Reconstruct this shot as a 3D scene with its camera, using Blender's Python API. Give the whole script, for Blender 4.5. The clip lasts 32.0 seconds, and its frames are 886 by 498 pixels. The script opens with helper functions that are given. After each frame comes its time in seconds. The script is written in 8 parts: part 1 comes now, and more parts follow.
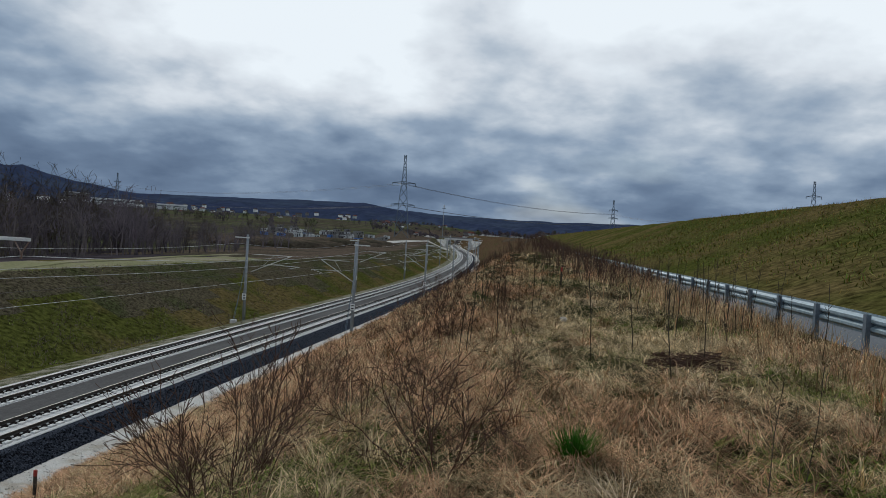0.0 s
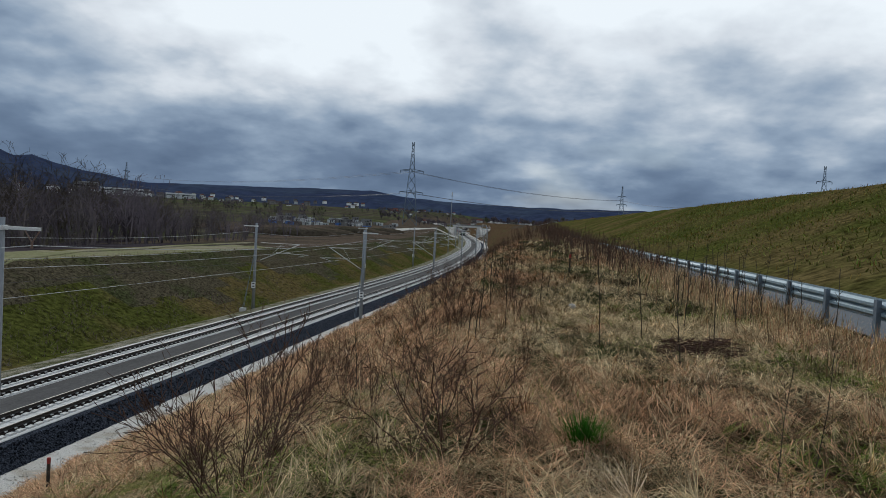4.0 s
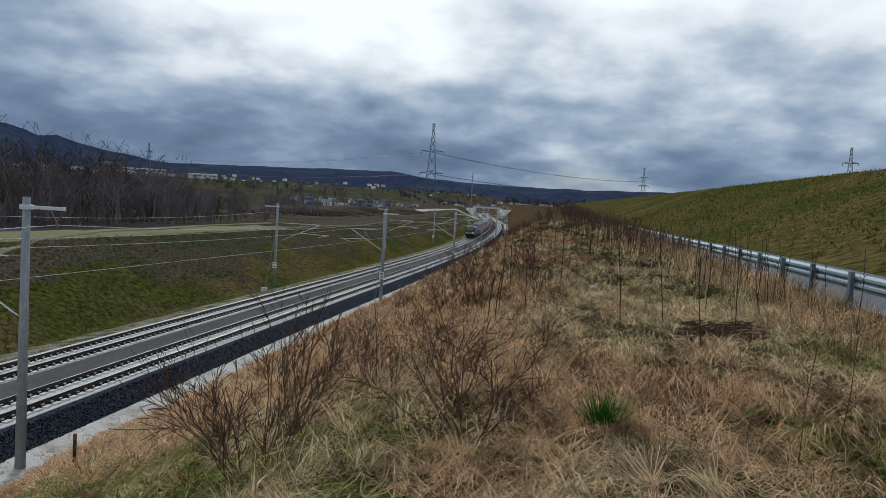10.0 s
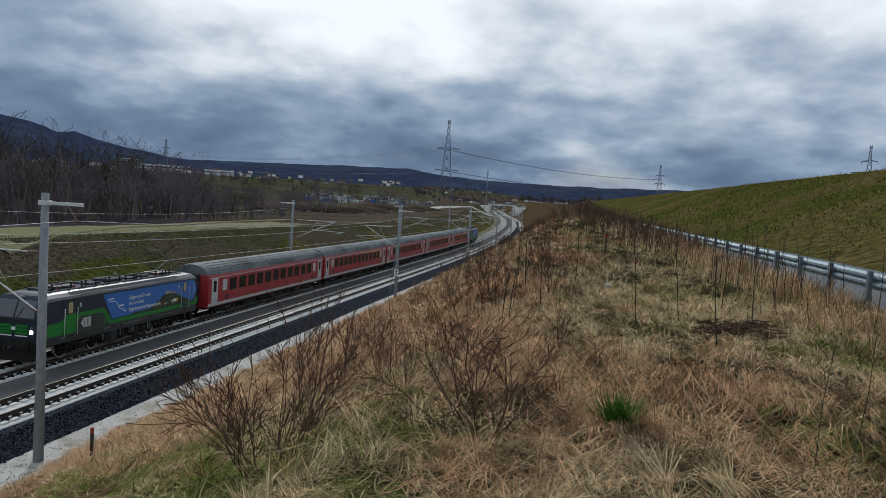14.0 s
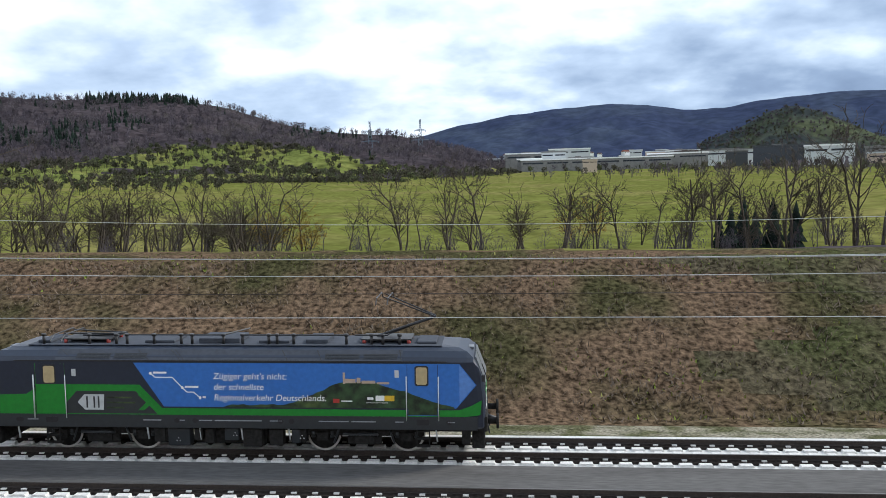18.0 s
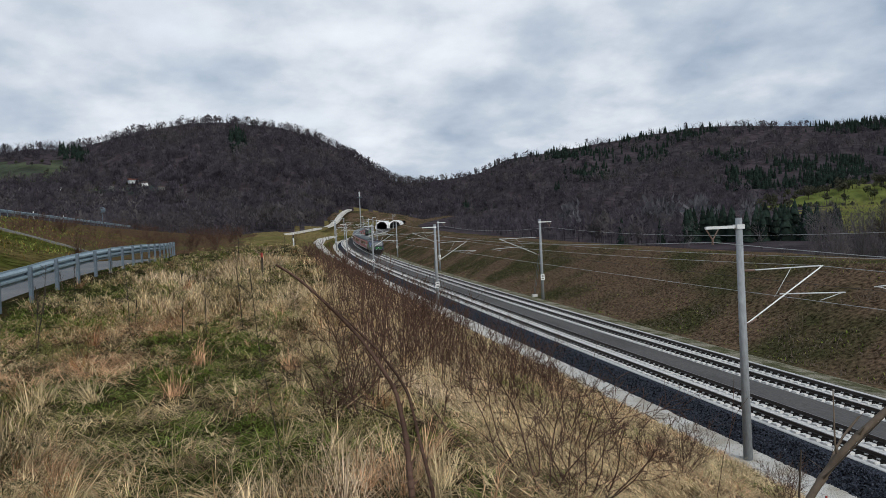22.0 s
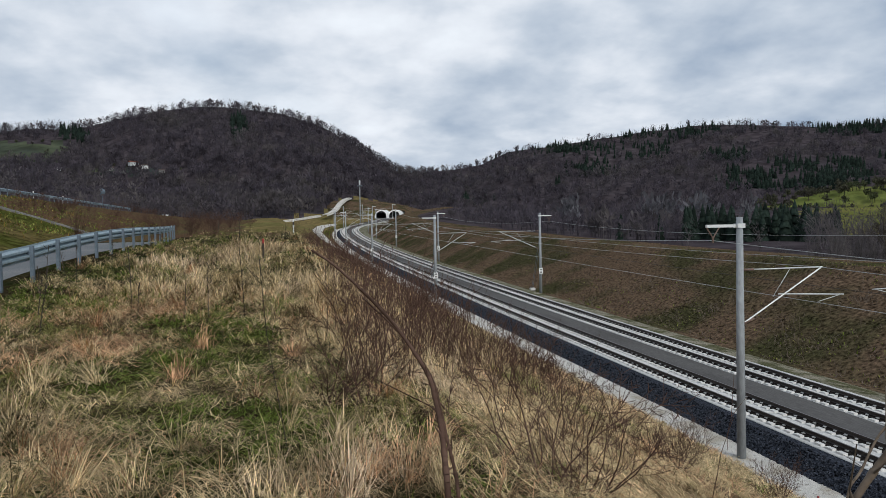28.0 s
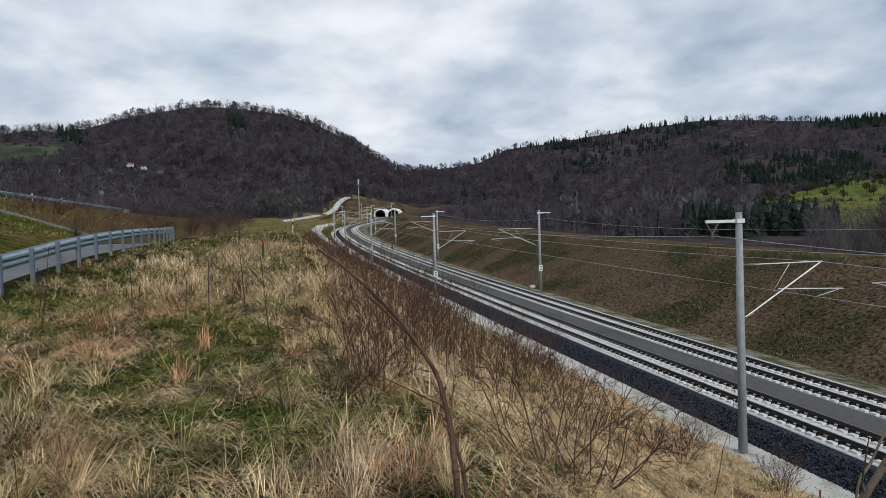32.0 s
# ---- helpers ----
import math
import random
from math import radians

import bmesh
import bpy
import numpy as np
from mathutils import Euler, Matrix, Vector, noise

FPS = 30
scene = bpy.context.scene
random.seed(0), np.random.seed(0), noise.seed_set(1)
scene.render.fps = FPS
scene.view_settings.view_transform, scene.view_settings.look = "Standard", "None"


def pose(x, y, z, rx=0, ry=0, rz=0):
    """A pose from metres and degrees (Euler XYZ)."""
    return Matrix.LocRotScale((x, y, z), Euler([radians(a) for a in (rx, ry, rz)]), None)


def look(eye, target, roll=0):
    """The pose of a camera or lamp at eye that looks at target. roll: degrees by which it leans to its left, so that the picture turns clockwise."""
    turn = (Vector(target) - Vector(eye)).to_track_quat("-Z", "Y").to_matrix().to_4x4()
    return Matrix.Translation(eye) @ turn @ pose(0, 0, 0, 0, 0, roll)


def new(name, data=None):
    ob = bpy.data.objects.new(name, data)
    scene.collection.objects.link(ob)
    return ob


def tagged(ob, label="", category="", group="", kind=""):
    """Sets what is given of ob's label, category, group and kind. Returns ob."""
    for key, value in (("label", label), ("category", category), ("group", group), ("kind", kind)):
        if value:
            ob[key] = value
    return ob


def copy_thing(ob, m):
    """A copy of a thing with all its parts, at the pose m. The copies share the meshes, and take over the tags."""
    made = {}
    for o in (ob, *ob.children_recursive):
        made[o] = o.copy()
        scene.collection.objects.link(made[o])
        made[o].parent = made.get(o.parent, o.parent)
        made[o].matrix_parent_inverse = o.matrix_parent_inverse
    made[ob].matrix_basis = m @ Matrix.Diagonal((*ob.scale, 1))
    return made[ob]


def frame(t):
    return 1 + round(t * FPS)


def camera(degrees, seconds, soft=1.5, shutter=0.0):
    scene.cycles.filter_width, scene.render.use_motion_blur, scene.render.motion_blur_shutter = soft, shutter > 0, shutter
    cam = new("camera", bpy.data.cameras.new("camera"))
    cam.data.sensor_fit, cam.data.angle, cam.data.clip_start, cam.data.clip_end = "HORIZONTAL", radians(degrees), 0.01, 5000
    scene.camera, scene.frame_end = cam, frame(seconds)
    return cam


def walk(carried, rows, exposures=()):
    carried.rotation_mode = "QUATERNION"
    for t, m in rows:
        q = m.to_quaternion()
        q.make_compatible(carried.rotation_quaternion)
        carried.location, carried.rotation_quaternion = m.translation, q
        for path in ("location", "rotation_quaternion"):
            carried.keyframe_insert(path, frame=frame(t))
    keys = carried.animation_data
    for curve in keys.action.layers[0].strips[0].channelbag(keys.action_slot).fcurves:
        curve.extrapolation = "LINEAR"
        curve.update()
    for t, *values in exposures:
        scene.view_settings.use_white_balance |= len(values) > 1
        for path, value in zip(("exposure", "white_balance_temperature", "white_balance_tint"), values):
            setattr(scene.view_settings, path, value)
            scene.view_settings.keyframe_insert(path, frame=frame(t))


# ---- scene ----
CAM_Z = 9.26
cam = camera(58.0, 32.0, soft=0.5, shutter=0.0)
PATH = [
    (0, pose(0, 0, CAM_Z, 88.89, -3.40, -84.29)),
    (2, pose(0, 0, CAM_Z, 88.82, -3.33, -84.04)),
    (3, pose(0, 0, CAM_Z, 88.54, -3.23, -83.92)),
    (3.5, pose(0, 0, CAM_Z, 88.13, -3.12, -83.89)),
    (5.5, pose(0, 0, CAM_Z, 87.74, -3.03, -83.30)),
    (7, pose(0, 0, CAM_Z, 87.49, -3.02, -82.87)),
    (8, pose(0, 0, CAM_Z, 87.08, -3.06, -82.50)),
    (9, pose(0, 0, CAM_Z, 86.74, -3.15, -82.31)),
    (10, pose(0, 0, CAM_Z, 86.51, -3.23, -82.24)),
    (11, pose(0, 0, CAM_Z, 86.46, -3.19, -81.96)),
    (12, pose(0, 0, CAM_Z, 86.33, -3.27, -81.58)),
    (13, pose(0, 0, CAM_Z, 86.27, -3.43, -81.35)),
    (13.5, pose(0, 0, CAM_Z, 86.26, -3.47, -81.22)),
    (15.5, pose(0, 0, CAM_Z, 86.22, -3.24, -81.00)),
    (16, pose(0, 0, CAM_Z, 86.19, -3.21, -80.67)),
    (16.5, pose(0, 0, CAM_Z, 86.12, -2.78, -79.71)),
    (16.8, pose(0, 0, CAM_Z, 86.15, -2.18, -77.12)),
    (17, pose(0, 0, CAM_Z, 86.31, -1.76, -70.74)),
    (17.2, pose(0, 0, CAM_Z, 86.10, -0.72, -61.28)),
    (17.4, pose(0, 0, CAM_Z, 86.05, -0.04, -49.79)),
    (17.5, pose(0, 0, CAM_Z, 85.90, 0.50, -43.07)),
    (17.7, pose(0, 0, CAM_Z, 85.62, 1.68, -27.10)),
    (18, pose(0, 0, CAM_Z, 84.98, 1.55, 3.78)),
    (18.2, pose(0, 0.03, CAM_Z, 84.58, 2.45, 26.04)),
    (18.4, pose(0, 0.06, CAM_Z, 85.19, 4.25, 43.94)),
    (18.5, pose(0, 0.07, CAM_Z, 85.50, 4.78, 49.39)),
    (18.7, pose(0, 0.09, CAM_Z, 86.04, 5.28, 57.30)),
    (19, pose(0, 0.1, CAM_Z, 86.57, 4.93, 64.74)),
    (19.5, pose(0, 0.085, CAM_Z, 87.44, 4.54, 71.76)),
    (20, pose(0, 0.067, CAM_Z, 88.11, 4.01, 75.58)),
    (20.5, pose(0, 0.066, CAM_Z, 88.41, 3.65, 76.91)),
    (21, pose(0, 0.065, CAM_Z, 88.64, 3.59, 77.45)),
    (21.5, pose(0, 0.052, CAM_Z, 89.09, 3.29, 78.28)),
    (22, pose(0, 0.039, CAM_Z, 89.12, 2.65, 78.42)),
    (22.5, pose(0, 0.02, CAM_Z, 89.15, 2.05, 78.46)),
    (23, pose(0, 0.008, CAM_Z, 89.08, 1.40, 78.48)),
    (24, pose(0, 0, CAM_Z, 88.90, 1.19, 78.43)),
    (25, pose(0, -0.01, CAM_Z, 88.57, 1.01, 78.42)),
    (25.5, pose(0, -0.015, CAM_Z, 88.53, 0.97, 78.41)),
    (27.5, pose(0, -0.03, CAM_Z, 88.47, 1.17, 78.35)),
    (28, pose(0, -0.032, CAM_Z, 88.47, 1.08, 78.35)),
    (29, pose(0, -0.035, CAM_Z, 88.39, 0.90, 78.35)),
    (30, pose(0, -0.04, CAM_Z, 88.38, 0.78, 78.36)),
    (31, pose(0, -0.043, CAM_Z, 88.39, 1.48, 78.30)),
    (32, pose(0, -0.045, CAM_Z, 88.34, 1.66, 78.29)),
]
walk(cam, PATH, [(0.0, -0.37, 6100, 6), (6.0, -0.28, 6100, 6), (9.0, -0.18, 6100, 6), (13.0, -0.26, 6100, 6), (16.5, -0.2, 6100, 6), (17.2, -0.16, 6100, 6), (17.6, 0.25, 6150, 7), (18.0, 0.76, 6200, 8), (18.4, 0.52, 6200, 8), (19.0, 0.13, 6200, 8), (20.0, -0.2, 6200, 8), (21.0, -0.2, 6200, 8), (22.5, -0.16, 6200, 8), (32.0, -0.13, 6200, 8)])


# ---- sky, sun ----
def make_world():
    w = bpy.data.worlds.new("overcast_sky")
    scene.world = w
    w.use_nodes = True
    n, l = w.node_tree.nodes, w.node_tree.links
    n.clear()
    out, bg = n.new("ShaderNodeOutputWorld"), n.new("ShaderNodeBackground")
    bg.inputs["Strength"].default_value = 0.9
    sky = n.new("ShaderNodeTexSky")
    sky.sky_type, sky.sun_disc = "NISHITA", False
    sky.sun_elevation, sky.sun_rotation = radians(34), radians(68)
    skys = n.new("ShaderNodeVectorMath")
    skys.operation = "SCALE"
    skys.inputs["Scale"].default_value = 0.10
    l.new(sky.outputs[0], skys.inputs[0])
    co, sep = n.new("ShaderNodeTexCoord"), n.new("ShaderNodeSeparateXYZ")
    l.new(co.outputs["Generated"], sep.inputs[0])
    up = n.new("ShaderNodeMath")
    up.operation, up.inputs[1].default_value = "ADD", 0.30
    l.new(sep.outputs["Z"], up.inputs[0])
    mx = n.new("ShaderNodeMath")
    mx.operation, mx.inputs[1].default_value = "MAXIMUM", 0.06
    l.new(up.outputs[0], mx.inputs[0])
    com = n.new("ShaderNodeCombineXYZ")
    for k in "XY":
        d = n.new("ShaderNodeMath")
        d.operation = "DIVIDE"
        l.new(sep.outputs[k], d.inputs[0])
        l.new(mx.outputs[0], d.inputs[1])
        l.new(d.outputs[0], com.inputs[k])

    def cloud(scale, detail, rough, dist, off):
        t = n.new("ShaderNodeTexNoise")
        a = n.new("ShaderNodeVectorMath")
        a.operation, a.inputs[1].default_value = "ADD", off
        l.new(com.outputs[0], a.inputs[0])
        l.new(a.outputs[0], t.inputs["Vector"])
        t.inputs["Scale"].default_value, t.inputs["Detail"].default_value = scale, detail
        t.inputs["Roughness"].default_value, t.inputs["Distortion"].default_value = rough, dist
        return t.outputs["Fac"]

    big, fine, small = cloud(0.75, 4, 0.5, 0.15, (3.1, 7.7, 0)), cloud(2.3, 5, 0.5, 0.0, (0.4, 1.9, 0)), cloud(6.0, 5, 0.5, 0.1, (5.2, 2.3, 0))
    m0 = n.new("ShaderNodeMix")
    m0.inputs["Factor"].default_value = 0.30
    l.new(fine, m0.inputs["A"]), l.new(small, m0.inputs["B"])
    m = n.new("ShaderNodeMix")
    m.inputs["Factor"].default_value = 0.60
    l.new(big, m.inputs["A"]), l.new(m0.outputs["Result"], m.inputs["B"])
    r = n.new("ShaderNodeValToRGB")
    e = r.color_ramp.elements
    e[0].position, e[0].color = 0.30, (0.14, 0.195, 0.30, 1)
    e[1].position, e[1].color = 0.70, (1.25, 1.27, 1.30, 1)
    for p, c in ((0.42, (0.235, 0.31, 0.44, 1)), (0.50, (0.41, 0.50, 0.635, 1)), (0.57, (0.70, 0.76, 0.85, 1)), (0.62, (0.98, 1.0, 1.05, 1))):
        q = e.new(p)
        q.color = c
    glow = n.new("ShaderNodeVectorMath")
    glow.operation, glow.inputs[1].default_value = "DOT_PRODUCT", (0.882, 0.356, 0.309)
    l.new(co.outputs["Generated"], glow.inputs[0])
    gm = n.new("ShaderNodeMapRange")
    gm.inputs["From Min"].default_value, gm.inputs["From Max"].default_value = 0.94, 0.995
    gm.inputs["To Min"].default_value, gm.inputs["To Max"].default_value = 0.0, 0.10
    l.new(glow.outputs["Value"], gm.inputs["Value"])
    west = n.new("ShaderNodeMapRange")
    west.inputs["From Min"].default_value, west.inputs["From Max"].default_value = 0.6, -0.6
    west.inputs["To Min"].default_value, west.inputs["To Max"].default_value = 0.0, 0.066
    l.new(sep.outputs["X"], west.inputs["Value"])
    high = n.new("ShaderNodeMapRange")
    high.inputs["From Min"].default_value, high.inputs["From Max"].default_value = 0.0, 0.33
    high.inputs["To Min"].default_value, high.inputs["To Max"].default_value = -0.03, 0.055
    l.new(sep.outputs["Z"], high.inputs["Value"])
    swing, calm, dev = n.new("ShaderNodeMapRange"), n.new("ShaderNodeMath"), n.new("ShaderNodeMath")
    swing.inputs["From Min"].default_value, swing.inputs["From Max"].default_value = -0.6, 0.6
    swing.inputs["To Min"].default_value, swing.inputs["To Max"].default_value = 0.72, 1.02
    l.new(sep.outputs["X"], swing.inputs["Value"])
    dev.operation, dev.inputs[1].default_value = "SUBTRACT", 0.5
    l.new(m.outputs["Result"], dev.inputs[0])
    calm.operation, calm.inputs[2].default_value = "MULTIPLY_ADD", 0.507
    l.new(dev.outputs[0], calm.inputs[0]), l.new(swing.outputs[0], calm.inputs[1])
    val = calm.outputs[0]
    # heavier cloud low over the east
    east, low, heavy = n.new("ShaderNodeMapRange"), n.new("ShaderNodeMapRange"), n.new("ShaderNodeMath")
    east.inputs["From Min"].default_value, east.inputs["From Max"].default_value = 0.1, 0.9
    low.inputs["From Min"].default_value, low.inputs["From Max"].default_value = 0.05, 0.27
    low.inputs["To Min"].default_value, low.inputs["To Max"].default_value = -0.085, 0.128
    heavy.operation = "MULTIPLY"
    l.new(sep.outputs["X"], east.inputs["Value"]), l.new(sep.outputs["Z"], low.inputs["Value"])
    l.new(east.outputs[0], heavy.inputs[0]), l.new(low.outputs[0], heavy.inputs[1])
    # Sky overhead, out of view, is dimmed to deepen shade on the land.
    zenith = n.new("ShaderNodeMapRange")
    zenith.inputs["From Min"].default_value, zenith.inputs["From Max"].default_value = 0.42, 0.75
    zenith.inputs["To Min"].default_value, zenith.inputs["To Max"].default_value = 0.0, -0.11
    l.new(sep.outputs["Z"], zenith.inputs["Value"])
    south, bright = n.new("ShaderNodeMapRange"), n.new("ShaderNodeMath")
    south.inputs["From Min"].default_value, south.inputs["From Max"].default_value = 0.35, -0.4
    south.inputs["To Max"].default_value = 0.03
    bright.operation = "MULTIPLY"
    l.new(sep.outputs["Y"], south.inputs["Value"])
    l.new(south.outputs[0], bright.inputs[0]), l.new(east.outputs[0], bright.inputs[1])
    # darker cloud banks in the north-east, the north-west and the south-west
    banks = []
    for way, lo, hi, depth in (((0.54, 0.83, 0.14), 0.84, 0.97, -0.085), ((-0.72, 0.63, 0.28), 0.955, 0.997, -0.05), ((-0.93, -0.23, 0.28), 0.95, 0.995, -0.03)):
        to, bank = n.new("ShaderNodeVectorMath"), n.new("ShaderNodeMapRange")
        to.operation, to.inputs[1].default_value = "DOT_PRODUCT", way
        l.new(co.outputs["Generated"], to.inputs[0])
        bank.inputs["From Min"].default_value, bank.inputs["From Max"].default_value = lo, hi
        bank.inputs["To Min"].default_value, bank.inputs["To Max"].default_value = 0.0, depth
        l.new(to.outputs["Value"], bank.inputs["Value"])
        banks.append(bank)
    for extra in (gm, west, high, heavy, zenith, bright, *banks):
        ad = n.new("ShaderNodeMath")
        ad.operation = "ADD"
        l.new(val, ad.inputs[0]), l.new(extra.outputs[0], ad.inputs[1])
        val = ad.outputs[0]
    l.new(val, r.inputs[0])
    # thin gaps show the sky itself
    gap = n.new("ShaderNodeMapRange")
    gap.inputs["From Min"].default_value, gap.inputs["From Max"].default_value = 0.60, 0.75
    gap.inputs["To Max"].default_value = 0.35
    l.new(big, gap.inputs["Value"])
    mix = n.new("ShaderNodeMix")
    mix.data_type = "RGBA"
    l.new(gap.outputs[0], mix.inputs["Factor"])
    l.new(r.outputs[0], mix.inputs["A"]), l.new(skys.outputs[0], mix.inputs["B"])
    l.new(mix.outputs["Result"], bg.inputs[0]), l.new(bg.outputs[0], out.inputs[0])


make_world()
sun = new("sun", bpy.data.lights.new("sun", "SUN"))
sun.data.energy, sun.data.angle, sun.data.color = 2.1, radians(9), (1.0, 0.95, 0.87)
sun.matrix_basis = look((93, 37, 67), (0, 0, 0))


# ---- materials ----
def mat(name, base, rough=0.8, metal=0.0, var=0.25, scale=3.0, fine=30.0, bump=0.2, tint=None, rand=0.0, patch=0.5, streak=None, solo=False, thin=0.0):
    """Two noises, coarse and fine, vary the base colour; the fine one gives relief."""
    m = bpy.data.materials.new(name)
    m.use_nodes = True
    n, l = m.node_tree.nodes, m.node_tree.links
    b = n["Principled BSDF"]
    co = n.new("ShaderNodeTexCoord")
    src = co.outputs["Object"]
    if streak:
        mp = n.new("ShaderNodeMapping")
        mp.inputs["Scale"].default_value = streak
        l.new(src, mp.inputs[0])
        src = mp.outputs[0]
    t1, t2 = n.new("ShaderNodeTexNoise"), n.new("ShaderNodeTexNoise")
    for t, s, d in ((t1, scale, 6), (t2, fine, 4)):
        l.new(src, t.inputs["Vector"])
        t.inputs["Scale"].default_value, t.inputs["Detail"].default_value = s, d
    lo = tuple(c * (1 - var) for c in base)
    hi = tuple(min(1, c * (1 + var)) for c in base)
    r1 = n.new("ShaderNodeValToRGB")
    r1.color_ramp.elements[0].position, r1.color_ramp.elements[1].position = 0.32, 0.7
    r1.color_ramp.elements[0].color, r1.color_ramp.elements[1].color = (*lo, 1), (*hi, 1)
    l.new(t2.outputs["Fac"], r1.inputs[0])
    col = r1.outputs[0]
    if tint:
        mx = n.new("ShaderNodeMix")
        mx.data_type = "RGBA"
        mr = n.new("ShaderNodeMapRange")
        mr.inputs["From Min"].default_value, mr.inputs["From Max"].default_value = 0.62 - 0.3 * patch, 0.78 - 0.3 * patch
        l.new(t1.outputs["Fac"], mr.inputs["Value"])
        l.new(mr.outputs[0], mx.inputs["Factor"])
        l.new(col, mx.inputs["A"])
        r2 = n.new("ShaderNodeValToRGB")
        r2.color_ramp.elements[0].position, r2.color_ramp.elements[1].position = 0.32, 0.7
        r2.color_ramp.elements[0].color = (*(c * (1 - var) for c in tint), 1)
        r2.color_ramp.elements[1].color = (*(min(1, c * (1 + var)) for c in tint), 1)
        l.new(t2.outputs["Fac"], r2.inputs[0])
        l.new(r2.outputs[0], mx.inputs["B"])
        col = mx.outputs["Result"]
    if rand:
        hs, ge, mr = n.new("ShaderNodeHueSaturation"), n.new("ShaderNodeNewGeometry"), n.new("ShaderNodeMapRange")
        oi, ad = n.new("ShaderNodeObjectInfo"), n.new("ShaderNodeMath")
        ad.operation = "ADD"
        l.new(ge.outputs["Random Per Island"], ad.inputs[0]), l.new(oi.outputs["Random"], ad.inputs[1])
        mr.inputs["From Max"].default_value = 2.0
        if solo:
            ad.inputs[1].default_value, mr.inputs["From Max"].default_value = 0.0, 1.0
            n.remove(oi)
        mr.inputs["To Min"].default_value, mr.inputs["To Max"].default_value = 1 - rand, 1 + rand
        l.new(ad.outputs[0], mr.inputs["Value"])
        l.new(mr.outputs[0], hs.inputs["Value"])
        l.new(col, hs.inputs["Color"])
        col = hs.outputs[0]
    l.new(col, b.inputs["Base Color"])
    b.inputs["Roughness"].default_value, b.inputs["Metallic"].default_value = rough, metal
    if rough > 0.7:
        b.inputs["Specular IOR Level"].default_value = 0.0 if rough > 0.82 else 0.15
    if bump:
        bp = n.new("ShaderNodeBump")
        bp.inputs["Strength"].default_value, bp.inputs["Distance"].default_value = bump, 0.5 / fine
        l.new(t2.outputs["Fac"], bp.inputs["Height"])
        l.new(bp.outputs[0], b.inputs["Normal"])
    if thin:
        tr, ms = n.new("ShaderNodeBsdfTranslucent"), n.new("ShaderNodeMixShader")
        ms.inputs[0].default_value = thin
        l.new(col, tr.inputs["Color"])
        l.new(b.outputs[0], ms.inputs[1]), l.new(tr.outputs[0], ms.inputs[2])
        l.new(ms.outputs[0], n["Material Output"].inputs["Surface"])
    return m


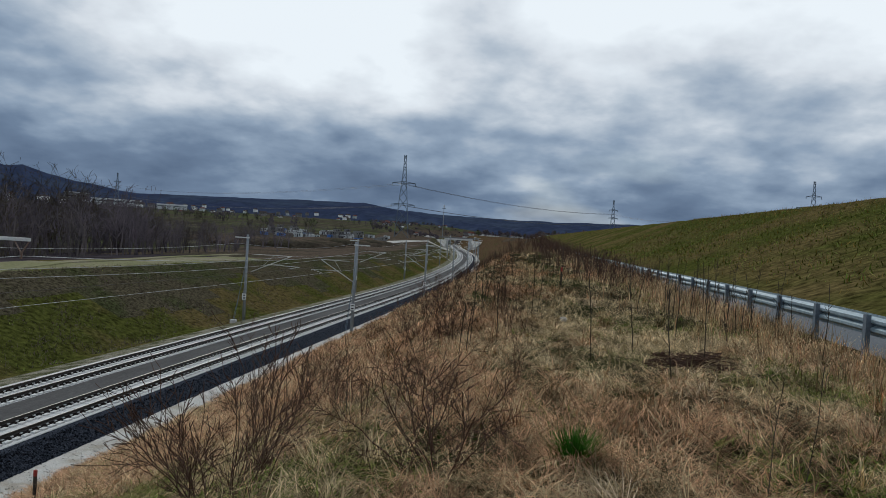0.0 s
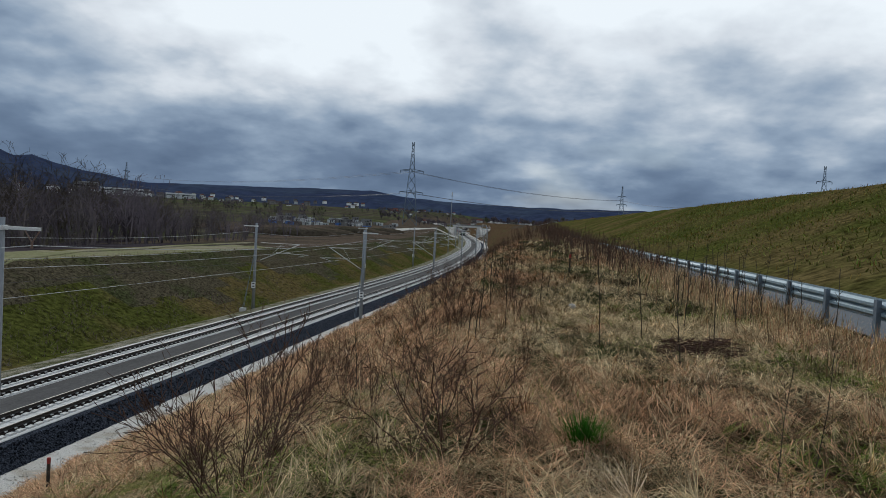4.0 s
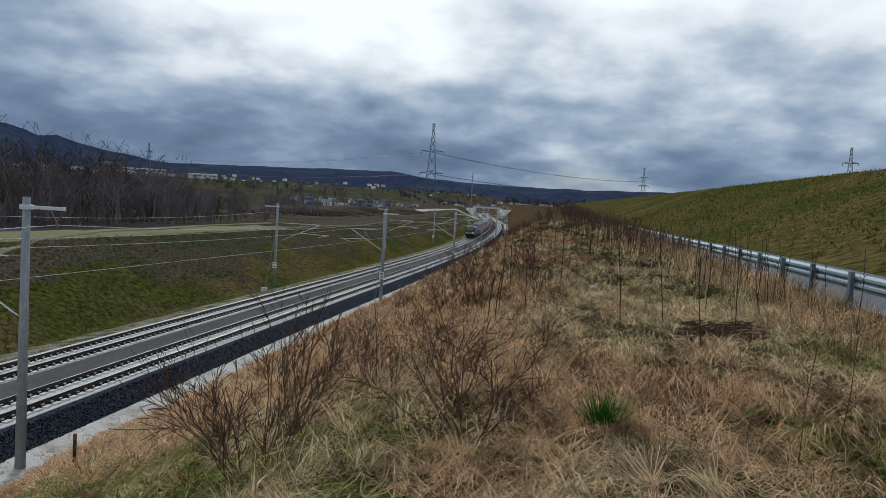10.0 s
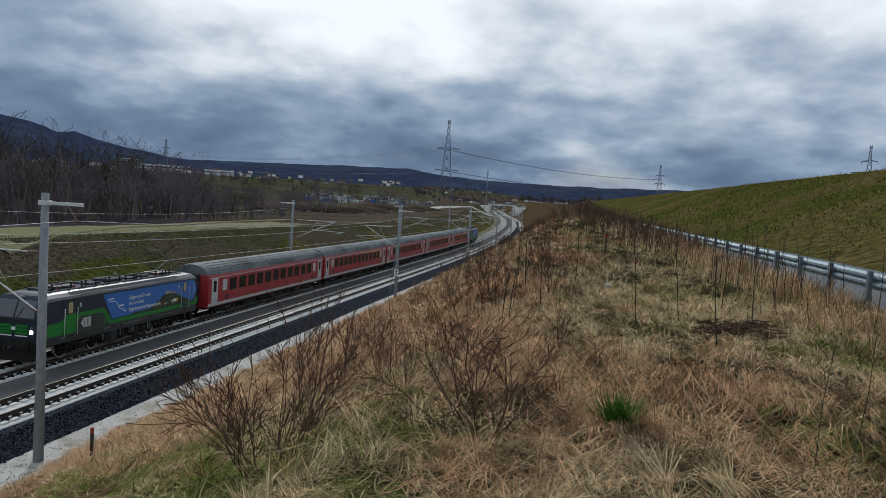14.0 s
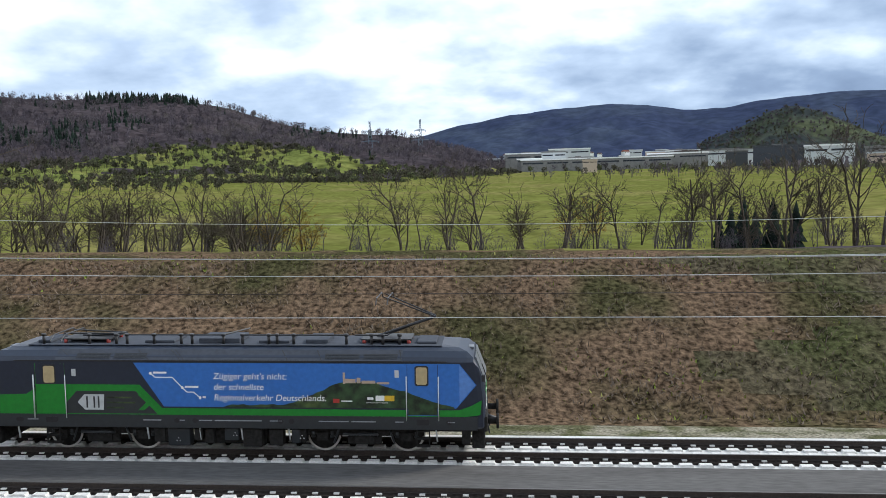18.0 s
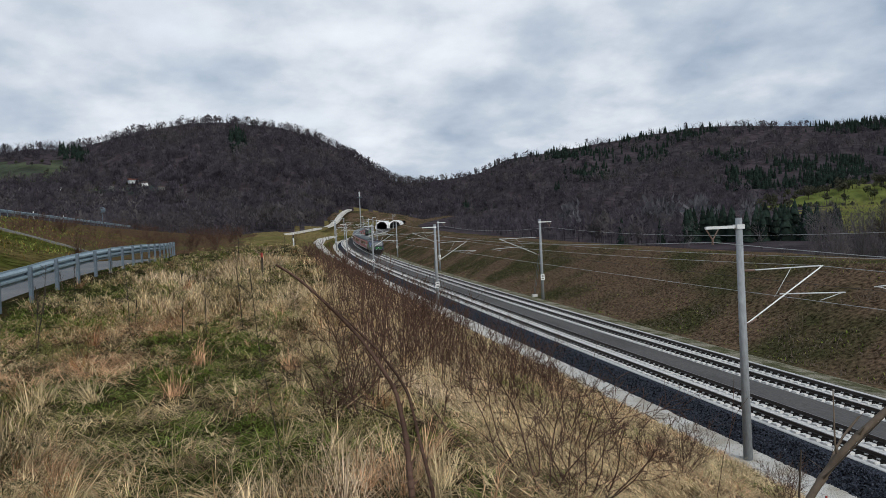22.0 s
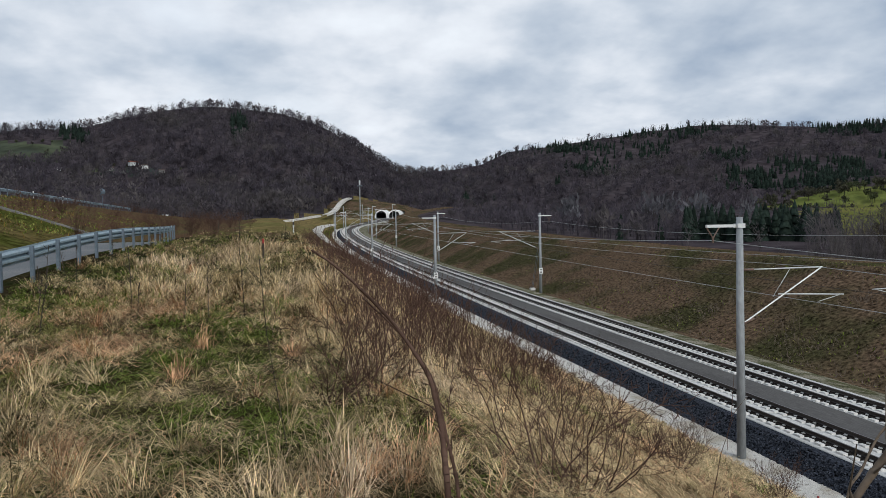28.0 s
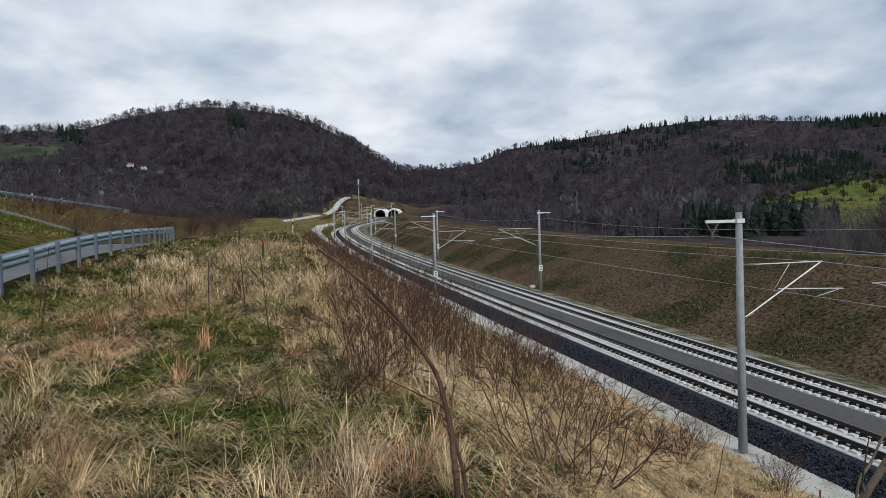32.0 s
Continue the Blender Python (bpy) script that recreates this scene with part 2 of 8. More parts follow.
M = {
    # Soil colour, darkened further by painting in the shade between the grass blades.
    "straw": mat("shade_dark_soil", (0.032, 0.025, 0.013), 0.95, var=0.55, scale=0.35, fine=9, bump=0.8, tint=(0.028, 0.036, 0.010), patch=0.55),
    "slope": mat("brown_slope", (0.098, 0.060, 0.036), 0.95, var=0.55, scale=0.25, fine=5, bump=0.8, tint=(0.088, 0.074, 0.034), patch=0.5),
    "cutting": mat("cutting_slope", (0.112, 0.076, 0.049), 0.95, var=0.75, scale=0.13, fine=3.5, bump=1.0, tint=(0.052, 0.048, 0.023), patch=0.54),
    "mossy": mat("mossy_cutting_slope", (0.076, 0.064, 0.040), 0.95, var=0.7, scale=0.14, fine=3.0, bump=1.0, tint=(0.052, 0.056, 0.024), patch=0.52),
    "bank": mat("green_bank", (0.062, 0.066, 0.016), 0.95, var=0.6, scale=0.10, fine=2.2, bump=1.0, tint=(0.105, 0.080, 0.032), patch=0.62),
    "olive": mat("olive_meadow", (0.165, 0.125, 0.055), 0.95, var=0.35, scale=0.03, fine=0.5, bump=0.3, tint=(0.125, 0.112, 0.042), patch=0.5),
    "meadow": mat("meadow", (0.118, 0.126, 0.032), 0.95, var=0.30, scale=0.022, fine=0.25, bump=0.2, tint=(0.155, 0.142, 0.048), patch=0.5),
    "pasture": mat("orchard_grass", (0.118, 0.136, 0.038), 0.95, var=0.4, scale=0.02, fine=0.12, bump=0.2, tint=(0.160, 0.160, 0.050), patch=0.5),
    "woodfloor": mat("wood_floor", (0.056, 0.046, 0.050), 0.95, var=0.5, scale=0.02, fine=0.12, bump=0.15, tint=(0.046, 0.040, 0.044), patch=0.5),
    # Aerial haze over the far escarpment is put into its blue colour.
    "hazehill": mat("haze_tinted_hill", (0.033, 0.043, 0.078), 0.95, var=0.22, scale=0.003, fine=0.02, bump=0.08, tint=(0.044, 0.057, 0.088), patch=0.5),
    "plain": mat("valley_floor", (0.066, 0.057, 0.040), 0.95, var=0.5, scale=0.006, fine=0.06, bump=0.2, tint=(0.080, 0.094, 0.038), patch=0.5),
    "terrace": mat("trodden_terrace", (0.20, 0.195, 0.105), 0.95, var=0.2, scale=0.12, fine=2.0, bump=0.3, tint=(0.25, 0.22, 0.155), patch=0.5),
    "dirt": mat("bare_dirt", (0.098, 0.074, 0.056), 0.95, var=0.45, scale=0.06, fine=1.2, bump=0.6, tint=(0.058, 0.050, 0.034), patch=0.5),
    "gravel": mat("pale_gravel", (0.54, 0.515, 0.47), 0.9, var=0.35, scale=0.6, fine=26, bump=0.8, tint=(0.38, 0.34, 0.28), patch=0.45),
    "ballast": mat("dark_ballast", (0.040, 0.044, 0.055), 0.9, var=0.85, scale=0.8, fine=13, bump=1.0, rand=0.7, solo=True),
    "slab": mat("pale_concrete", (0.56, 0.55, 0.525), 0.85, var=0.12, scale=0.5, fine=9, bump=0.1, tint=(0.50, 0.49, 0.465), patch=0.4),
    "sleeper": mat("sleeper_concrete", (0.60, 0.585, 0.56), 0.85, var=0.15, scale=2, fine=20, bump=0.1, rand=0.12),
    "tarmac": mat("grey_track_cover", (0.115, 0.110, 0.106), 0.9, var=0.18, scale=0.25, fine=7, bump=0.2, tint=(0.095, 0.090, 0.087), patch=0.5, streak=(0.3, 2, 1)),
    "cover": mat("grey_concrete", (0.20, 0.195, 0.185), 0.9, var=0.18, scale=0.3, fine=8, bump=0.15, tint=(0.16, 0.155, 0.15), patch=0.5),
    "rail": mat("rusty_rail", (0.035, 0.026, 0.022), 0.6, metal=0.3, var=0.3, scale=1, fine=12, bump=0.1),
    "tuft": mat("fresh_grass", (0.065, 0.20, 0.022), 0.85, var=0.3, scale=3, fine=20, bump=0.0, rand=0.6),
    "scrubhill": mat("scrub_hill", (0.040, 0.047, 0.046), 0.95, var=0.4, scale=0.006, fine=0.05, bump=0.2, tint=(0.070, 0.080, 0.046), patch=0.42),
    "verge": mat("stony_verge", (0.23, 0.21, 0.16), 0.92, var=0.6, scale=0.7, fine=9, bump=0.8, tint=(0.085, 0.085, 0.045), patch=0.62),
    # Near-black that paints the rail's own shadow onto the slab.
    "seat": mat("rail_shadow_dark", (0.026, 0.022, 0.020), 0.9, var=0.4, scale=1, fine=9, bump=0.2),
    "railtop": mat("polished_rail_head", (0.17, 0.155, 0.145), 0.45, metal=0.9, var=0.1, scale=1, fine=12, bump=0.0),
    "road": mat("asphalt", (0.16, 0.165, 0.17), 0.9, var=0.2, scale=0.3, fine=30, bump=0.2, tint=(0.20, 0.20, 0.20), patch=0.4),
    "concrete": mat("mast_concrete", (0.30, 0.315, 0.325), 0.85, var=0.15, scale=0.8, fine=12, bump=0.1, streak=(1, 1, 0.3), tint=(0.23, 0.25, 0.265), patch=0.45),
    "galv": mat("galvanised_steel", (0.12, 0.155, 0.19), 0.6, metal=0.15, var=0.15, scale=2, fine=20, bump=0.05),
    "railbeam": mat("pale_galvanised_steel", (0.24, 0.31, 0.35), 0.5, metal=0.15, var=0.18, scale=1.5, fine=14, bump=0.05),
    "alu": mat("pale_tube", (0.66, 0.67, 0.66), 0.5, metal=0.2, var=0.1, scale=2, fine=20, bump=0.05),
    "wire": mat("copper_wire", (0.42, 0.43, 0.43), 0.5, metal=0.3, var=0.1, scale=1, fine=5, bump=0.0),
    "insul": mat("insulator", (0.16, 0.10, 0.075), 0.4, var=0.15, bump=0.0),
    "white": mat("white_paint", (0.78, 0.78, 0.76), 0.6, var=0.06, scale=1.0, fine=8, bump=0.05),
    "black": mat("black_paint", (0.018, 0.018, 0.02), 0.5, var=0.2, scale=1.0, fine=8, bump=0.05),
    "redpaint": mat("red_paint", (0.36, 0.035, 0.026), 0.6, var=0.15, scale=3, fine=20, bump=0.05),
    "bark": mat("bark", (0.072, 0.060, 0.048), 0.95, var=0.4, scale=2, fine=15, bump=0.4, streak=(1, 1, 0.25), rand=0.35),
    "twig": mat("red_brown_twig", (0.098, 0.060, 0.045), 0.85, var=0.3, scale=1, fine=10, bump=0.1, rand=0.35),
    "osier": mat("yellow_twigs", (0.22, 0.145, 0.040), 0.85, var=0.3, scale=1, fine=10, bump=0.1, rand=0.3),
    "stem": mat("grey_brown_stem", (0.135, 0.104, 0.078), 0.8, var=0.35, scale=4, fine=40, bump=0.3),
    "crown": mat("orchard_crown", (0.072, 0.068, 0.050), 0.95, var=0.4, scale=0.05, fine=0.6, bump=0.0, rand=0.6, solo=True, tint=(0.084, 0.096, 0.050), patch=0.5, thin=0.5),
    # Purple-grey of bare twigs, with bluish distance haze put into the colour.
    "canopy": mat("bare_wood_canopy", (0.088, 0.076, 0.088), 0.95, var=0.5, scale=0.02, fine=0.11, bump=0.0, rand=0.13, solo=True, tint=(0.122, 0.108, 0.104), patch=0.42, thin=0.5),
    "greywood": mat("grey_wood_crowns", (0.135, 0.130, 0.140), 0.95, var=0.4, scale=0.02, fine=0.11, bump=0.0, rand=0.2, solo=True, thin=0.5),
    "conifer": mat("conifer_needles", (0.017, 0.025, 0.020), 0.9, var=0.4, scale=0.2, fine=1.5, bump=0.2, rand=0.45, solo=True),
    "blade": mat("dry_grass_blades", (0.60, 0.455, 0.255), 0.85, var=0.35, scale=2.2, fine=6, bump=0.0, rand=0.7, solo=True, tint=(0.135, 0.100, 0.052), patch=0.5),
    "russet": mat("russet_grass_blades", (0.54, 0.315, 0.175), 0.85, var=0.35, scale=2.2, fine=6, bump=0.0, rand=0.7, solo=True, tint=(0.15, 0.086, 0.046), patch=0.5),
    "pale": mat("pale_reed_blades", (0.66, 0.50, 0.33), 0.85, var=0.3, scale=0.8, fine=6, bump=0.0, rand=0.6, solo=True, tint=(0.48, 0.35, 0.22), patch=0.5),
    "green": mat("green_grass_blades", (0.125, 0.165, 0.030), 0.85, var=0.35, scale=0.8, fine=6, bump=0.0, rand=0.7, solo=True, tint=(0.21, 0.19, 0.065), patch=0.55),
}


# ---- helpers for meshes ----
def link(name, verts, faces, material, parent=None, smooth=False, label=""):
    me = bpy.data.meshes.new(name)
    me.from_pydata([tuple(v) for v in verts], [], [tuple(f) for f in faces])
    for x in material if isinstance(material, (list, tuple)) else [material]:
        me.materials.append(M[x] if isinstance(x, str) else x)
    if smooth:
        me.polygons.foreach_set("use_smooth", [True] * len(me.polygons))
    ob = new(name, me)
    ob.parent = parent
    if label:
        ob["label"] = label
    return ob


def part(name, bm, material, parent=None, label="", smooth=False):
    me = bpy.data.meshes.new(name)
    bmesh.ops.recalc_face_normals(bm, faces=bm.faces)
    bm.to_mesh(me)
    bm.free()
    me.materials.append(M[material] if isinstance(material, str) else material)
    if smooth:
        me.polygons.foreach_set("use_smooth", [True] * len(me.polygons))
    ob = new(name, me)
    ob.parent = parent
    if label:
        ob["label"] = label
    return ob


def box(bm, x0, x1, y0, y1, z0, z1, bevel=0.0):
    vs = [bm.verts.new((x, y, z)) for x in (x0, x1) for y in (y0, y1) for z in (z0, z1)]
    fs = [bm.faces.new([vs[i] for i in f]) for f in ((0, 1, 3, 2), (4, 6, 7, 5), (0, 4, 5, 1), (2, 3, 7, 6), (0, 2, 6, 4), (1, 5, 7, 3))]
    if bevel:
        es = list({e for f in fs for e in f.edges})
        bmesh.ops.bevel(bm, geom=es, offset=bevel, segments=2, affect="EDGES", profile=0.6)
    return bm


def tube(bm, a, b, r0, r1=None, n=8, caps=True):
    a, b = Vector(a), Vector(b)
    r1 = r0 if r1 is None else r1
    q = (b - a).to_track_quat("Z", "Y").to_matrix()
    rings = []
    for p, r in ((a, r0), (b, r1)):
        rings.append([bm.verts.new(p + q @ Vector((r * math.cos(2 * math.pi * k / n), r * math.sin(2 * math.pi * k / n), 0))) for k in range(n)])
    for k in range(n):
        bm.faces.new((rings[0][k], rings[0][(k + 1) % n], rings[1][(k + 1) % n], rings[1][k]))
    if caps:
        bm.faces.new(rings[0][::-1]), bm.faces.new(rings[1])
    return bm


def boxed(name, dims, material, parent=None, bevel=0.0, label=""):
    return part(name, box(bmesh.new(), *dims, bevel), material, parent, label)


def tubed(name, a, b, r0, material, parent=None, r1=None, n=8, label=""):
    return part(name, tube(bmesh.new(), a, b, r0, r1, n), material, parent, label, True)


def thing(name, m, label, category, group="", kind=""):
    e = new(name)
    e.empty_display_size = 0.3
    e.matrix_basis = m
    return tagged(e, label, category, group, kind)


class Pile:
    """Gathers many small pieces into one mesh."""

    def __init__(self):
        self.v, self.f, self.n = [], [], 0

    def add(self, verts, faces):
        self.v.append(verts)
        self.f.append(faces + self.n)
        self.n += len(verts)

    def build(self, name, material, parent=None, label="", category="", kind="stuff", smooth=False):
        v = np.concatenate(self.v)
        f = np.concatenate(self.f)
        k = f.shape[1]
        me = bpy.data.meshes.new(name)
        me.vertices.add(len(v))
        me.vertices.foreach_set("co", v.astype(np.float32).ravel())
        me.loops.add(f.size)
        me.loops.foreach_set("vertex_index", f.astype(np.int32).ravel())
        me.polygons.add(len(f))
        me.polygons.foreach_set("loop_start", np.arange(0, f.size, k, dtype=np.int32))
        me.update(calc_edges=True)
        me.materials.append(M[material])
        if smooth:
            me.polygons.foreach_set("use_smooth", [True] * len(me.polygons))
        ob = new(name, me)
        ob.parent = parent
        return tagged(ob, label, category, "", kind)



# ---- the line of the railway: E is the near edge of the near slab, RZ the height of the rails ----
EX = [-900, -600, -470, -367, -336, -284, -225, -176, -135, -77, 0, 55, 96, 145, 193, 268, 349, 423, 468, 600, 760, 1100]
EY = [215, 121, 61, 30.2, 24.5, 21.2, 19.7, 19.3, 19.5, 20.1, 20.8, 20.7, 19.7, 18.2, 17.2, 17.9, 20.4, 26.0, 31.0, 46, 63, 99]
_gx = np.arange(-900, 1100.1, 4.0)
_ge = np.interp(_gx, EX, EY)
_kern = np.exp(-0.5 * (np.arange(-20, 21) * 4.0 / 20.0) ** 2)
_gs = np.convolve(np.pad(_ge, 20, mode="reflect", reflect_type="odd"), _kern / _kern.sum(), mode="valid")


def E(x):
    return np.interp(x, _gx, _gs)


def SPREAD(x):
    """How far the far track draws away from the near one before the twin bores."""
    u = np.clip((-np.asarray(x, float) - 375) / 75, 0, 1)
    return 2.9 * u * u * (3 - 2 * u)


def RZ(x):
    x = np.asarray(x, float)
    xc = np.clip(x, -520, 420)
    return -0.0165 * xc + 3.63e-5 * xc * xc


NEAR_C, FAR_C = 1.75, 6.45      # track centres beyond the near slab edge


def PZ(x):
    """Height of the plateau on which the camera stands."""
    return np.interp(np.asarray(x, float), [-160, -60, -40, -25, -15, -8, 0, 200], [11.8, 9.25, 8.9, 8.6, 8.2, 7.9, 7.64, 9.04])


def PR(x):
    """Height of the road and of the ground under its guard rail."""
    return np.interp(np.asarray(x, float), [-160, -45, -40, -32, -26.5, -22.8, -20, -17.8, -12, 0, 13, 20, 33, 45, 65, 110, 200], [11.6, 8.9, 8.83, 8.77, 8.68, 8.57, 8.46, 8.33, 8.05, 7.7, 7.75, 7.72, 7.63, 7.6, 7.5, 7.4, 7.8])


def G(x, y):
    """Height of the ground."""
    x, y = np.asarray(x, float), np.asarray(y, float)
    r, p, lat = RZ(x), PZ(x), y - E(x)
    q = PR(x)
    p = p + (q - p) * np.clip((-2.6 - y) / 2.2, 0, 1)
    crest = 13.45 - 0.5 * np.clip((-30 - x) / 30, 0, 1)
    foot = -11.5 + 2.0 * np.clip((x + 52) / 8, 0, 1)
    flat = 26.2 + 6.0 * np.clip((x - 20) / 30, 0, 1)
    near = np.select(
        [y < -24.5, y < foot, y < -5.6, lat < -19.6, lat < -2.75, lat < 9.5, lat < 12.6, lat < 24.2, lat < flat],
        [crest, p - 0.1 + (crest - p + 0.1) * (foot - y) / (foot + 24.5), p - 0.12, p,
         p + (r - 1.06 - p) * np.clip((lat + 19.6) / 16.85, 0, 1), r - 1.06,
         r - 0.8 - 0.1 * (lat - 9.5) / 3.1, r - 0.9 + 5.5 * (lat - 12.6) / 11.6, r + 4.6], 0.0)
    dist = np.hypot(x, y)
    valley = 0.5 + 0.019 * np.clip(dist - 120, 0, 5000) - 0.019 * np.clip(dist - 1600, 0, 5000)
    valley = np.where(x > 100, valley - 0.004 * np.clip(x - 100, 0, 900), valley)
    valley = np.where(x < -60, valley + 0.02 * np.clip(-x - 60, 0, 900), valley)
    w = np.clip((lat - flat) / 45.0, 0, 1)
    w = w * w * (3 - 2 * w)
    far = (r + 4.6) * (1 - w) + valley * w
    z = np.where(lat >= flat, far, near)
    # behind the camera and past the ends of the cutting the land levels out
    back = np.clip((-y - 60) / 200, 0, 1)
    z = np.where(y < -60, z * (1 - back) + 10.0 * back, z)
    return z


# ---- ground ----
def spaced(stops):
    out = []
    for (a, b, s) in stops:
        out.extend(np.arange(a, b, s))
    return np.array(sorted(set(np.round(out, 3))))


def ground():
    us = spaced([(-4600, -900, 150), (-900, -300, 20), (-300, -60, 5), (-60, 60, 1.5), (60, 300, 5), (300, 900, 20), (900, 4601, 150)])
    ls = np.concatenate([np.arange(-20.2, 30, 0.9), [-19.6, -2.75, -2.7, 9.5, 9.55, 12.6, 24.2, 26.2, 30]])
    ys = spaced([(30, 60, 2), (60, 200, 6), (200, 800, 25), (800, 4600, 150)])
    yb = spaced([(-4600, -300, 150), (-300, -60, 20), (-60, -24.5, 3), (-24.5, -11.5, 0.9), (-11.5, -9.5, 0.5), (-9.5, -1, 0.7)] + [(-24.5, -24.4, 1), (-11.5, -11.4, 1), (-5.6, -5.5, 1)])
    ls = np.array(sorted(set(ls)))
    n, m = len(us), len(yb) + len(ls) + len(ys)
    X = np.repeat(us[:, None], m, 1)
    Y = np.zeros((n, m))
    for i, u in enumerate(us):
        e = float(E(u)) if abs(u) < 900 else float(E(math.copysign(900, u)))
        lo = e - 20.2
        y0 = yb * 1.0
        y0 = np.where(y0 > -5.0, -5.0 + (y0 + 5.0) * (lo - 0.5 + 5.0) / 4.0, y0) if lo > -3 else y0 + min(0, lo - 0.0)
        Y[i] = np.concatenate([y0, e + ls, e + 30 + (ys - 29)])
    Z = G(X, Y)
    nz = np.array([noise.noise(Vector((x * 0.35, y * 0.35, 0))) + 0.6 * noise.noise(Vector((x * 1.1, y * 1.1, 5))) for x, y in zip(X.ravel(), Y.ravel())]).reshape(Z.shape)
    lat = Y - np.array([E(u) for u in us])[:, None]
    amp = np.where((lat > -2.6) & (lat < 10.5), 0.0, np.where((Y < -5.4) & (Y > -11.6), 0.0, 0.13))
    amp = np.where(lat > 60, 0.6, amp)
    Z = Z + nz * amp
    v = np.stack([X, Y, Z], -1).reshape(-1, 3)
    idx = np.arange(n * m).reshape(n, m)
    f = np.stack([idx[:-1, :-1], idx[1:, :-1], idx[1:, 1:], idx[:-1, 1:]], -1).reshape(-1, 4)
    me = bpy.data.meshes.new("ground")
    me.from_pydata(v.tolist(), [], f.tolist())
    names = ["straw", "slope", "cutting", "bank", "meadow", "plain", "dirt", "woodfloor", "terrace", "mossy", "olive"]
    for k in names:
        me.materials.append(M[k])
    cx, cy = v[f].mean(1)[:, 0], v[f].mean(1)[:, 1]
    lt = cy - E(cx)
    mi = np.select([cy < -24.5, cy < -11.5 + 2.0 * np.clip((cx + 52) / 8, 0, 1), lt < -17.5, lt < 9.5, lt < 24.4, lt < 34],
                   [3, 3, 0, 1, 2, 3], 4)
    mi = np.where((lt >= 34) & (cx > 60 + 0.35 * cy), 5, mi)
    mi = np.where((cx < 25) & (lt > 24) & (lt < 34), 2, mi)
    mi = np.where((cx < -55.6 + 0.48 * (cy + 10.6)) & (cy < -10.5) & (cy > -26), 1, mi)
    mi = np.where((cx > 38) & (lt > 9.5) & (lt < 17.5 + 2.5 * np.sin(cx * 0.13) + 1.5 * np.sin(cx * 0.41)), 3, mi)
    mi = np.where((lt >= 60) & (cx > 85 + 0.35 * cy) & (np.hypot(cx, cy) < 420), 5, mi)
    mi = np.where((cx > 62) & (cx < 142) & (lt > 24.8) & (lt < 33.5 + 2 * np.sin(cx * 0.11)), 8, mi)
    mi = np.where((cx < 62) & (cx > 25) & (lt > 24) & (lt < 34), 2, mi)
    mi = np.where((cx > 20) & (cx < 150) & (lt >= 34) & (lt < 70), 7, mi)
    mi = np.where((cx > 135) & (lt > 24) & (lt < 60), 6, mi)
    mi = np.where((cx < -46) & (cy > -12.5) & (lt < -20) & (cx > -270), 1, mi)
    mi = np.where((cx > 62) & (lt < -2.2) & (cy > -5.7), 1, mi)
    mi = np.where((cx < -270) & (lt < -3) & (lt > -45), 3, mi)
    mi = np.where((lt >= 34) & (cx < -60 - 0.5 * cy), 7, mi)
    bearing = np.degrees(np.arctan2(-cx, cy))
    mi = np.where((lt >= 34) & (bearing > 44) & (bearing < 53.8 + 0.8 * np.sin(cy * 0.05)) & (np.hypot(cx, cy) > 235), 4, mi)
    mi = np.where((bearing > 86) & (bearing < 91.9 + 0.5 * np.sin(cx * 0.06)) & (cx < -58) & (lt < -6), 10, mi)
    mi = np.where((cy < -30) & (np.hypot(cx, cy) > 80), 7, mi)
    mi = np.where((mi == 2) & (cx > 14 + 5 * np.sin(lt * 0.7)), 9, mi)
    me.polygons.foreach_set("material_index", mi.astype(np.int32))
    me.polygons.foreach_set("use_smooth", [True] * len(f))
    ob = new("ground", me)
    tagged(ob, "dry winter grass ground with cutting slopes and green meadows", "ground", "", "structure")


ground()


def sweep(name, prof, material, xs, label, category, parent=None, kind="structure"):
    """A strip along the railway: prof gives (offset beyond the slab edge, height over the rails)."""
    n, m = len(xs), len(prof)
    v = []
    for x in xs:
        e, r = float(E(x)), float(RZ(x))
        v.extend((x, e + a + (float(SPREAD(x)) if a > 4.5 else 0.0), r + b) for a, b in prof)
    idx = np.arange(n * m).reshape(n, m)
    f = np.stack([idx[:-1, :-1], idx[1:, :-1], idx[1:, 1:], idx[:-1, 1:]], -1).reshape(-1, 4)
    ob = link(name, v, f, material, parent)
    if label:
        tagged(ob, label, category, "", kind)
    return ob


XT = spaced([(-480, -120, 4), (-120, 120, 2), (120, 620, 4), (620, 760, 8)])
sweep("ballast_shoulder", [(-1.05, -1.05), (-1.0, -0.98), (-0.12, -0.46), (0.30, -0.36), (0.36, -0.34), (0.36, -0.6)], "ballast", XT, "dark blue-grey crushed stone ballast shoulder beside the track", "ballast")
sweep("gravel_path", [(-2.95, -1.12), (-2.75, -1.02), (-1.0, -1.0), (-0.9, -1.05)], "gravel", XT, "pale gravel service path at the foot of the slope", "path")
sweep("track_cover", [(2.84, -0.45), (2.85, -0.23), (2.89, -0.20), (4.93, -0.20), (4.97, -0.24), (4.98, -0.45)], "tarmac", XT, "grey concrete strip between the two tracks", "track bed")
sweep("cable_trough", [(7.40, -0.5), (7.42, -0.12), (7.44, -0.10), (7.74, -0.10), (7.77, -0.13), (7.79, -0.6)], "slab", XT, "pale concrete cable trough beside the far track", "trough")
sweep("gravel_verge", [(7.70, -0.6), (7.78, -0.30), (9.5, -0.5), (10.6, -0.66), (11.3, -0.82), (11.5, -1.0)], "verge", XT, "stony verge at the foot of the cutting slope", "verge")


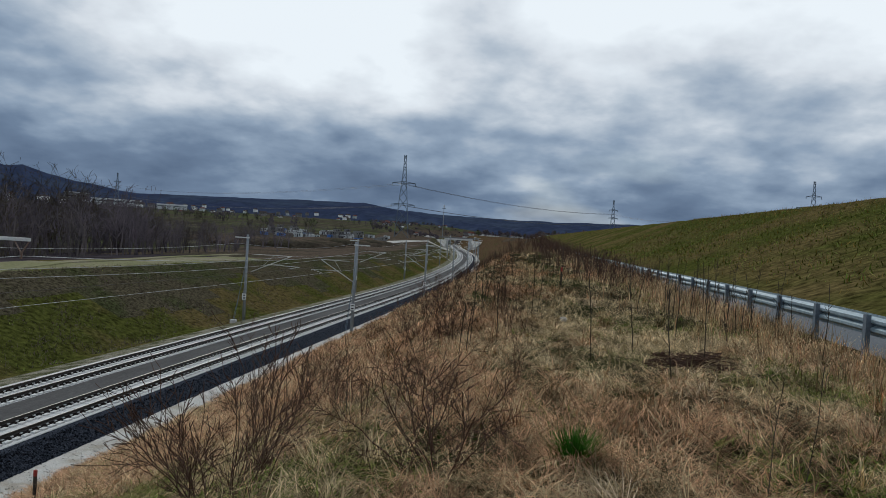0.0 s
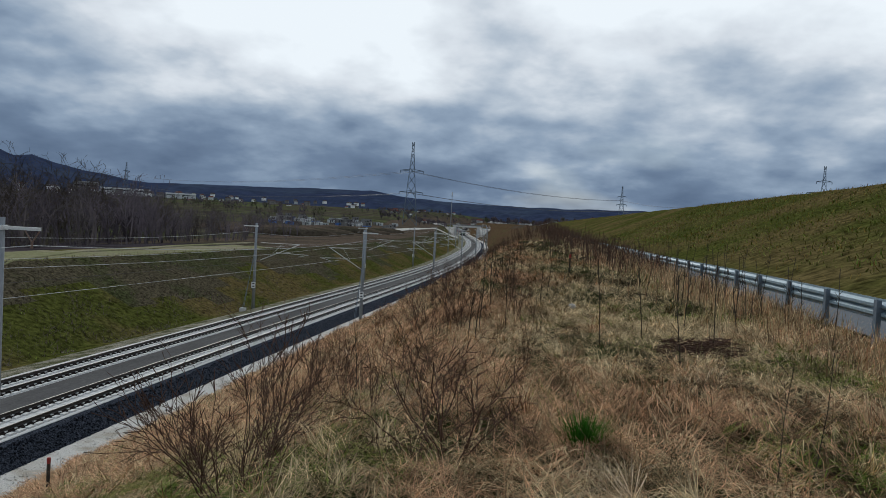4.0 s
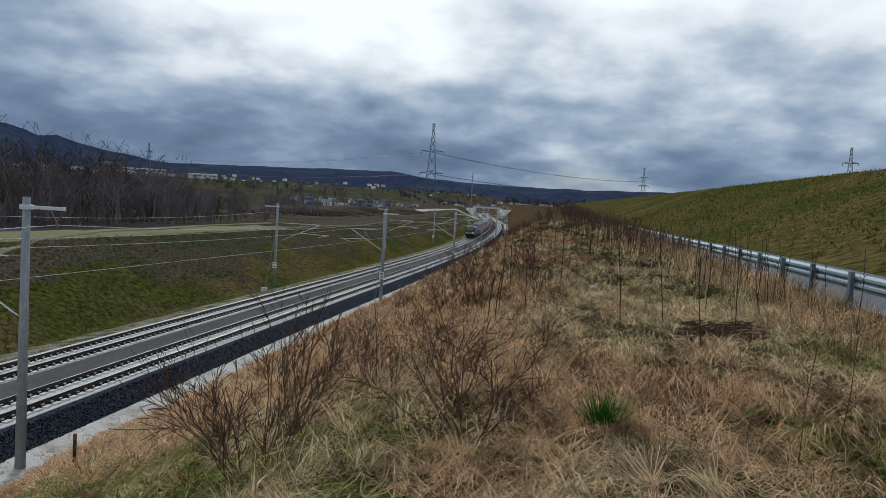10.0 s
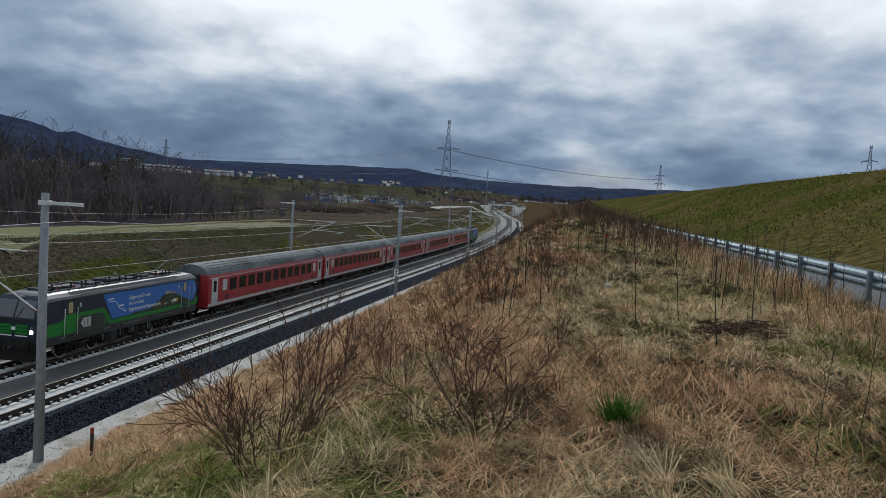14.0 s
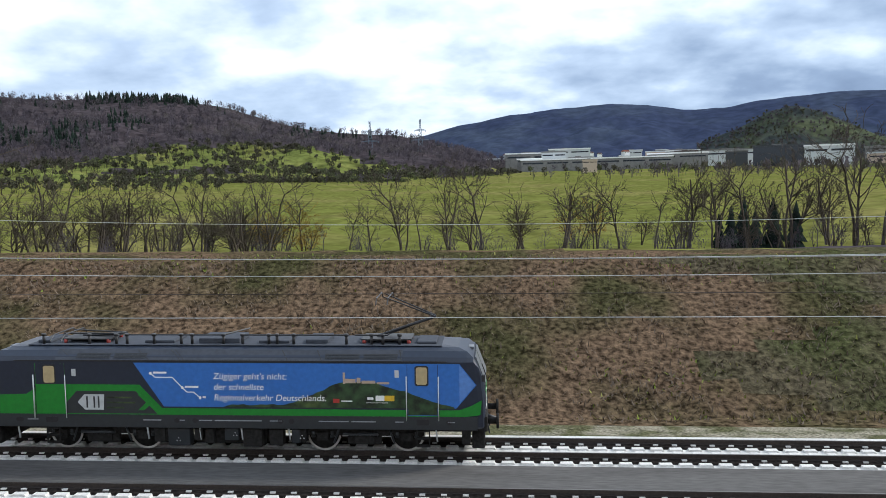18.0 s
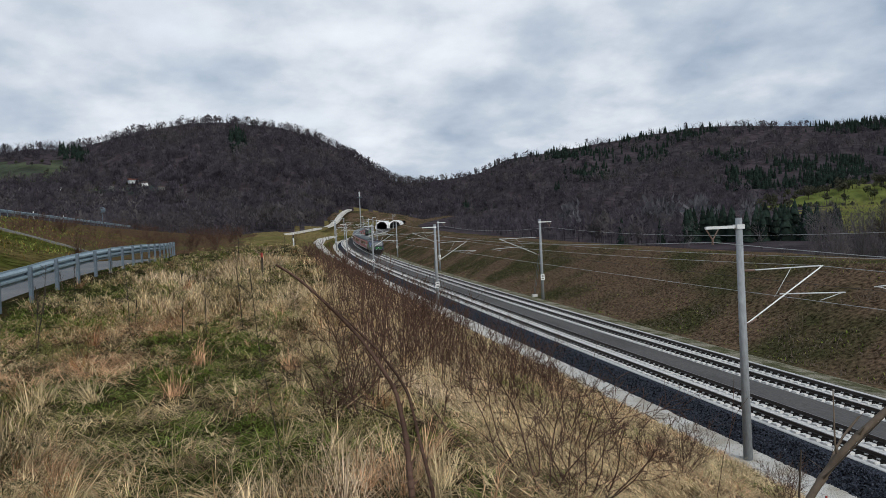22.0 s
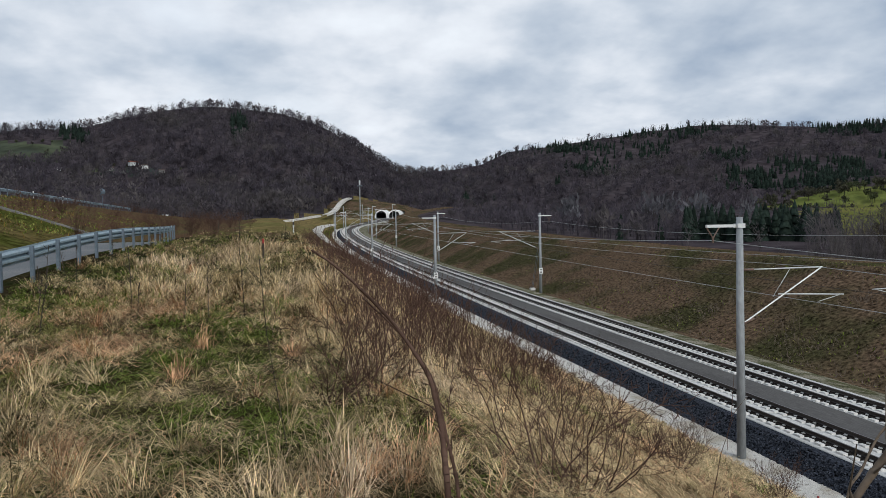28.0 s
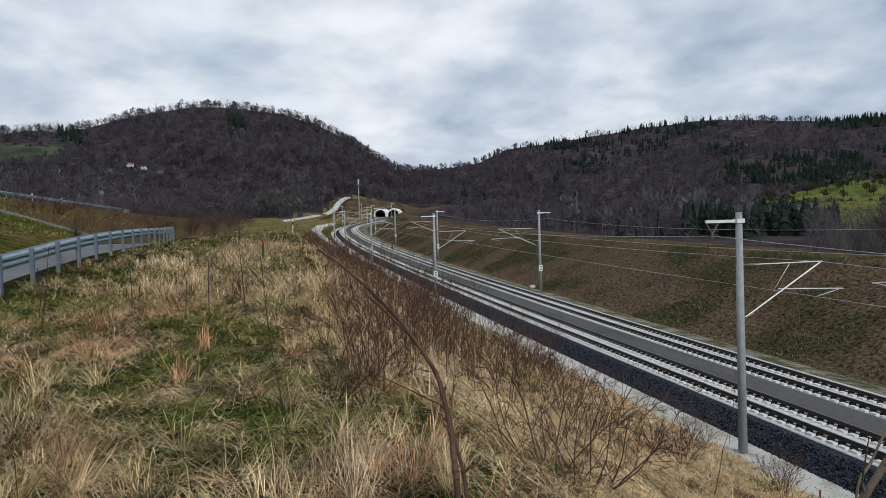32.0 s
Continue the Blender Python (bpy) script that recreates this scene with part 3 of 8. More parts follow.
def track(c, name, label):
    tr = thing(name, Matrix(), label, "railway track", "tracks")
    a, b = c - 1.42, c + (1.12 if c < 4 else 1.0)
    sweep("slab", [(a, -0.6), (a + 0.01, -0.33), (a + 0.06, -0.30), (b - 0.06, -0.30), (b - 0.01, -0.33), (b, -0.6)], "slab", XT, "", "", tr)
    for s in (-0.7525, 0.7525):
        q = c + s
        rl = sweep("rail", [(q - 0.07, -0.17), (q - 0.07, -0.155), (q - 0.012, -0.13), (q - 0.012, -0.045), (q - 0.036, -0.035), (q - 0.036, -0.003),
                            (q + 0.036, -0.003), (q + 0.036, -0.035), (q + 0.012, -0.045), (q + 0.012, -0.13), (q + 0.07, -0.155), (q + 0.07, -0.17)], "rail", XT, "", "", tr)
        # Strip under and beside the rail, dark in place of its cast shadow.
        sweep("rail_seat", [(q - 0.25, -0.299), (q - 0.22, -0.222), (q - 0.09, -0.20), (q - 0.06, -0.168), (q + 0.06, -0.168), (q + 0.09, -0.20), (q + 0.20, -0.222), (q + 0.23, -0.299)], "seat", XT, "", "", rl)
        sweep("rail_head", [(q - 0.034, -0.002), (q - 0.03, 0.0), (q + 0.03, 0.0), (q + 0.034, -0.002)], "railtop", XT, "", "", rl)
    return tr


TRACKS = [track(NEAR_C, "railway_track", "slab railway track with dark rails, empty"), track(FAR_C, "railway_track", "slab railway track that the train runs on")]


def block():
    bm = bmesh.new()
    for s in (-0.75, 0.75):
        box(bm, -0.24, 0.24, s - 0.44, s + 0.44, -0.305, -0.225)
        box(bm, -0.10, 0.10, s - 0.14, s + 0.14, -0.23, -0.165)
    box(bm, -0.14, 0.14, -0.36, 0.36, -0.31, -0.285)
    for v in bm.verts:
        if v.co.z > -0.24:
            v.co.x *= 0.85
    me = bpy.data.meshes.new("sleeper")
    bm.to_mesh(me)
    bm.free()
    me.materials.append(M["sleeper"])
    return me


def sleepers():
    me = block()
    vs = np.array([v.co[:] for v in me.vertices])
    fs = np.array([list(p.vertices) for p in me.polygons])
    for c, tr in ((NEAR_C, TRACKS[0]), (FAR_C, TRACKS[1])):
        pile = Pile()
        for x in np.arange(-460, 600, 0.65):
            o = np.array([x, float(E(x)) + c + (float(SPREAD(x)) if c > 4 else 0.0), float(RZ(x))])
            if -95 < x < 95:
                ob = new("sleeper", me)
                ob.matrix_basis = Matrix.Translation(o)
                ob.parent = tr
            else:
                pile.add(vs + o, fs)
        pile.build("sleeper_run", "sleeper", tr, "", "", "stuff")


def pasture(az, el):
    """Above zero on the pasture high on the left hill and on the ground of the hamlet below it."""
    high = np.minimum(az - 103.6 - 0.5 * np.sin(el * 3), 0.55 - np.abs(el - 5.35) * (1 if np.isscalar(el) else 1))
    low = 0.20 - np.abs(el - 4.1) - 0.06 * np.abs(az - 99.6)
    return np.maximum(high, low)


def fill_line(az):
    """Elevation of the wood's edge above the open fill and meadow round the tunnel mouth."""
    return np.interp(az, [80.2, 80.7, 81.9, 84.6, 85.6, 86.3, 87.2, 90.9, 92.2, 92.4], [-9, 1.3, 1.65, 2.2, 2.3, 1.6, 1.15, 0.72, 0.6, -9]) + 0.12 * np.sin(np.asarray(az) * 9.0)


# ---- far hills: crest lines by bearing and elevation as seen from the hillside ----
def hill(name, crest, r0, r1, material, label, rough, foot=-1.0, power=1.4, da=0.35, ns=26):
    az = np.array([c[0] for c in crest], float)
    el = np.array([c[1] for c in crest], float)
    o = np.argsort(az)
    az, el = az[o], el[o]
    A = np.arange(az[0], az[-1] + 0.01, da)
    Ei = np.interp(A, az, el)
    S = np.linspace(0, 1, ns)
    tail = [1.06, 1.2, 1.35]
    v = []
    for a, e in zip(A, Ei):
        c, s = math.cos(radians(a)), math.sin(radians(a))
        for k, t in enumerate(list(S) + tail):
            r = r0 + (r1 - r0) * t
            top = r1 * math.tan(radians(e))
            base = r0 * math.tan(radians(foot))
            z = base + (top - base) * min(t, 1.0) ** power
            if t > 1:
                z = top - (t - 1) * 1.2 * (top - base)
            wob = rough * (noise.noise(Vector((r * s * 0.008, r * c * 0.008, 3.0))) + 0.5 * noise.noise(Vector((r * s * 0.025, r * c * 0.025, 9.0))))
            z += wob * min(1.0, 4 * t * max(0.05, 1.02 - min(t, 1.0)))
            v.append((-s * r, c * r, CAM_Z + z))
    n, m = len(A), len(S) + len(tail)
    idx = np.arange(n * m).reshape(n, m)
    f = np.stack([idx[:-1, :-1], idx[:-1, 1:], idx[1:, 1:], idx[1:, :-1]], -1).reshape(-1, 4)
    ob = link(name, v, f, [material, "scrubhill" if name == "hill_wooded" else "pasture", "olive"], None, True)
    if name == "hill_middle":
        c = np.array(v)[f].mean(1)
        faz = np.degrees(np.arctan2(-c[:, 0], c[:, 1]))
        fel = np.degrees(np.arctan2(c[:, 2] - CAM_Z, np.hypot(c[:, 0], c[:, 1])))
        fel = fel + np.array([0.55 * noise.noise(Vector((p[0] * 0.012, p[1] * 0.012, 1.0))) + 0.35 * noise.noise(Vector((p[0] * 0.04, p[1] * 0.04, 4.0))) for p in c])
        wild = np.array([noise.noise(Vector((p[0] * 0.01, p[1] * 0.006, 11.0))) for p in c])
        fel = np.where((wild > 0.22) & (fel > 0.9), 99, fel)
        ob.data.polygons.foreach_set("material_index", (fel < np.interp(faz, [-3, 5, 9, 13, 17, 22, 25, 28, 31, 36, 41, 45.5, 46.5, 48, 52, 57, 57.5], [0.2, 0.5, 1.3, 2.2, 2.6, 2.8, 2.1, 1.6, 1.3, 2.2, 3.6, 3.7, 2.7, 2.5, 2.0, 1.1, -9])).astype(np.int32))
    if name == "hill_wooded":
        c = np.array(v)[f].mean(1)
        faz = np.degrees(np.arctan2(-c[:, 0], c[:, 1]))
        fel = np.degrees(np.arctan2(c[:, 2] - CAM_Z, np.hypot(c[:, 0], c[:, 1])))
        ob.data.polygons.foreach_set("material_index", np.where(fel < fill_line(faz), 2, (pasture(faz, fel) > 0)).astype(np.int32))
    tagged(ob, label, "hill", "", "structure")
    return np.array(v).reshape(n, m, 3)


BLUE = [(9, 2.4), (5.3, 2.99), (3.0, 3.6), (-1, 4.35), (-4.9, 4.68), (-8, 4.85), (-10.7, 4.65), (-12.9, 4.2), (-15.5, 4.25), (-17.9, 4.6), (-19.5, 4.7), (-22.4, 4.85), (-28.8, 4.6),
        (-34, 4.49), (-35.7, 3.43), (-37.9, 2.75), (-41.8, 3.22), (-45.7, 3.71), (-48.2, 3.68), (-50.1, 3.61), (-50.6, 3.79), (-51.1, 3.88), (-51.6, 3.58), (-53, 3.35), (-54.6, 2.98), (-55.5, 2.63), (-56.4, 2.80), (-57.8, 2.34), (-59.4, 2.01), (-60.9, 1.83), (-62.2, 1.6), (-63.5, 1.48), (-72.3, 1.72), (-78.7, 1.85),
        (-80.7, 1.53), (-84, 1.32), (-90, 1.23), (-97.6, 1.39), (-106, 1.2), (-125, 1.0)]
GREENHILL = [(-13.5, 1.7), (-14.7, 2.23), (-16.7, 2.98), (-18.3, 3.81), (-19.9, 4.13), (-21.4, 3.66), (-23.0, 2.83), (-24.6, 1.99), (-26, 1.6)]
MID = [(82.5, 3.6), (79.3, 3.95), (77.7, 4.1), (75.6, 4.43), (73.6, 5.3), (69.6, 5.8), (66.5, 6.0), (63.8, 6.3), (61, 6.55), (58.3, 6.5), (53.6, 6.15), (49.8, 6.05), (46, 6.0), (43.3, 6.15), (39.2, 6.15),
       (35.5, 6.0), (31, 5.75), (25.5, 5.8), (22, 5.7), (18.3, 5.1), (14.9, 4.0), (11, 3.4), (7.1, 3.1), (5.3, 2.8), (3, 2.1), (-2, 0.6), (-7, -1.5)]
LEFT = [(125, 6.0), (115, 6.4), (107.2, 6.5), (105.3, 6.75), (104, 6.7), (102.3, 6.9), (100.6, 7.4), (98.5, 7.95), (95.6, 8.5), (92.6, 8.45), (89.6, 8.1), (87.2, 7.4), (84.9, 6.2), (83.3, 5.2), (81.7, 4.1), (79.3, 3.8), (77, 3.4)]
hill("hill_far", BLUE, 2600, 4300, "hazehill", "distant wooded escarpment, tinted blue for haze, under cloud", 25, -0.6)
HGREEN = hill("hill_green", GREENHILL, 2000, 2500, "scrubhill", "small green rounded hill before the escarpment", 10, -0.4)
HMID = hill("hill_middle", MID, 420, 1150, "woodfloor", "wooded brown winter hillside with meadows", 14, -1.6, 1.4, 0.17, 66)
HLEFT = hill("hill_wooded", LEFT, 330, 950, "woodfloor", "steep wooded winter hill above the tunnel", 12, -1.2)


# ---- masts and overhead line ----
def mast(x, side, plate):
    """side -1: before the near track, +1: beyond the far one."""
    lat = -2.0 if side < 0 else 11.6 + float(SPREAD(x))
    e, r = float(E(x)), float(RZ(x))
    base = r - (1.05 if side < 0 else 0.75)
    h = 10.0 if side < 0 else 9.75
    g = thing("catenary_mast", pose(x, e + lat, base), "grey concrete railway mast with pale steel brackets", "railway mast", "masts along the line")
    s = 1 if side < 0 else -1           # towards the track
    tubed("post", (0, 0, -0.3), (0, 0, h), 0.19, "concrete", g, 0.135, 14)
    rz = r - base                        # rails above the base
    c = (NEAR_C if side < 0 else FAR_C + float(SPREAD(x))) - lat
    top = part("top_arm", box(box(bmesh.new(), -0.06, 0.06, min(0.2 * s, -1.5 * s), max(0.2 * s, -1.5 * s), h - 0.42, h - 0.30), -0.16, 0.16, -0.17, 0.17, h - 0.45, h - 0.27), "alu", g)
    bm = bmesh.new()
    for dy in (-0.28, 0.28):
        tube(bm, (0, -s * (1.2 + dy), h - 0.42), (0, -s * 1.2, h - 0.85), 0.025, n=6)
    tube(bm, (0, -s * 1.2, h - 0.82), (0, -s * 1.2, h - 1.05), 0.045, n=8)
    part("hanger", bm, "insul", top)
    zm, zc = rz + 6.75, rz + 5.3
    k = part("cantilever", tube(bmesh.new(), (0, s * 0.12, rz + 4.55), (0, s * abs(c) * 1.02, zm + 0.05), 0.032, n=8), "alu", g)
    tubed("strut", (0, s * 0.12, zm + 0.02), (0, s * abs(c) * 1.0, zm + 0.04), 0.026, "alu", k)
    tubed("arm", (0, s * abs(c) * 0.47, zc + 0.42), (0, s * (abs(c) + 1.1), zc + 0.30), 0.026, "alu", k)
    tubed("registration_arm", (0, s * (abs(c) + 0.95), zc + 0.30), (0, s * (abs(c) - 0.1), zc + 0.04), 0.016, "alu", k)
    tubed("stay", (0, s * abs(c) * 0.62, zm + 0.03), (0, s * abs(c) * 0.40, zc + 0.30), 0.012, "alu", k)
    for za in (rz + 4.55, zm + 0.02):
        tubed("insulator", (0, s * 0.14, za), (0, s * 0.62, za + (0.2 if za < zm else 0)), 0.05, "insul", g, n=10)
    if 85 < abs(x) < 95 or 145 < x < 155:
        st = part("anchor_stay", tube(tube(bmesh.new(), (-0.1, 0, rz + 6.3), (-3.3, -0.1, 0.25), 0.022, n=6), (-0.1, 0.05, rz + 5.2), (-3.3, 0.05, 0.25), 0.022, n=6), "galv", g)
        boxed("anchor_block", (-3.6, -3.0, -0.3, 0.3, -0.2, 0.27), "slab", st, 0.03)
    if plate:
        a, b = (0.2, 0.215) if x < 0 else (-0.215, -0.2)      # turned along the line
        p = boxed("number_plate", (a, b, -0.24, 0.24, rz + 1.5, rz + 2.2), "white", g, 0, "white mast plate with two dark bars")
        a, b = (0.215, 0.221) if x < 0 else (-0.221, -0.215)
        for dz in (1.62, 1.93):
            boxed("bar", (a, b, -0.13, 0.13, rz + dz, rz + dz + 0.14), "black", p)
    return g


MX_NEAR = [-418, -368, -322, -274, -215, -152, -92, -29.7, 26.55, 85.5, 138, 183, 232, 284, 338, 392, 450]
MX_FAR = [-420, -366, -318, -270, -215, -155.5, -94, -31.0, 28.3, 89.3, 144, 199, 248, 298, 346, 396, 450]
for x in MX_NEAR:
    mast(x, -1, abs(x) > 60)
for x in MX_FAR:
    mast(x, 1, abs(x) > 60)


def wire(name, pts, r, label, material="wire"):
    cu = bpy.data.curves.new(name, "CURVE")
    cu.dimensions, cu.bevel_depth, cu.bevel_resolution = "3D", r, 1
    sp = cu.splines.new("POLY")
    sp.points.add(len(pts) - 1)
    for p, q in zip(sp.points, pts):
        p.co = (*q, 1)
    cu.materials.append(M[material])
    return tagged(new(name, cu), label, "overhead wire", "wires over the tracks")


def span(xs, lat, hs, sag, n=14, zig=0.0):
    out = []
    for k, (a, b) in enumerate(zip(xs[:-1], xs[1:])):
        ya, yb = (float(E(q)) + lat + (float(SPREAD(q)) if lat > 4.5 else 0.0) for q in (a, b))
        for i in range(n):
            t = i / n
            x = a + (b - a) * t
            z = float(RZ(a)) * (1 - t) + float(RZ(b)) * t + hs - sag * 4 * t * (1 - t)
            out.append((x, ya + (yb - ya) * t + zig * math.cos(math.pi * (k + t)), z))
    return out


for c, xs, sd in ((NEAR_C, MX_NEAR, -1), (FAR_C, MX_FAR, 1)):
    wire("contact_wire", span(xs, c, 5.32, 0.04, 14, 0.3), 0.012, "overhead contact wire above the track", "wire" if sd < 0 else "rail")
    wire("messenger_wire", span(xs, c, 6.78, 0.32, 14), 0.012, "sagging catenary wire above the track")
    wire("feeder_wire", span(xs, (-2.0 - 1.2) if sd < 0 else (11.6 + 1.2), 8.0 if sd < 0 else 7.95, 0.55 if sd < 0 else 0.68), 0.013, "sagging feeder wire hung from the mast arms")


# ---- train ----
def gloss(name, base, rough=0.35, metal=0.0, emit=0.0):
    m = mat(name, base, rough, metal, var=0.10, scale=0.6, fine=6, bump=0.02)
    if emit:
        b = m.node_tree.nodes["Principled BSDF"]
        b.inputs["Emission Color"].default_value, b.inputs["Emission Strength"].default_value = (1, 0.96, 0.85, 1), emit
    return m


M.update({
    "navy": gloss("navy_paint", (0.014, 0.020, 0.036), 0.42), "locogreen": gloss("green_paint", (0.011, 0.19, 0.020), 0.42), "locoblue": gloss("blue_film", (0.035, 0.14, 0.43)),
    "skyblue": gloss("pale_blue_film", (0.10, 0.22, 0.52)), "charcoal": gloss("charcoal_paint", (0.026, 0.030, 0.034)), "rooflgrey": gloss("roof_grey", (0.058, 0.064, 0.078), 0.8),
    "frame": mat("underframe", (0.022, 0.021, 0.020), 0.8, var=0.4, scale=1, fine=8, bump=0.2), "wheel": gloss("wheel_steel", (0.48, 0.46, 0.44), 0.45, 0.3),
    "glass": gloss("dark_window", (0.012, 0.014, 0.017), 0.08), "screen": gloss("windscreen", (0.12, 0.13, 0.14), 0.42, 0.0), "carpaint": gloss("silver_paint", (0.34, 0.36, 0.38), 0.3, 0.4), "coachred": gloss("coach_red", (0.31, 0.022, 0.028), 0.4),
    "coachroof": mat("coach_roof", (0.155, 0.175, 0.18), 0.75, var=0.25, scale=0.5, fine=4, bump=0.1, tint=(0.085, 0.092, 0.092), patch=0.5, streak=(0.5, 2, 2)),
    "lightgrey": gloss("light_grey_paint", (0.46, 0.48, 0.48), 0.5), "yellow": gloss("yellow_paint", (0.62, 0.40, 0.03)), "lamp": gloss("lit_lamp", (0.8, 0.8, 0.75), 0.3, 0, 3.0),
    "woodgreen": mat("printed_trees", (0.020, 0.045, 0.016), 0.5, var=0.8, scale=0.6, fine=3.5, bump=0.0, tint=(0.05, 0.075, 0.02), patch=0.5), "tan": gloss("tan_blind", (0.42, 0.33, 0.18)),
    "stone": gloss("printed_wall", (0.42, 0.33, 0.25)), "redbits": gloss("red_insulator", (0.30, 0.04, 0.03)),
})


def panel(name, pts, material, parent, y, depth=0.006, label=""):
    """A thin plate on the side at y, its outline in (x, z)."""
    bm = bmesh.new()
    s = -1 if y < 0 else 1
    f = [bm.verts.new((a, y, b)) for a, b in pts]
    k = [bm.verts.new((a, y + s * depth, b)) for a, b in pts]
    bm.faces.new(f), bm.faces.new(k[::-1])
    for i in range(len(pts)):
        j = (i + 1) % len(pts)
        bm.faces.new((f[i], f[j], k[j], k[i]))
    return part(name, bm, material, parent, label)


def rect(x0, x1, z0, z1, c=0.0):
    if not c:
        return [(x0, z0), (x1, z0), (x1, z1), (x0, z1)]
    return [(x0 + c, z0), (x1 - c, z0), (x1, z0 + c), (x1, z1 - c), (x1 - c, z1), (x0 + c, z1), (x0, z1 - c), (x0, z0 + c)]


def words(body, x, z, size, material, parent, y):
    cu = bpy.data.curves.new("lettering", "FONT")
    cu.body, cu.size, cu.extrude, cu.shear = body, size, 0.002, 0.15
    cu.materials.append(M[material])
    ob = new("lettering", cu)
    ob.parent = parent
    ob.matrix_basis = pose(x, y, z, 90, 0, 0)
    ob["label"] = "white slanted lettering"
    return ob


def bogie(parent, x, r, wb):
    bm = bmesh.new()
    for y0, y1 in ((-1.12, -0.95), (0.95, 1.12)):
        box(bm, x - wb / 2 - 0.6, x + wb / 2 + 0.6, y0, y1, 1.0 * r, 1.55 * r, 0.03)
        box(bm, x - 0.6, x + 0.6, y0, y1, 0.55 * r, 1.1 * r, 0.03)
    box(bm, x - 0.3, x + 0.3, -1.0, 1.0, 0.8 * r, 1.2 * r)
    g = part("bogie", bm, "frame", parent)
    for s in (-1, 1):
        xa = x + s * wb / 2
        for q in (-1, 1):
            tubed("wheel", (xa, q * 0.82, r), (xa, q * 0.68, r), r, "frame", g, n=28)
        tubed("axle", (xa, -0.68, r), (xa, 0.68, r), 0.09, "frame", g)
        for yy in (-0.825, 0.825):
            bm = bmesh.new()
            n, q = 28, math.copysign(0.012, yy)
            a = [[bm.verts.new((xa + rr * math.cos(2 * math.pi * k / n), yy + dy, r + rr * math.sin(2 * math.pi * k / n))) for k in range(n)] for rr, dy in ((r - 0.005, 0), (r - 0.005, q), (r * 0.87, q), (r * 0.87, 0))]
            for i in range(4):
                for k in range(n):
                    bm.faces.new((a[i][k], a[i][(k + 1) % n], a[(i + 1) % 4][(k + 1) % n], a[(i + 1) % 4][k]))
            part("tyre", bm, "wheel", g)
        boxed("axle_box", (xa - 0.2, xa + 0.2, -1.2, -0.98, 0.74 * r, 0.74 * r + 0.3), "frame", g, 0.04)
        for d in (-0.34, 0.34):
            tubed("coil_spring", (xa + d, -1.06, 0.9 * r), (xa + d, -1.06, 1.25 * r), 0.085, "charcoal", g, n=10)
        tubed("damper", (xa - s * 0.42, -1.19, 0.62 * r), (xa - s * 0.62, -1.19, 1.5 * r), 0.035, "charcoal", g, n=8)
    boxed("spring", (x - 0.35, x + 0.35, -1.2, -0.95, 0.34, 0.8), "frame", g, 0.05)
    tubed("yaw_damper", (x - 0.75, -1.24, 1.15 * r), (x + 0.5, -1.24, 1.15 * r), 0.045, "charcoal", g, n=8)
    return g


def loft(name, stations, material, parent):
    bm = bmesh.new()
    rings = []
    for x, hw, zt in stations:
        half = [(hw - 0.06, 0.98), (hw, 1.06), (hw, 1.8), (hw, 3.28), (hw - 0.10, 3.52), (hw - 0.34, 3.80), (hw - 0.62, 3.96), (hw - 0.9, 4.0)]
        ring = []
        for y, z in half:
            k = max(0.0, z - zt)
            ring.append((y - min(0.25, 0.12 * k), min(z, zt + 0.02 * (z - zt) if z > zt else z)))
        pts = [(y, z) for y, z in ring] + [(-y, z) for y, z in ring[::-1]]
        rings.append([bm.verts.new((x, y, z)) for y, z in pts])
    n = len(rings[0])
    for a, b in zip(rings[:-1], rings[1:]):
        for k in range(n):
            bm.faces.new((a[k], a[(k + 1) % n], b[(k + 1) % n], b[k]))
    bm.faces.new(rings[0][::-1]), bm.faces.new(rings[-1])
    return part(name, bm, material, parent)


def pantograph(g, x, up):
    p = part("pantograph", box(bmesh.new(), x - 0.9, x + 0.9, -0.55, 0.55, 4.14, 4.19), "black", g)
    for dx in (-0.8, 0.8):
        for dy in (-0.5, 0.5):
            tubed("insulator", (x + dx, dy, 3.96), (x + dx, dy, 4.16), 0.07, "redbits", p, n=8)
    kx, kz, hx, hz = (x + 1.75, 4.86, x - 0.1, 5.50) if up else (x + 1.25, 4.30, x - 0.95, 4.36)
    bm = bmesh.new()
    tube(bm, (x - 0.4, 0, 4.2), (kx, 0, kz), 0.05, n=6)
    tube(bm, (x - 0.1, 0.15, 4.2), (kx - 0.15, 0.1, kz - 0.05), 0.025, n=6)
    for dy in (-0.35, 0.35):
        tube(bm, (kx, 0.3 * dy, kz), (hx, dy, hz), 0.028, n=6)
    part("arm", bm, "black", p)
    bm = bmesh.new()
    for dx in (-0.2, 0.2):
        tube(bm, (hx + dx, -0.7, hz), (hx + dx, 0.7, hz), 0.026, n=6)
        for s in (-1, 1):
            tube(bm, (hx + dx, s * 0.7, hz), (hx + dx, s * 0.95, hz - 0.18), 0.022, n=6)
    part("head", bm, "black", p)


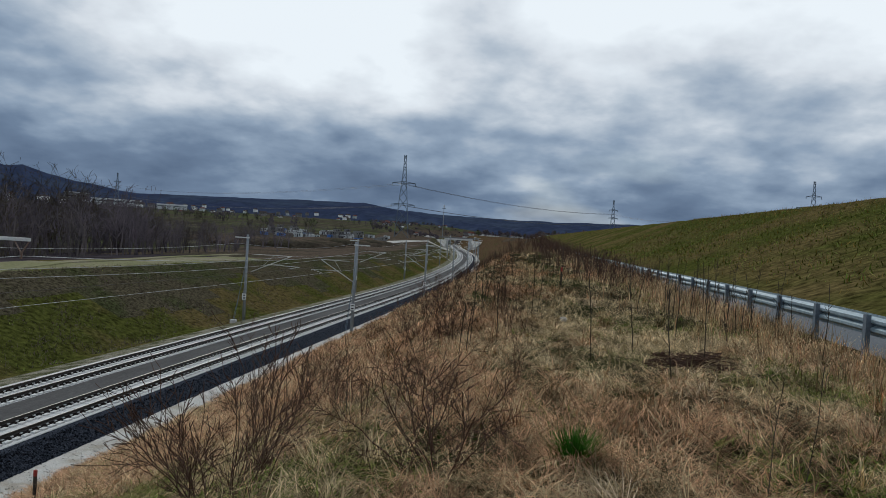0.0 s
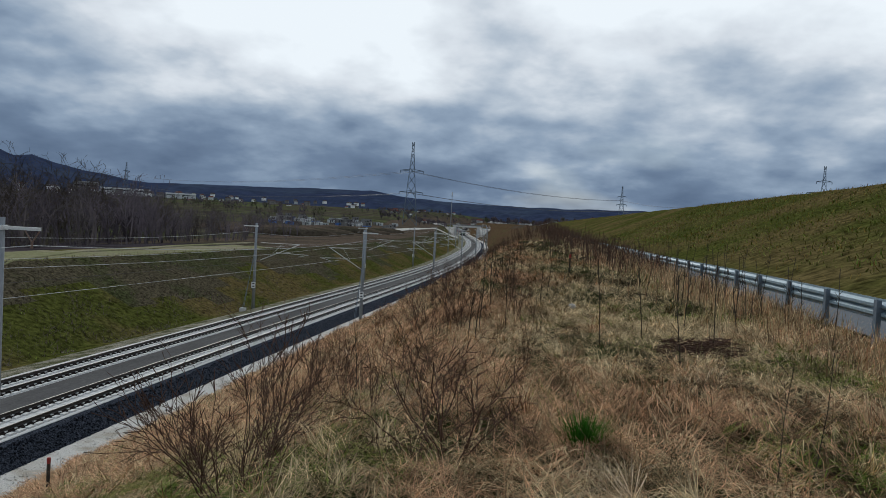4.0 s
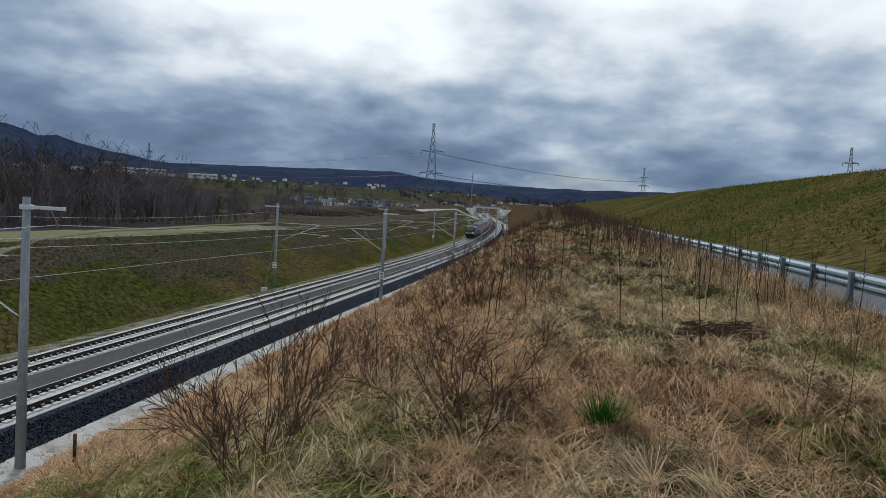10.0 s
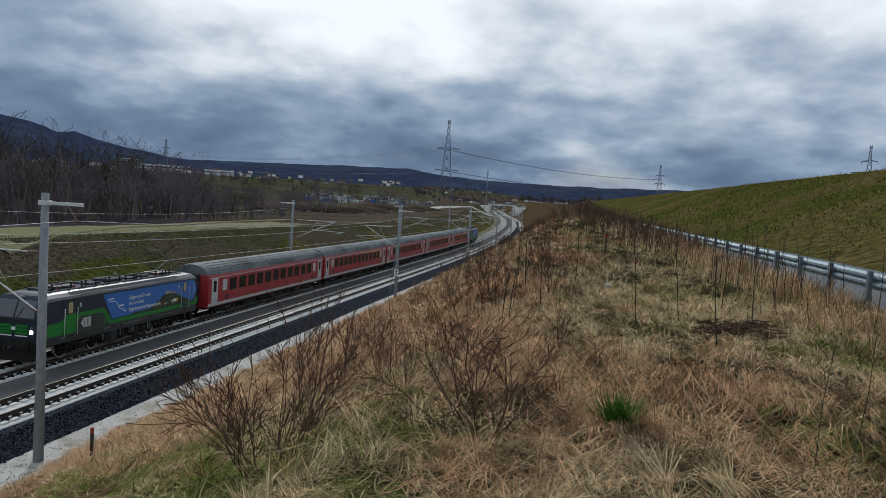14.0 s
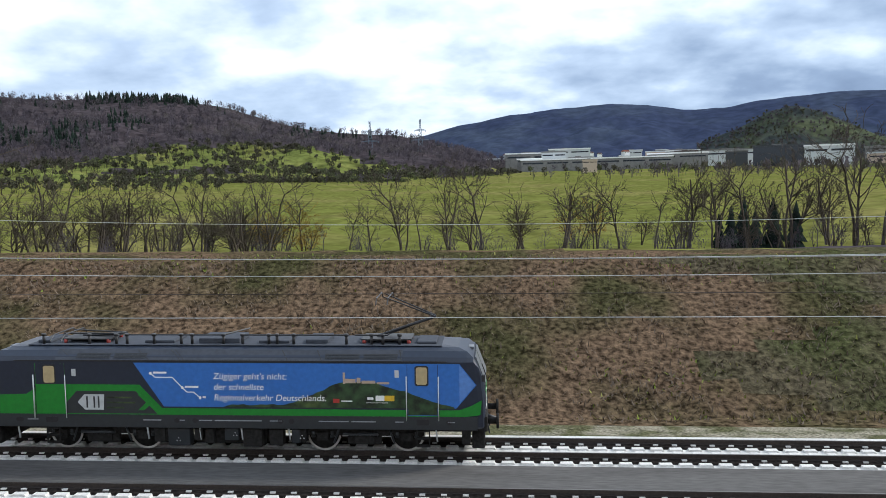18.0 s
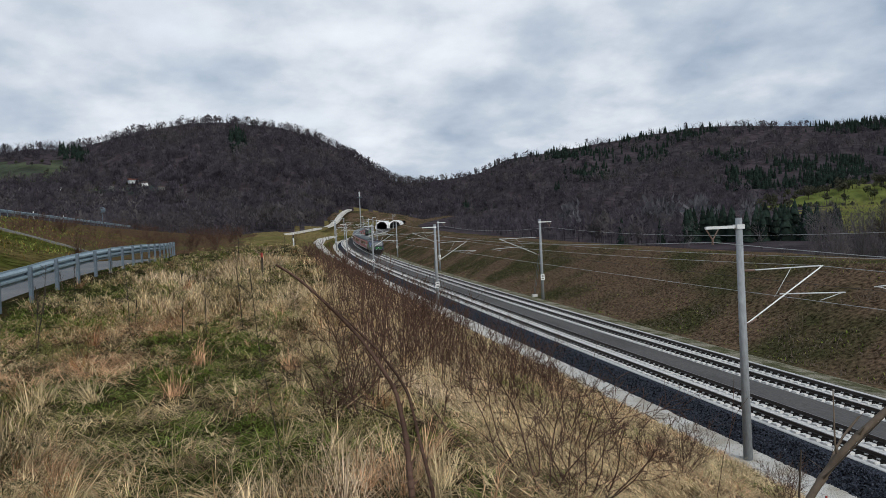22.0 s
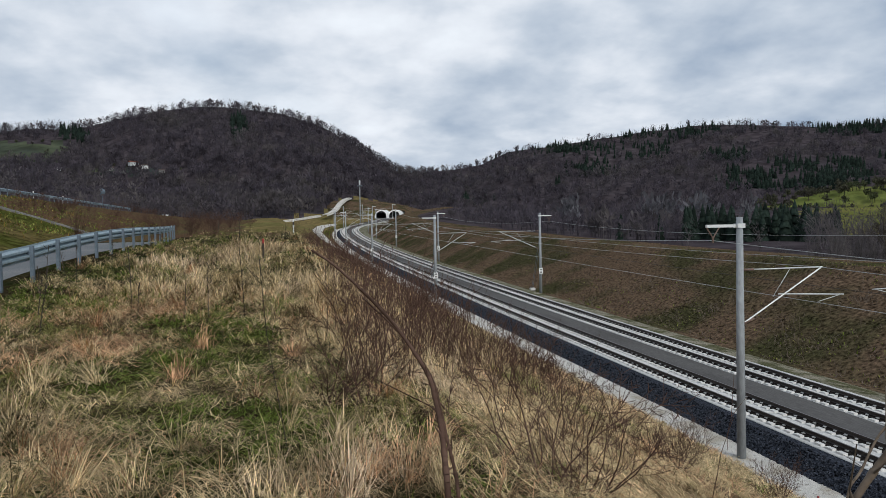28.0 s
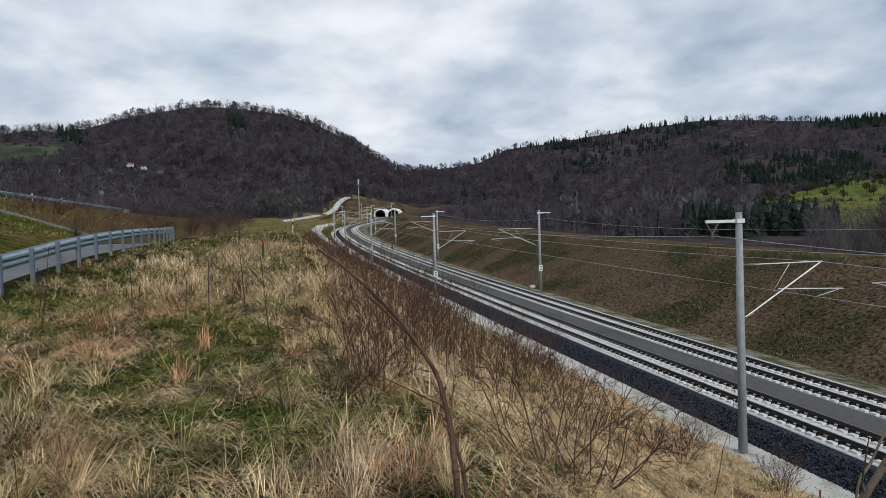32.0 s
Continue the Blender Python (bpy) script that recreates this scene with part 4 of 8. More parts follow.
def loco(lit):
    g = thing("locomotive", Matrix(), "navy electric locomotive with green stripe and blue printed side", "locomotive", "the train")
    nose = [(9.02, 1.30, 2.30), (8.95, 1.38, 2.62), (8.80, 1.43, 3.05), (8.62, 1.46, 3.48), (8.40, 1.49, 3.78), (8.10, 1.5, 3.93), (7.6, 1.5, 4.0)]
    loft("body", [(-x, w, z) for x, w, z in nose] + nose[::-1], "navy", g)
    boxed("underframe", (-8.6, 8.6, -0.9, 0.9, 0.72, 1.0), "frame", g, 0.05)
    for s in (-1, 1):
        span_x = lambda a, b: (min(s * a, s * b), max(s * a, s * b))
        boxed("buffer_beam", (*span_x(8.75, 9.1), -1.34, 1.34, 0.86, 1.36), "frame", g, 0.06)
        boxed("snow_plough", (*span_x(8.55, 9.0), -1.15, 1.15, 0.22, 0.86), "frame", g, 0.06)
        for y in (-0.9, 0.9):
            b = tubed("buffer", (s * 9.05, y, 1.12), (s * 9.42, y, 1.12), 0.1, "frame", g, n=12)
            tubed("buffer_head", (s * 9.40, y, 1.12), (s * 9.49, y, 1.12), 0.25, "frame", b, n=16)
        tubed("coupler", (s * 9.0, 0, 1.06), (s * 9.4, 0, 0.95), 0.07, "black", g)
        for y in (-0.5, 0.5):
            tubed("brake_hose", (s * 9.08, y, 1.0), (s * 9.16, y * 0.9, 0.55), 0.03, "black", g, n=6)
        boxed("screen_surround", (*span_x(8.62, 9.03), -1.22, 1.22, 2.30, 2.44), "black", g, 0.03)
        for y0, y1 in ((-1.14, -0.05), (0.05, 1.14)):
            bm = bmesh.new()
            a = [bm.verts.new((s * xx, yy, zz)) for xx, yy, zz in ((9.0, y0, 2.46), (9.0, y1, 2.46), (8.66, y1 * 0.95, 3.42), (8.66, y0 * 0.95, 3.42))]
            c = [bm.verts.new(v.co + Vector((s * 0.04, 0, 0.03))) for v in a]
            bm.faces.new(a), bm.faces.new(c[::-1])
            for i in range(4):
                bm.faces.new((a[i], a[(i + 1) % 4], c[(i + 1) % 4], c[i]))
            part("windscreen", bm, "screen", g)
        tubed("wiper", (s * 9.06, -0.15, 2.46), (s * 8.9, -0.45, 3.0), 0.018, "black", g)
        for y0, y1 in ((-0.82, -0.1), (0.1, 0.82)):
            for k in range(3):
                boxed("grille_bar", (*span_x(9.0, 9.05), y0, y1, 1.62 + 0.18 * k, 1.75 + 0.18 * k), "locogreen", g)
            boxed("bumper_stripe", (*span_x(9.0, 9.06), y0, y1, 1.50, 1.56), "white", g)
        boxed("logo", (*span_x(9.0, 9.065), -0.11, 0.11, 1.82, 2.0), "white", g, 0, "white badge")
        boxed("roof_lamp", (*span_x(8.42, 8.62), -0.22, 0.22, 3.60, 3.74), "screen", g, 0.03)
        for y in (-1.05, 1.05):
            hl = boxed("headlight", (*span_x(8.95, 9.03), y - 0.16, y + 0.16, 1.60, 2.12), "charcoal", g, 0.03)
            boxed("lamp", (*span_x(9.03, 9.045), y - 0.1, y + 0.1, 1.66, 1.86), "lamp" if s < 0 and lit else "screen", hl, 0.02)
            boxed("marker_lamp", (*span_x(9.03, 9.045), y - 0.1, y + 0.1, 1.9, 2.06), "screen", hl, 0.02)
        boxed("mirror", (*span_x(8.9, 9.02), -1.52, -1.40, 2.62, 2.86), "black", g, 0.03)
    for x in (-4.75, 4.75):
        bogie(g, x, 0.62, 3.0)
    # equipment slung between the bogies, with gaps that let the track show
    boxed("transformer", (-1.35, 1.25, -1.1, 1.1, 0.30, 0.95), "frame", g, 0.08)
    for k, (x0, x1, z0) in enumerate(((-2.75, -2.35, 0.42), (-2.25, -1.45, 0.30), (-1.3, -1.0, 0.5), (-0.9, -0.6, 0.38), (-0.2, 0.3, 0.5), (0.45, 1.15, 0.28), (1.4, 1.9, 0.34), (2.2, 2.5, 0.42))):
        b = boxed("equipment_box", (x0, x1, -1.38, -1.0, z0, 0.9), "charcoal" if k % 3 == 1 else "frame", g, 0.03)
        if k % 3 == 1:
            for dx, dz in ((0.3, 0.16), (0.42, 0.16), (0.36, 0.26)):
                boxed("label_spot", (x0 + dx, x0 + dx + 0.04, -1.384, -1.38, z0 + dz, z0 + dz + 0.04), "lightgrey", b)
    for x in (-7.75, -3.0, -1.1, 0.4, 2.1, 7.3):
        tubed("air_pipe", (x, -1.36, 0.95), (x + 0.05, -1.36, 0.52), 0.03, "lightgrey", g, n=6)
    for x in (-2.55, 2.4, 8.2):
        boxed("sand_box", (x, x + 0.3, -1.32, -0.9, 0.42, 0.95), "frame", g, 0.03)
    # roof
    boxed("roof_panel", (-7.5, 7.5, -0.9, 0.9, 3.985, 4.03), "rooflgrey", g, 0.015)
    for y in (-1, 1):
        panel("cant_rail", rect(-7.7, 7.7, 3.27, 3.33), "black", g, y * 1.5, 0.014)
        bm = bmesh.new()
        v = [bm.verts.new(p) for p in ((-6.2, y * 1.505, 3.34), (6.15, y * 1.505, 3.34), (6.15, y * 1.16, 3.86), (-6.2, y * 1.16, 3.86), (-6.2, y * 1.42, 3.3), (6.15, y * 1.42, 3.3), (6.15, y * 1.08, 3.8), (-6.2, y * 1.08, 3.8))]
        for f in ((0, 1, 2, 3), (7, 6, 5, 4), (0, 4, 5, 1), (3, 2, 6, 7), (0, 3, 7, 4), (1, 5, 6, 2)):
            bm.faces.new([v[i] for i in f])
        part("roof_side", bm, "rooflgrey", g)
    slope = lambda z: -1.505 + (z - 3.34) * 0.345 / 0.52

    def on_roof(name, x0, x1, z0, z1, material, d):
        bm = bmesh.new()
        a = [bm.verts.new((x, slope(z) - d, z + 0.3 * d)) for x, z in ((x0, z0), (x1, z0), (x1, z1), (x0, z1))]
        c = [bm.verts.new(v.co + Vector((0, 0.05, -0.03))) for v in a]
        bm.faces.new(a), bm.faces.new(c[::-1])
        for i in range(4):
            bm.faces.new((a[i], a[(i + 1) % 4], c[(i + 1) % 4], c[i]))
        return part(name, bm, material, g)

    for x0, x1 in ((-6.0, -4.77), (-4.63, -3.43), (3.26, 4.52), (4.67, 5.9)):
        gr = on_roof("roof_grille", x0, x1, 3.42, 3.68, "black", 0.012)
        for k in range(3):
            b = on_roof("grille_slat", x0 + 0.04, x1 - 0.04, 3.46 + 0.07 * k, 3.475 + 0.07 * k, "charcoal", 0.022)
            b.parent = gr
    for x in (-6.1, -3.3, -2.1, -1.95, 1.9, 3.15, 6.05):
        on_roof("roof_joint", x - 0.02, x + 0.02, 3.35, 3.85, "black", 0.008)
    for x in (-7.0, -5.3, -4.3, -3.9, -2.9, -1.9, -1.5, -0.35, 0.35, 1.3, 1.6, 2.2, 4.1, 5.0, 5.4, 6.0):
        ins = tubed("roof_insulator", (x, -0.72, 4.02), (x, -0.72, 4.36), 0.055, "black", g, n=8)
        tubed("cap", (x, -0.72, 4.34), (x, -0.72, 4.42), 0.085, "black", ins, n=8)
    bm = bmesh.new()
    for x0, x1 in ((-3.9, -0.35), (0.35, 4.1), (4.4, 5.6)):
        tube(bm, (x0, -0.72, 4.38), (x1, -0.72, 4.38), 0.03, n=6)
    tube(bm, (-0.35, -0.72, 4.38), (0.35, 0.2, 4.45), 0.03, n=6)
    part("roof_bus_bar", bm, "black", g)
    for x0, x1, h in ((-7.3, -6.8, 0.12), (-3.3, -2.2, 0.12), (-1.3, 0.2, 0.2), (0.9, 2.0, 0.12), (2.6, 3.4, 0.16), (6.6, 7.3, 0.10)):
        boxed("roof_equipment", (x0, x1, -0.6, 0.6, 4.02, 4.02 + h), "rooflgrey", g, 0.04)
    pantograph(g, -5.5, False)
    pantograph(g, 5.5, True)
    # sides
    for y in (-1.502, 1.502):
        panel("green_band", [(-8.75, 1.39), (8.3, 1.39), (8.85, 1.46), (8.9, 1.98), (8.55, 1.78), (8.1, 1.62), (-2.85, 1.62), (-3.7, 2.45), (-7.3, 2.45), (-7.75, 2.1), (-8.85, 2.05)], "locogreen", g, y, 0.004, "bright green stripe")
        panel("sill", rect(-8.7, 8.75, 0.97, 1.385), "charcoal", g, y, 0.005)
    y = -1.506
    panel("dark_field", [(-6.75, 1.42), (-3.05, 1.42), (-3.85, 2.22), (-6.0, 2.22)], "charcoal", g, y, 0.003)
    panel("blue_field", [(-3.9, 3.23), (-2.78, 1.68), (8.0, 1.68), (8.72, 2.5), (8.12, 3.23)], "locoblue", g, y, 0.003, "blue printed film")
    panel("pale_field", [(8.12, 3.19), (8.12, 1.86), (8.68, 2.5)], "skyblue", g, y - 0.004, 0.003)
    hp = [(-0.5, 1.68)]
    for k in range(40):
        t = k / 39
        hp.append((-0.4 + 8.3 * t, 1.68 + 0.04 + 0.92 * math.exp(-((t - 0.60) / 0.24) ** 2) + 0.045 * math.sin(17 * t) + 0.025 * math.sin(41 * t) + 0.018 * math.sin(97 * t)))
    hp.append((7.95, 1.68))
    panel("printed_hill", hp, "woodgreen", g, y - 0.005, 0.003, "printed dark green wooded hill")
    for a in ((3.92, 4.0, 2.52, 2.92), (4.0, 4.38, 2.55, 2.70), (4.42, 4.56, 2.55, 2.74), (4.6, 5.1, 2.54, 2.64), (5.15, 5.6, 2.52, 2.59)):
        panel("printed_castle", rect(*a), "stone", g, y - 0.01, 0.002)
    route = [(-3.25, 2.86), (-3.08, 2.72), (-2.42, 2.72), (-2.05, 2.36), (-1.88, 2.20), (-1.62, 2.20), (-1.38, 2.0)]
    for (a, b), (c, d) in zip(route[:-1], route[1:]):
        n = Vector((b - d, c - a)).normalized() * 0.018
        panel("route_line", [(a - n.x, b - n.y), (c - n.x, d - n.y), (c + n.x, d + n.y), (a + n.x, b + n.y)], "white", g, y - 0.005, 0.002)
    for a, b in (route[0], route[3], route[6]):
        panel("route_dot", [(a + 0.055 * math.cos(k), b + 0.055 * math.sin(k)) for k in [i * math.pi / 5 for i in range(10)]], "white", g, y - 0.007, 0.002)
        panel("caption_bar", rect(a + 0.1, a + 0.62 - 0.4 * (a > -1.5), b - 0.01, b + 0.06), "white", g, y - 0.007, 0.002)
    # badge of the owner as plain shapes
    panel("badge", [(-5.98, 1.82), (-5.72, 2.1), (-5.0, 2.1), (-5.04, 1.55), (-5.72, 1.55)], "lightgrey", g, y - 0.004, 0.003, "pale arrow-shaped badge")
    for x0 in (-5.66, -5.4, -5.24):
        panel("badge_bar", rect(x0, x0 + 0.06, 1.62, 2.03), "charcoal", g, y - 0.008, 0.002)
    panel("chevron", [(-3.78, 2.1), (-3.55, 2.1), (-3.2, 1.82), (-3.55, 1.54), (-3.78, 1.54), (-3.46, 1.82)], "locogreen", g, y - 0.004, 0.003)
    for k in range(3):
        panel("caption_bar", rect(-4.92, -4.0 + 0.12 * (k == 1) - 0.3 * (k == 0), 1.60 + 0.18 * k, 1.66 + 0.18 * k), "woodgreen", g, y - 0.004, 0.003)
    for x0, x1, z0, z1, m in ((5.1, 5.42, 1.93, 2.12, "white"), (5.42, 5.78, 1.93, 2.12, "yellow"), (4.8, 5.02, 1.97, 2.06, "white"), (3.55, 3.78, 1.86, 2.0, "redpaint"), (3.85, 4.25, 1.9, 1.94, "white"), (4.75, 5.55, 1.86, 1.875, "white")):
        panel("sponsor_mark", rect(x0, x1, z0, z1), m, g, y - 0.012, 0.003)
    for x0, low in ((-7.2, True), (6.55, False)):
        d = panel("cab_door", rect(x0 - 0.3, x0 + 0.8, 1.42, 3.2), "locogreen" if low else "locoblue", g, y - 0.002, 0.002)
        for dx in (-0.31, 0.79):
            panel("door_gap", rect(x0 + dx, x0 + dx + 0.015, 1.42, 3.2), "black", d, y - 0.004, 0.002)
        if low:
            panel("door_top", rect(x0 - 0.28, x0 + 0.78, 2.45, 3.2), "navy", d, y - 0.005, 0.002)
        else:
            panel("door_print", [(x0 - 0.28, 1.44), (x0 + 0.78, 1.44), (x0 + 0.78, 1.86), (x0 + 0.3, 2.02), (x0 - 0.28, 2.22)], "woodgreen", d, y - 0.005, 0.002)
        w = panel("cab_window", rect(x0 - 0.03, x0 + 0.47, 2.46, 3.16, 0.06), "black", g, y - 0.006, 0.010)
        panel("pane", rect(x0 + 0.02, x0 + 0.42, 2.51, 3.11, 0.05), "tan", w, y - 0.018, 0.003)
        for dx in (-0.33, 0.82):
            tubed("handrail", (x0 + dx, y - 0.06, 1.28), (x0 + dx, y - 0.06, 2.8), 0.018, "alu", g, n=6)
        bm = bmesh.new()
        for z in (0.36, 0.62, 0.88):
            box(bm, x0, x0 + 0.5, -1.47, -1.25, z, z + 0.04)
        for dx in (0.0, 0.46):
            box(bm, x0 + dx, x0 + dx + 0.04, -1.47, -1.42, 0.36, 1.1)
        part("steps", bm, "frame", g)
        panel("step_hole", rect(x0 + 0.02, x0 + 0.48, 1.12, 1.3, 0.03), "black", g, y - 0.005, 0.004)
        panel("lamp_glass", rect(x0 + 1.05 if low else x0 - 0.75, x0 + 1.2 if low else x0 - 0.6, 2.75, 3.0), "lightgrey", g, y - 0.006, 0.008)
    for x0, w in ((-7.75, 0.3), (-3.6, 0.7), (-2.2, 0.2), (-1.45, 0.5), (-0.85, 1.75), (1.2, 0.45), (3.0, 1.1), (4.2, 0.9), (5.8, 0.3), (7.7, 0.25)):
        panel("caption_bar", rect(x0, x0 + w, 1.20, 1.235), "concrete", g, y - 0.006, 0.002)
    for x in (-7.95, -2.3, -1.6, 1.6, 2.0, 7.75):
        panel("jack_mark", [(x + 0.11 * math.cos(k), 1.21 + 0.08 * math.sin(k)) for k in [i * math.pi / 5 for i in range(10)]], "black", g, y - 0.005, 0.003)
    # a low roof, and a side whose print begins well behind the rear cab
    whole = ("body", "sill", "cant_rail", "roof_side", "underframe", "roof_panel")
    for o in g.children_recursive:
        kind = o.name.split(".")[0]
        if o.type != "MESH":
            continue
        for v in o.data.vertices:
            v.co.z = float(np.interp(v.co.z, [0, 1.0, 1.4, 3.3, 4.03, 4.45, 5.5], [0, 1.03, 1.48, 3.40, 3.84, 4.24, 5.5]))
            if kind not in whole and v.co.y < -1.21 and v.co.z > 1.02 or kind == "steps":
                v.co.x += float(np.interp(v.co.x, [-8.9, -7.5, -3.9, -0.86, 7.0, 8.6], [0.0, 0.55, 0.55, 0.36, 0.05, 0]))
    words("Zügiger geht's nicht:", -0.50, 2.76, 0.32, "white", g, y - 0.014)
    words("der schnellste", -0.50, 2.38, 0.32, "white", g, y - 0.014)
    words("Regionalverkehr Deutschlands.", -0.50, 2.0, 0.32, "white", g, y - 0.014)
    g.scale = (0.955, 0.955, 0.955)
    return g


def coach(first):
    g = thing("coach", Matrix(), "red passenger coach with grey roof and dark windows" if first else "red coach with pale stripes, dark windows and grey roof", "railway coach", "the train")
    bm = bmesh.new()
    half = [(1.36, 0.85), (1.41, 1.0), (1.41, 3.05), (1.36, 3.25)]
    for x0, x1 in ((-13.15, 13.15),):
        rings = [[bm.verts.new((x, y, z)) for y, z in half + [(-y, z) for y, z in half[::-1]]] for x in (x0, x1)]
        n = 8
        for k in range(n):
            bm.faces.new((rings[0][k], rings[0][(k + 1) % n], rings[1][(k + 1) % n], rings[1][k]))
        bm.faces.new(rings[0][::-1]), bm.faces.new(rings[1])
    part("body", bm, "coachred", g)
    bm = bmesh.new()
    prof = [(1.37, 3.24), (1.34, 3.38), (1.2, 3.62), (0.95, 3.82), (0.6, 3.97), (0.2, 4.04), (-0.2, 4.04), (-0.6, 3.97), (-0.95, 3.82), (-1.2, 3.62), (-1.34, 3.38), (-1.37, 3.24)]
    rings = [[bm.verts.new((x, y * k, 3.24 + (z - 3.24) * k)) for y, z in prof] for x, k in ((-13.12, 0.93), (-12.6, 1.0), (12.6, 1.0), (13.12, 0.93))]
    for a, b in zip(rings[:-1], rings[1:]):
        for k in range(len(prof) - 1):
            bm.faces.new((a[k], a[k + 1], b[k + 1], b[k]))
    bm.faces.new(rings[0]), bm.faces.new(rings[-1][::-1])
    part("roof", bm, "coachroof", g)
    for y, z in ((-1.27, 3.52), (-1.12, 3.71), (-0.85, 3.88), (-0.5, 4.01)):
        tubed("roof_rib", (-12.5, y, z), (12.5, y, z), 0.018, "coachroof", g, n=6)
    for y in (-1.412, 1.412):
        panel("upper_stripe", rect(-13.1, 13.1, 2.98, 3.04), "lightgrey", g, y, 0.004)
        panel("sill", rect(-13.1, 13.1, 0.92, 1.14), "lightgrey", g, y, 0.004, "pale grey sill stripe")
        n = 11
        for k in range(n):
            x = -8.9 + 17.8 * k / (n - 1)
            w = panel("window", rect(x - 0.66, x + 0.66, 1.86, 2.82, 0.07), "black", g, y, 0.008)
            panel("pane", rect(x - 0.61, x + 0.61, 1.91, 2.77, 0.06), "glass", w, y + math.copysign(0.009, y), 0.003)
        if first:
            panel("class_stripe", rect(2.0, 9.8, 2.88, 2.96), "yellow", g, y, 0.006, "yellow first-class stripe")
        for s in (-1, 1):
            panel("lavatory_window", rect(s * 10.4 - 0.4, s * 10.4 + 0.4, 1.95, 2.8, 0.06), "lightgrey", g, y, 0.008)
            d = panel("door", rect(s * 12.1 - 0.5, s * 12.1 + 0.5, 1.0, 3.0, 0.05), "lightgrey", g, y, 0.012, "pale grey coach door")
            panel("door_window", rect(s * 12.1 - 0.24, s * 12.1 + 0.24, 1.95, 2.8, 0.08), "glass", d, y + math.copysign(0.014, y), 0.004)
            panel("destination_sign", rect(s * 9.95 - 0.25, s * 9.95 + 0.25, 1.25, 1.6), "black", g, y, 0.008)
    for s in (-1, 1):
        boxed("gangway", (min(s * 13.1, s * 13.38), max(s * 13.1, s * 13.38), -0.7, 0.7, 1.0, 3.3), "black", g, 0.05)
        bogie(g, s * 9.5, 0.46, 2.5)
    for k, (a, b) in enumerate(((-6.5, -4.0), (-3.4, -1.2), (-0.5, 2.2), (2.8, 4.4), (5.0, 6.6))):
        boxed("equipment_box", (a, b, -1.3, 1.3, 0.35 + 0.08 * (k % 2), 0.86), "frame", g, 0.05)
    boxed("underframe", (-13.0, 13.0, -1.3, 1.3, 0.72, 0.92), "frame", g)
    return g


def train():
    a, front = loco(False), loco(True)
    c1, c2 = coach(True), coach(False)
    out = [a, c1, c2]
    for k in range(3):
        out.append(copy_thing(c1 if k == 1 else c2, Matrix()))
    out.append(front)
    return out


TRAIN = train()


# ---- plants ----
def prisms(segs, pile):
    """Three-sided tapered sticks from rows (x0 y0 z0 x1 y1 z1 r0 r1)."""
    s = np.asarray(segs, float)
    a, b = s[:, 0:3], s[:, 3:6]
    d = b - a
    d /= np.maximum(np.linalg.norm(d, axis=1), 1e-9)[:, None]
    ref = np.where(np.abs(d[:, 2:3]) < 0.9, [[0.0, 0.0, 1.0]], [[1.0, 0.0, 0.0]])
    u = np.cross(d, ref)
    u /= np.linalg.norm(u, axis=1)[:, None]
    w = np.cross(d, u)
    vs = []
    for p, r in ((a, s[:, 6:7]), (b, s[:, 7:8])):
        for k in range(3):
            an = 2 * math.pi * k / 3
            vs.append(p + r * (u * math.cos(an) + w * math.sin(an)))
    v = np.stack(vs, 1).reshape(-1, 3)
    n = np.arange(len(s))[:, None] * 6
    f = np.concatenate([n + np.array([[k, (k + 1) % 3, 3 + (k + 1) % 3, 3 + k]]) for k in range(3)])
    pile.add(v, f)


def branch(g, segs, p, d, length, r, level, spec):
    """One limb that bends, thins and forks."""
    n = spec["steps"][min(level, len(spec["steps"]) - 1)]
    step = length / n
    for k in range(n):
        d = d + g.normal(0, spec["bend"], 3) + np.array([0, 0, spec["lift"][min(level, len(spec["lift"]) - 1)]])
        d = d / np.linalg.norm(d)
        q = p + d * step
        r1 = max(spec["rmin"], r * (1 - spec["taper"] / n))
        segs[min(level, 1)].append((*p, *q, r, r1))
        p, r = q, r1
        if level < spec["levels"] and k >= spec["first"][min(level, len(spec["first"]) - 1)]:
            for _ in range(g.poisson(spec["forks"][level])):
                a = g.normal(0, 1, 3)
                a -= a.dot(d) * d
                a /= np.linalg.norm(a)
                nd = d * math.cos(spec["angle"]) + a * math.sin(spec["angle"])
                branch(g, segs, p, nd, length * spec["ratio"] * g.uniform(0.6, 1.1), r * 0.62, level + 1, spec)


def plant_mesh(seed, stems, height, spec, spread, r0):
    g = np.random.default_rng(seed)
    segs = [[], []]
    for _ in range(stems):
        a = g.uniform(0, 2 * math.pi)
        t = spread * g.uniform(0.3, 1.0)
        d = np.array([math.cos(a) * math.sin(t), math.sin(a) * math.sin(t), math.cos(t)])
        branch(g, segs, np.array([math.cos(a), math.sin(a), 0]) * (spec["base"] * math.sqrt(g.random()) if "base" in spec else r0 * 1.5 * (stems > 1)) + np.array([0, 0, -0.12]), d, height * g.uniform(0.7, 1.05), r0 * g.uniform(0.7, 1.1), 0, spec)
    return segs


def plant(name, seed, stems, height, spec, spread, r0, mats, label, category, group, parts):
    segs = plant_mesh(seed, stems, height, spec, spread, r0)
    e = thing(name, pose(0, 0, -500), label, category, group)
    for s, m, pn in zip(segs, mats, parts):
        if s:
            p = Pile()
            prisms(s, p)
            ob = p.build(pn, m, e, "", "", "stuff" if "_" in pn else "")
    return e


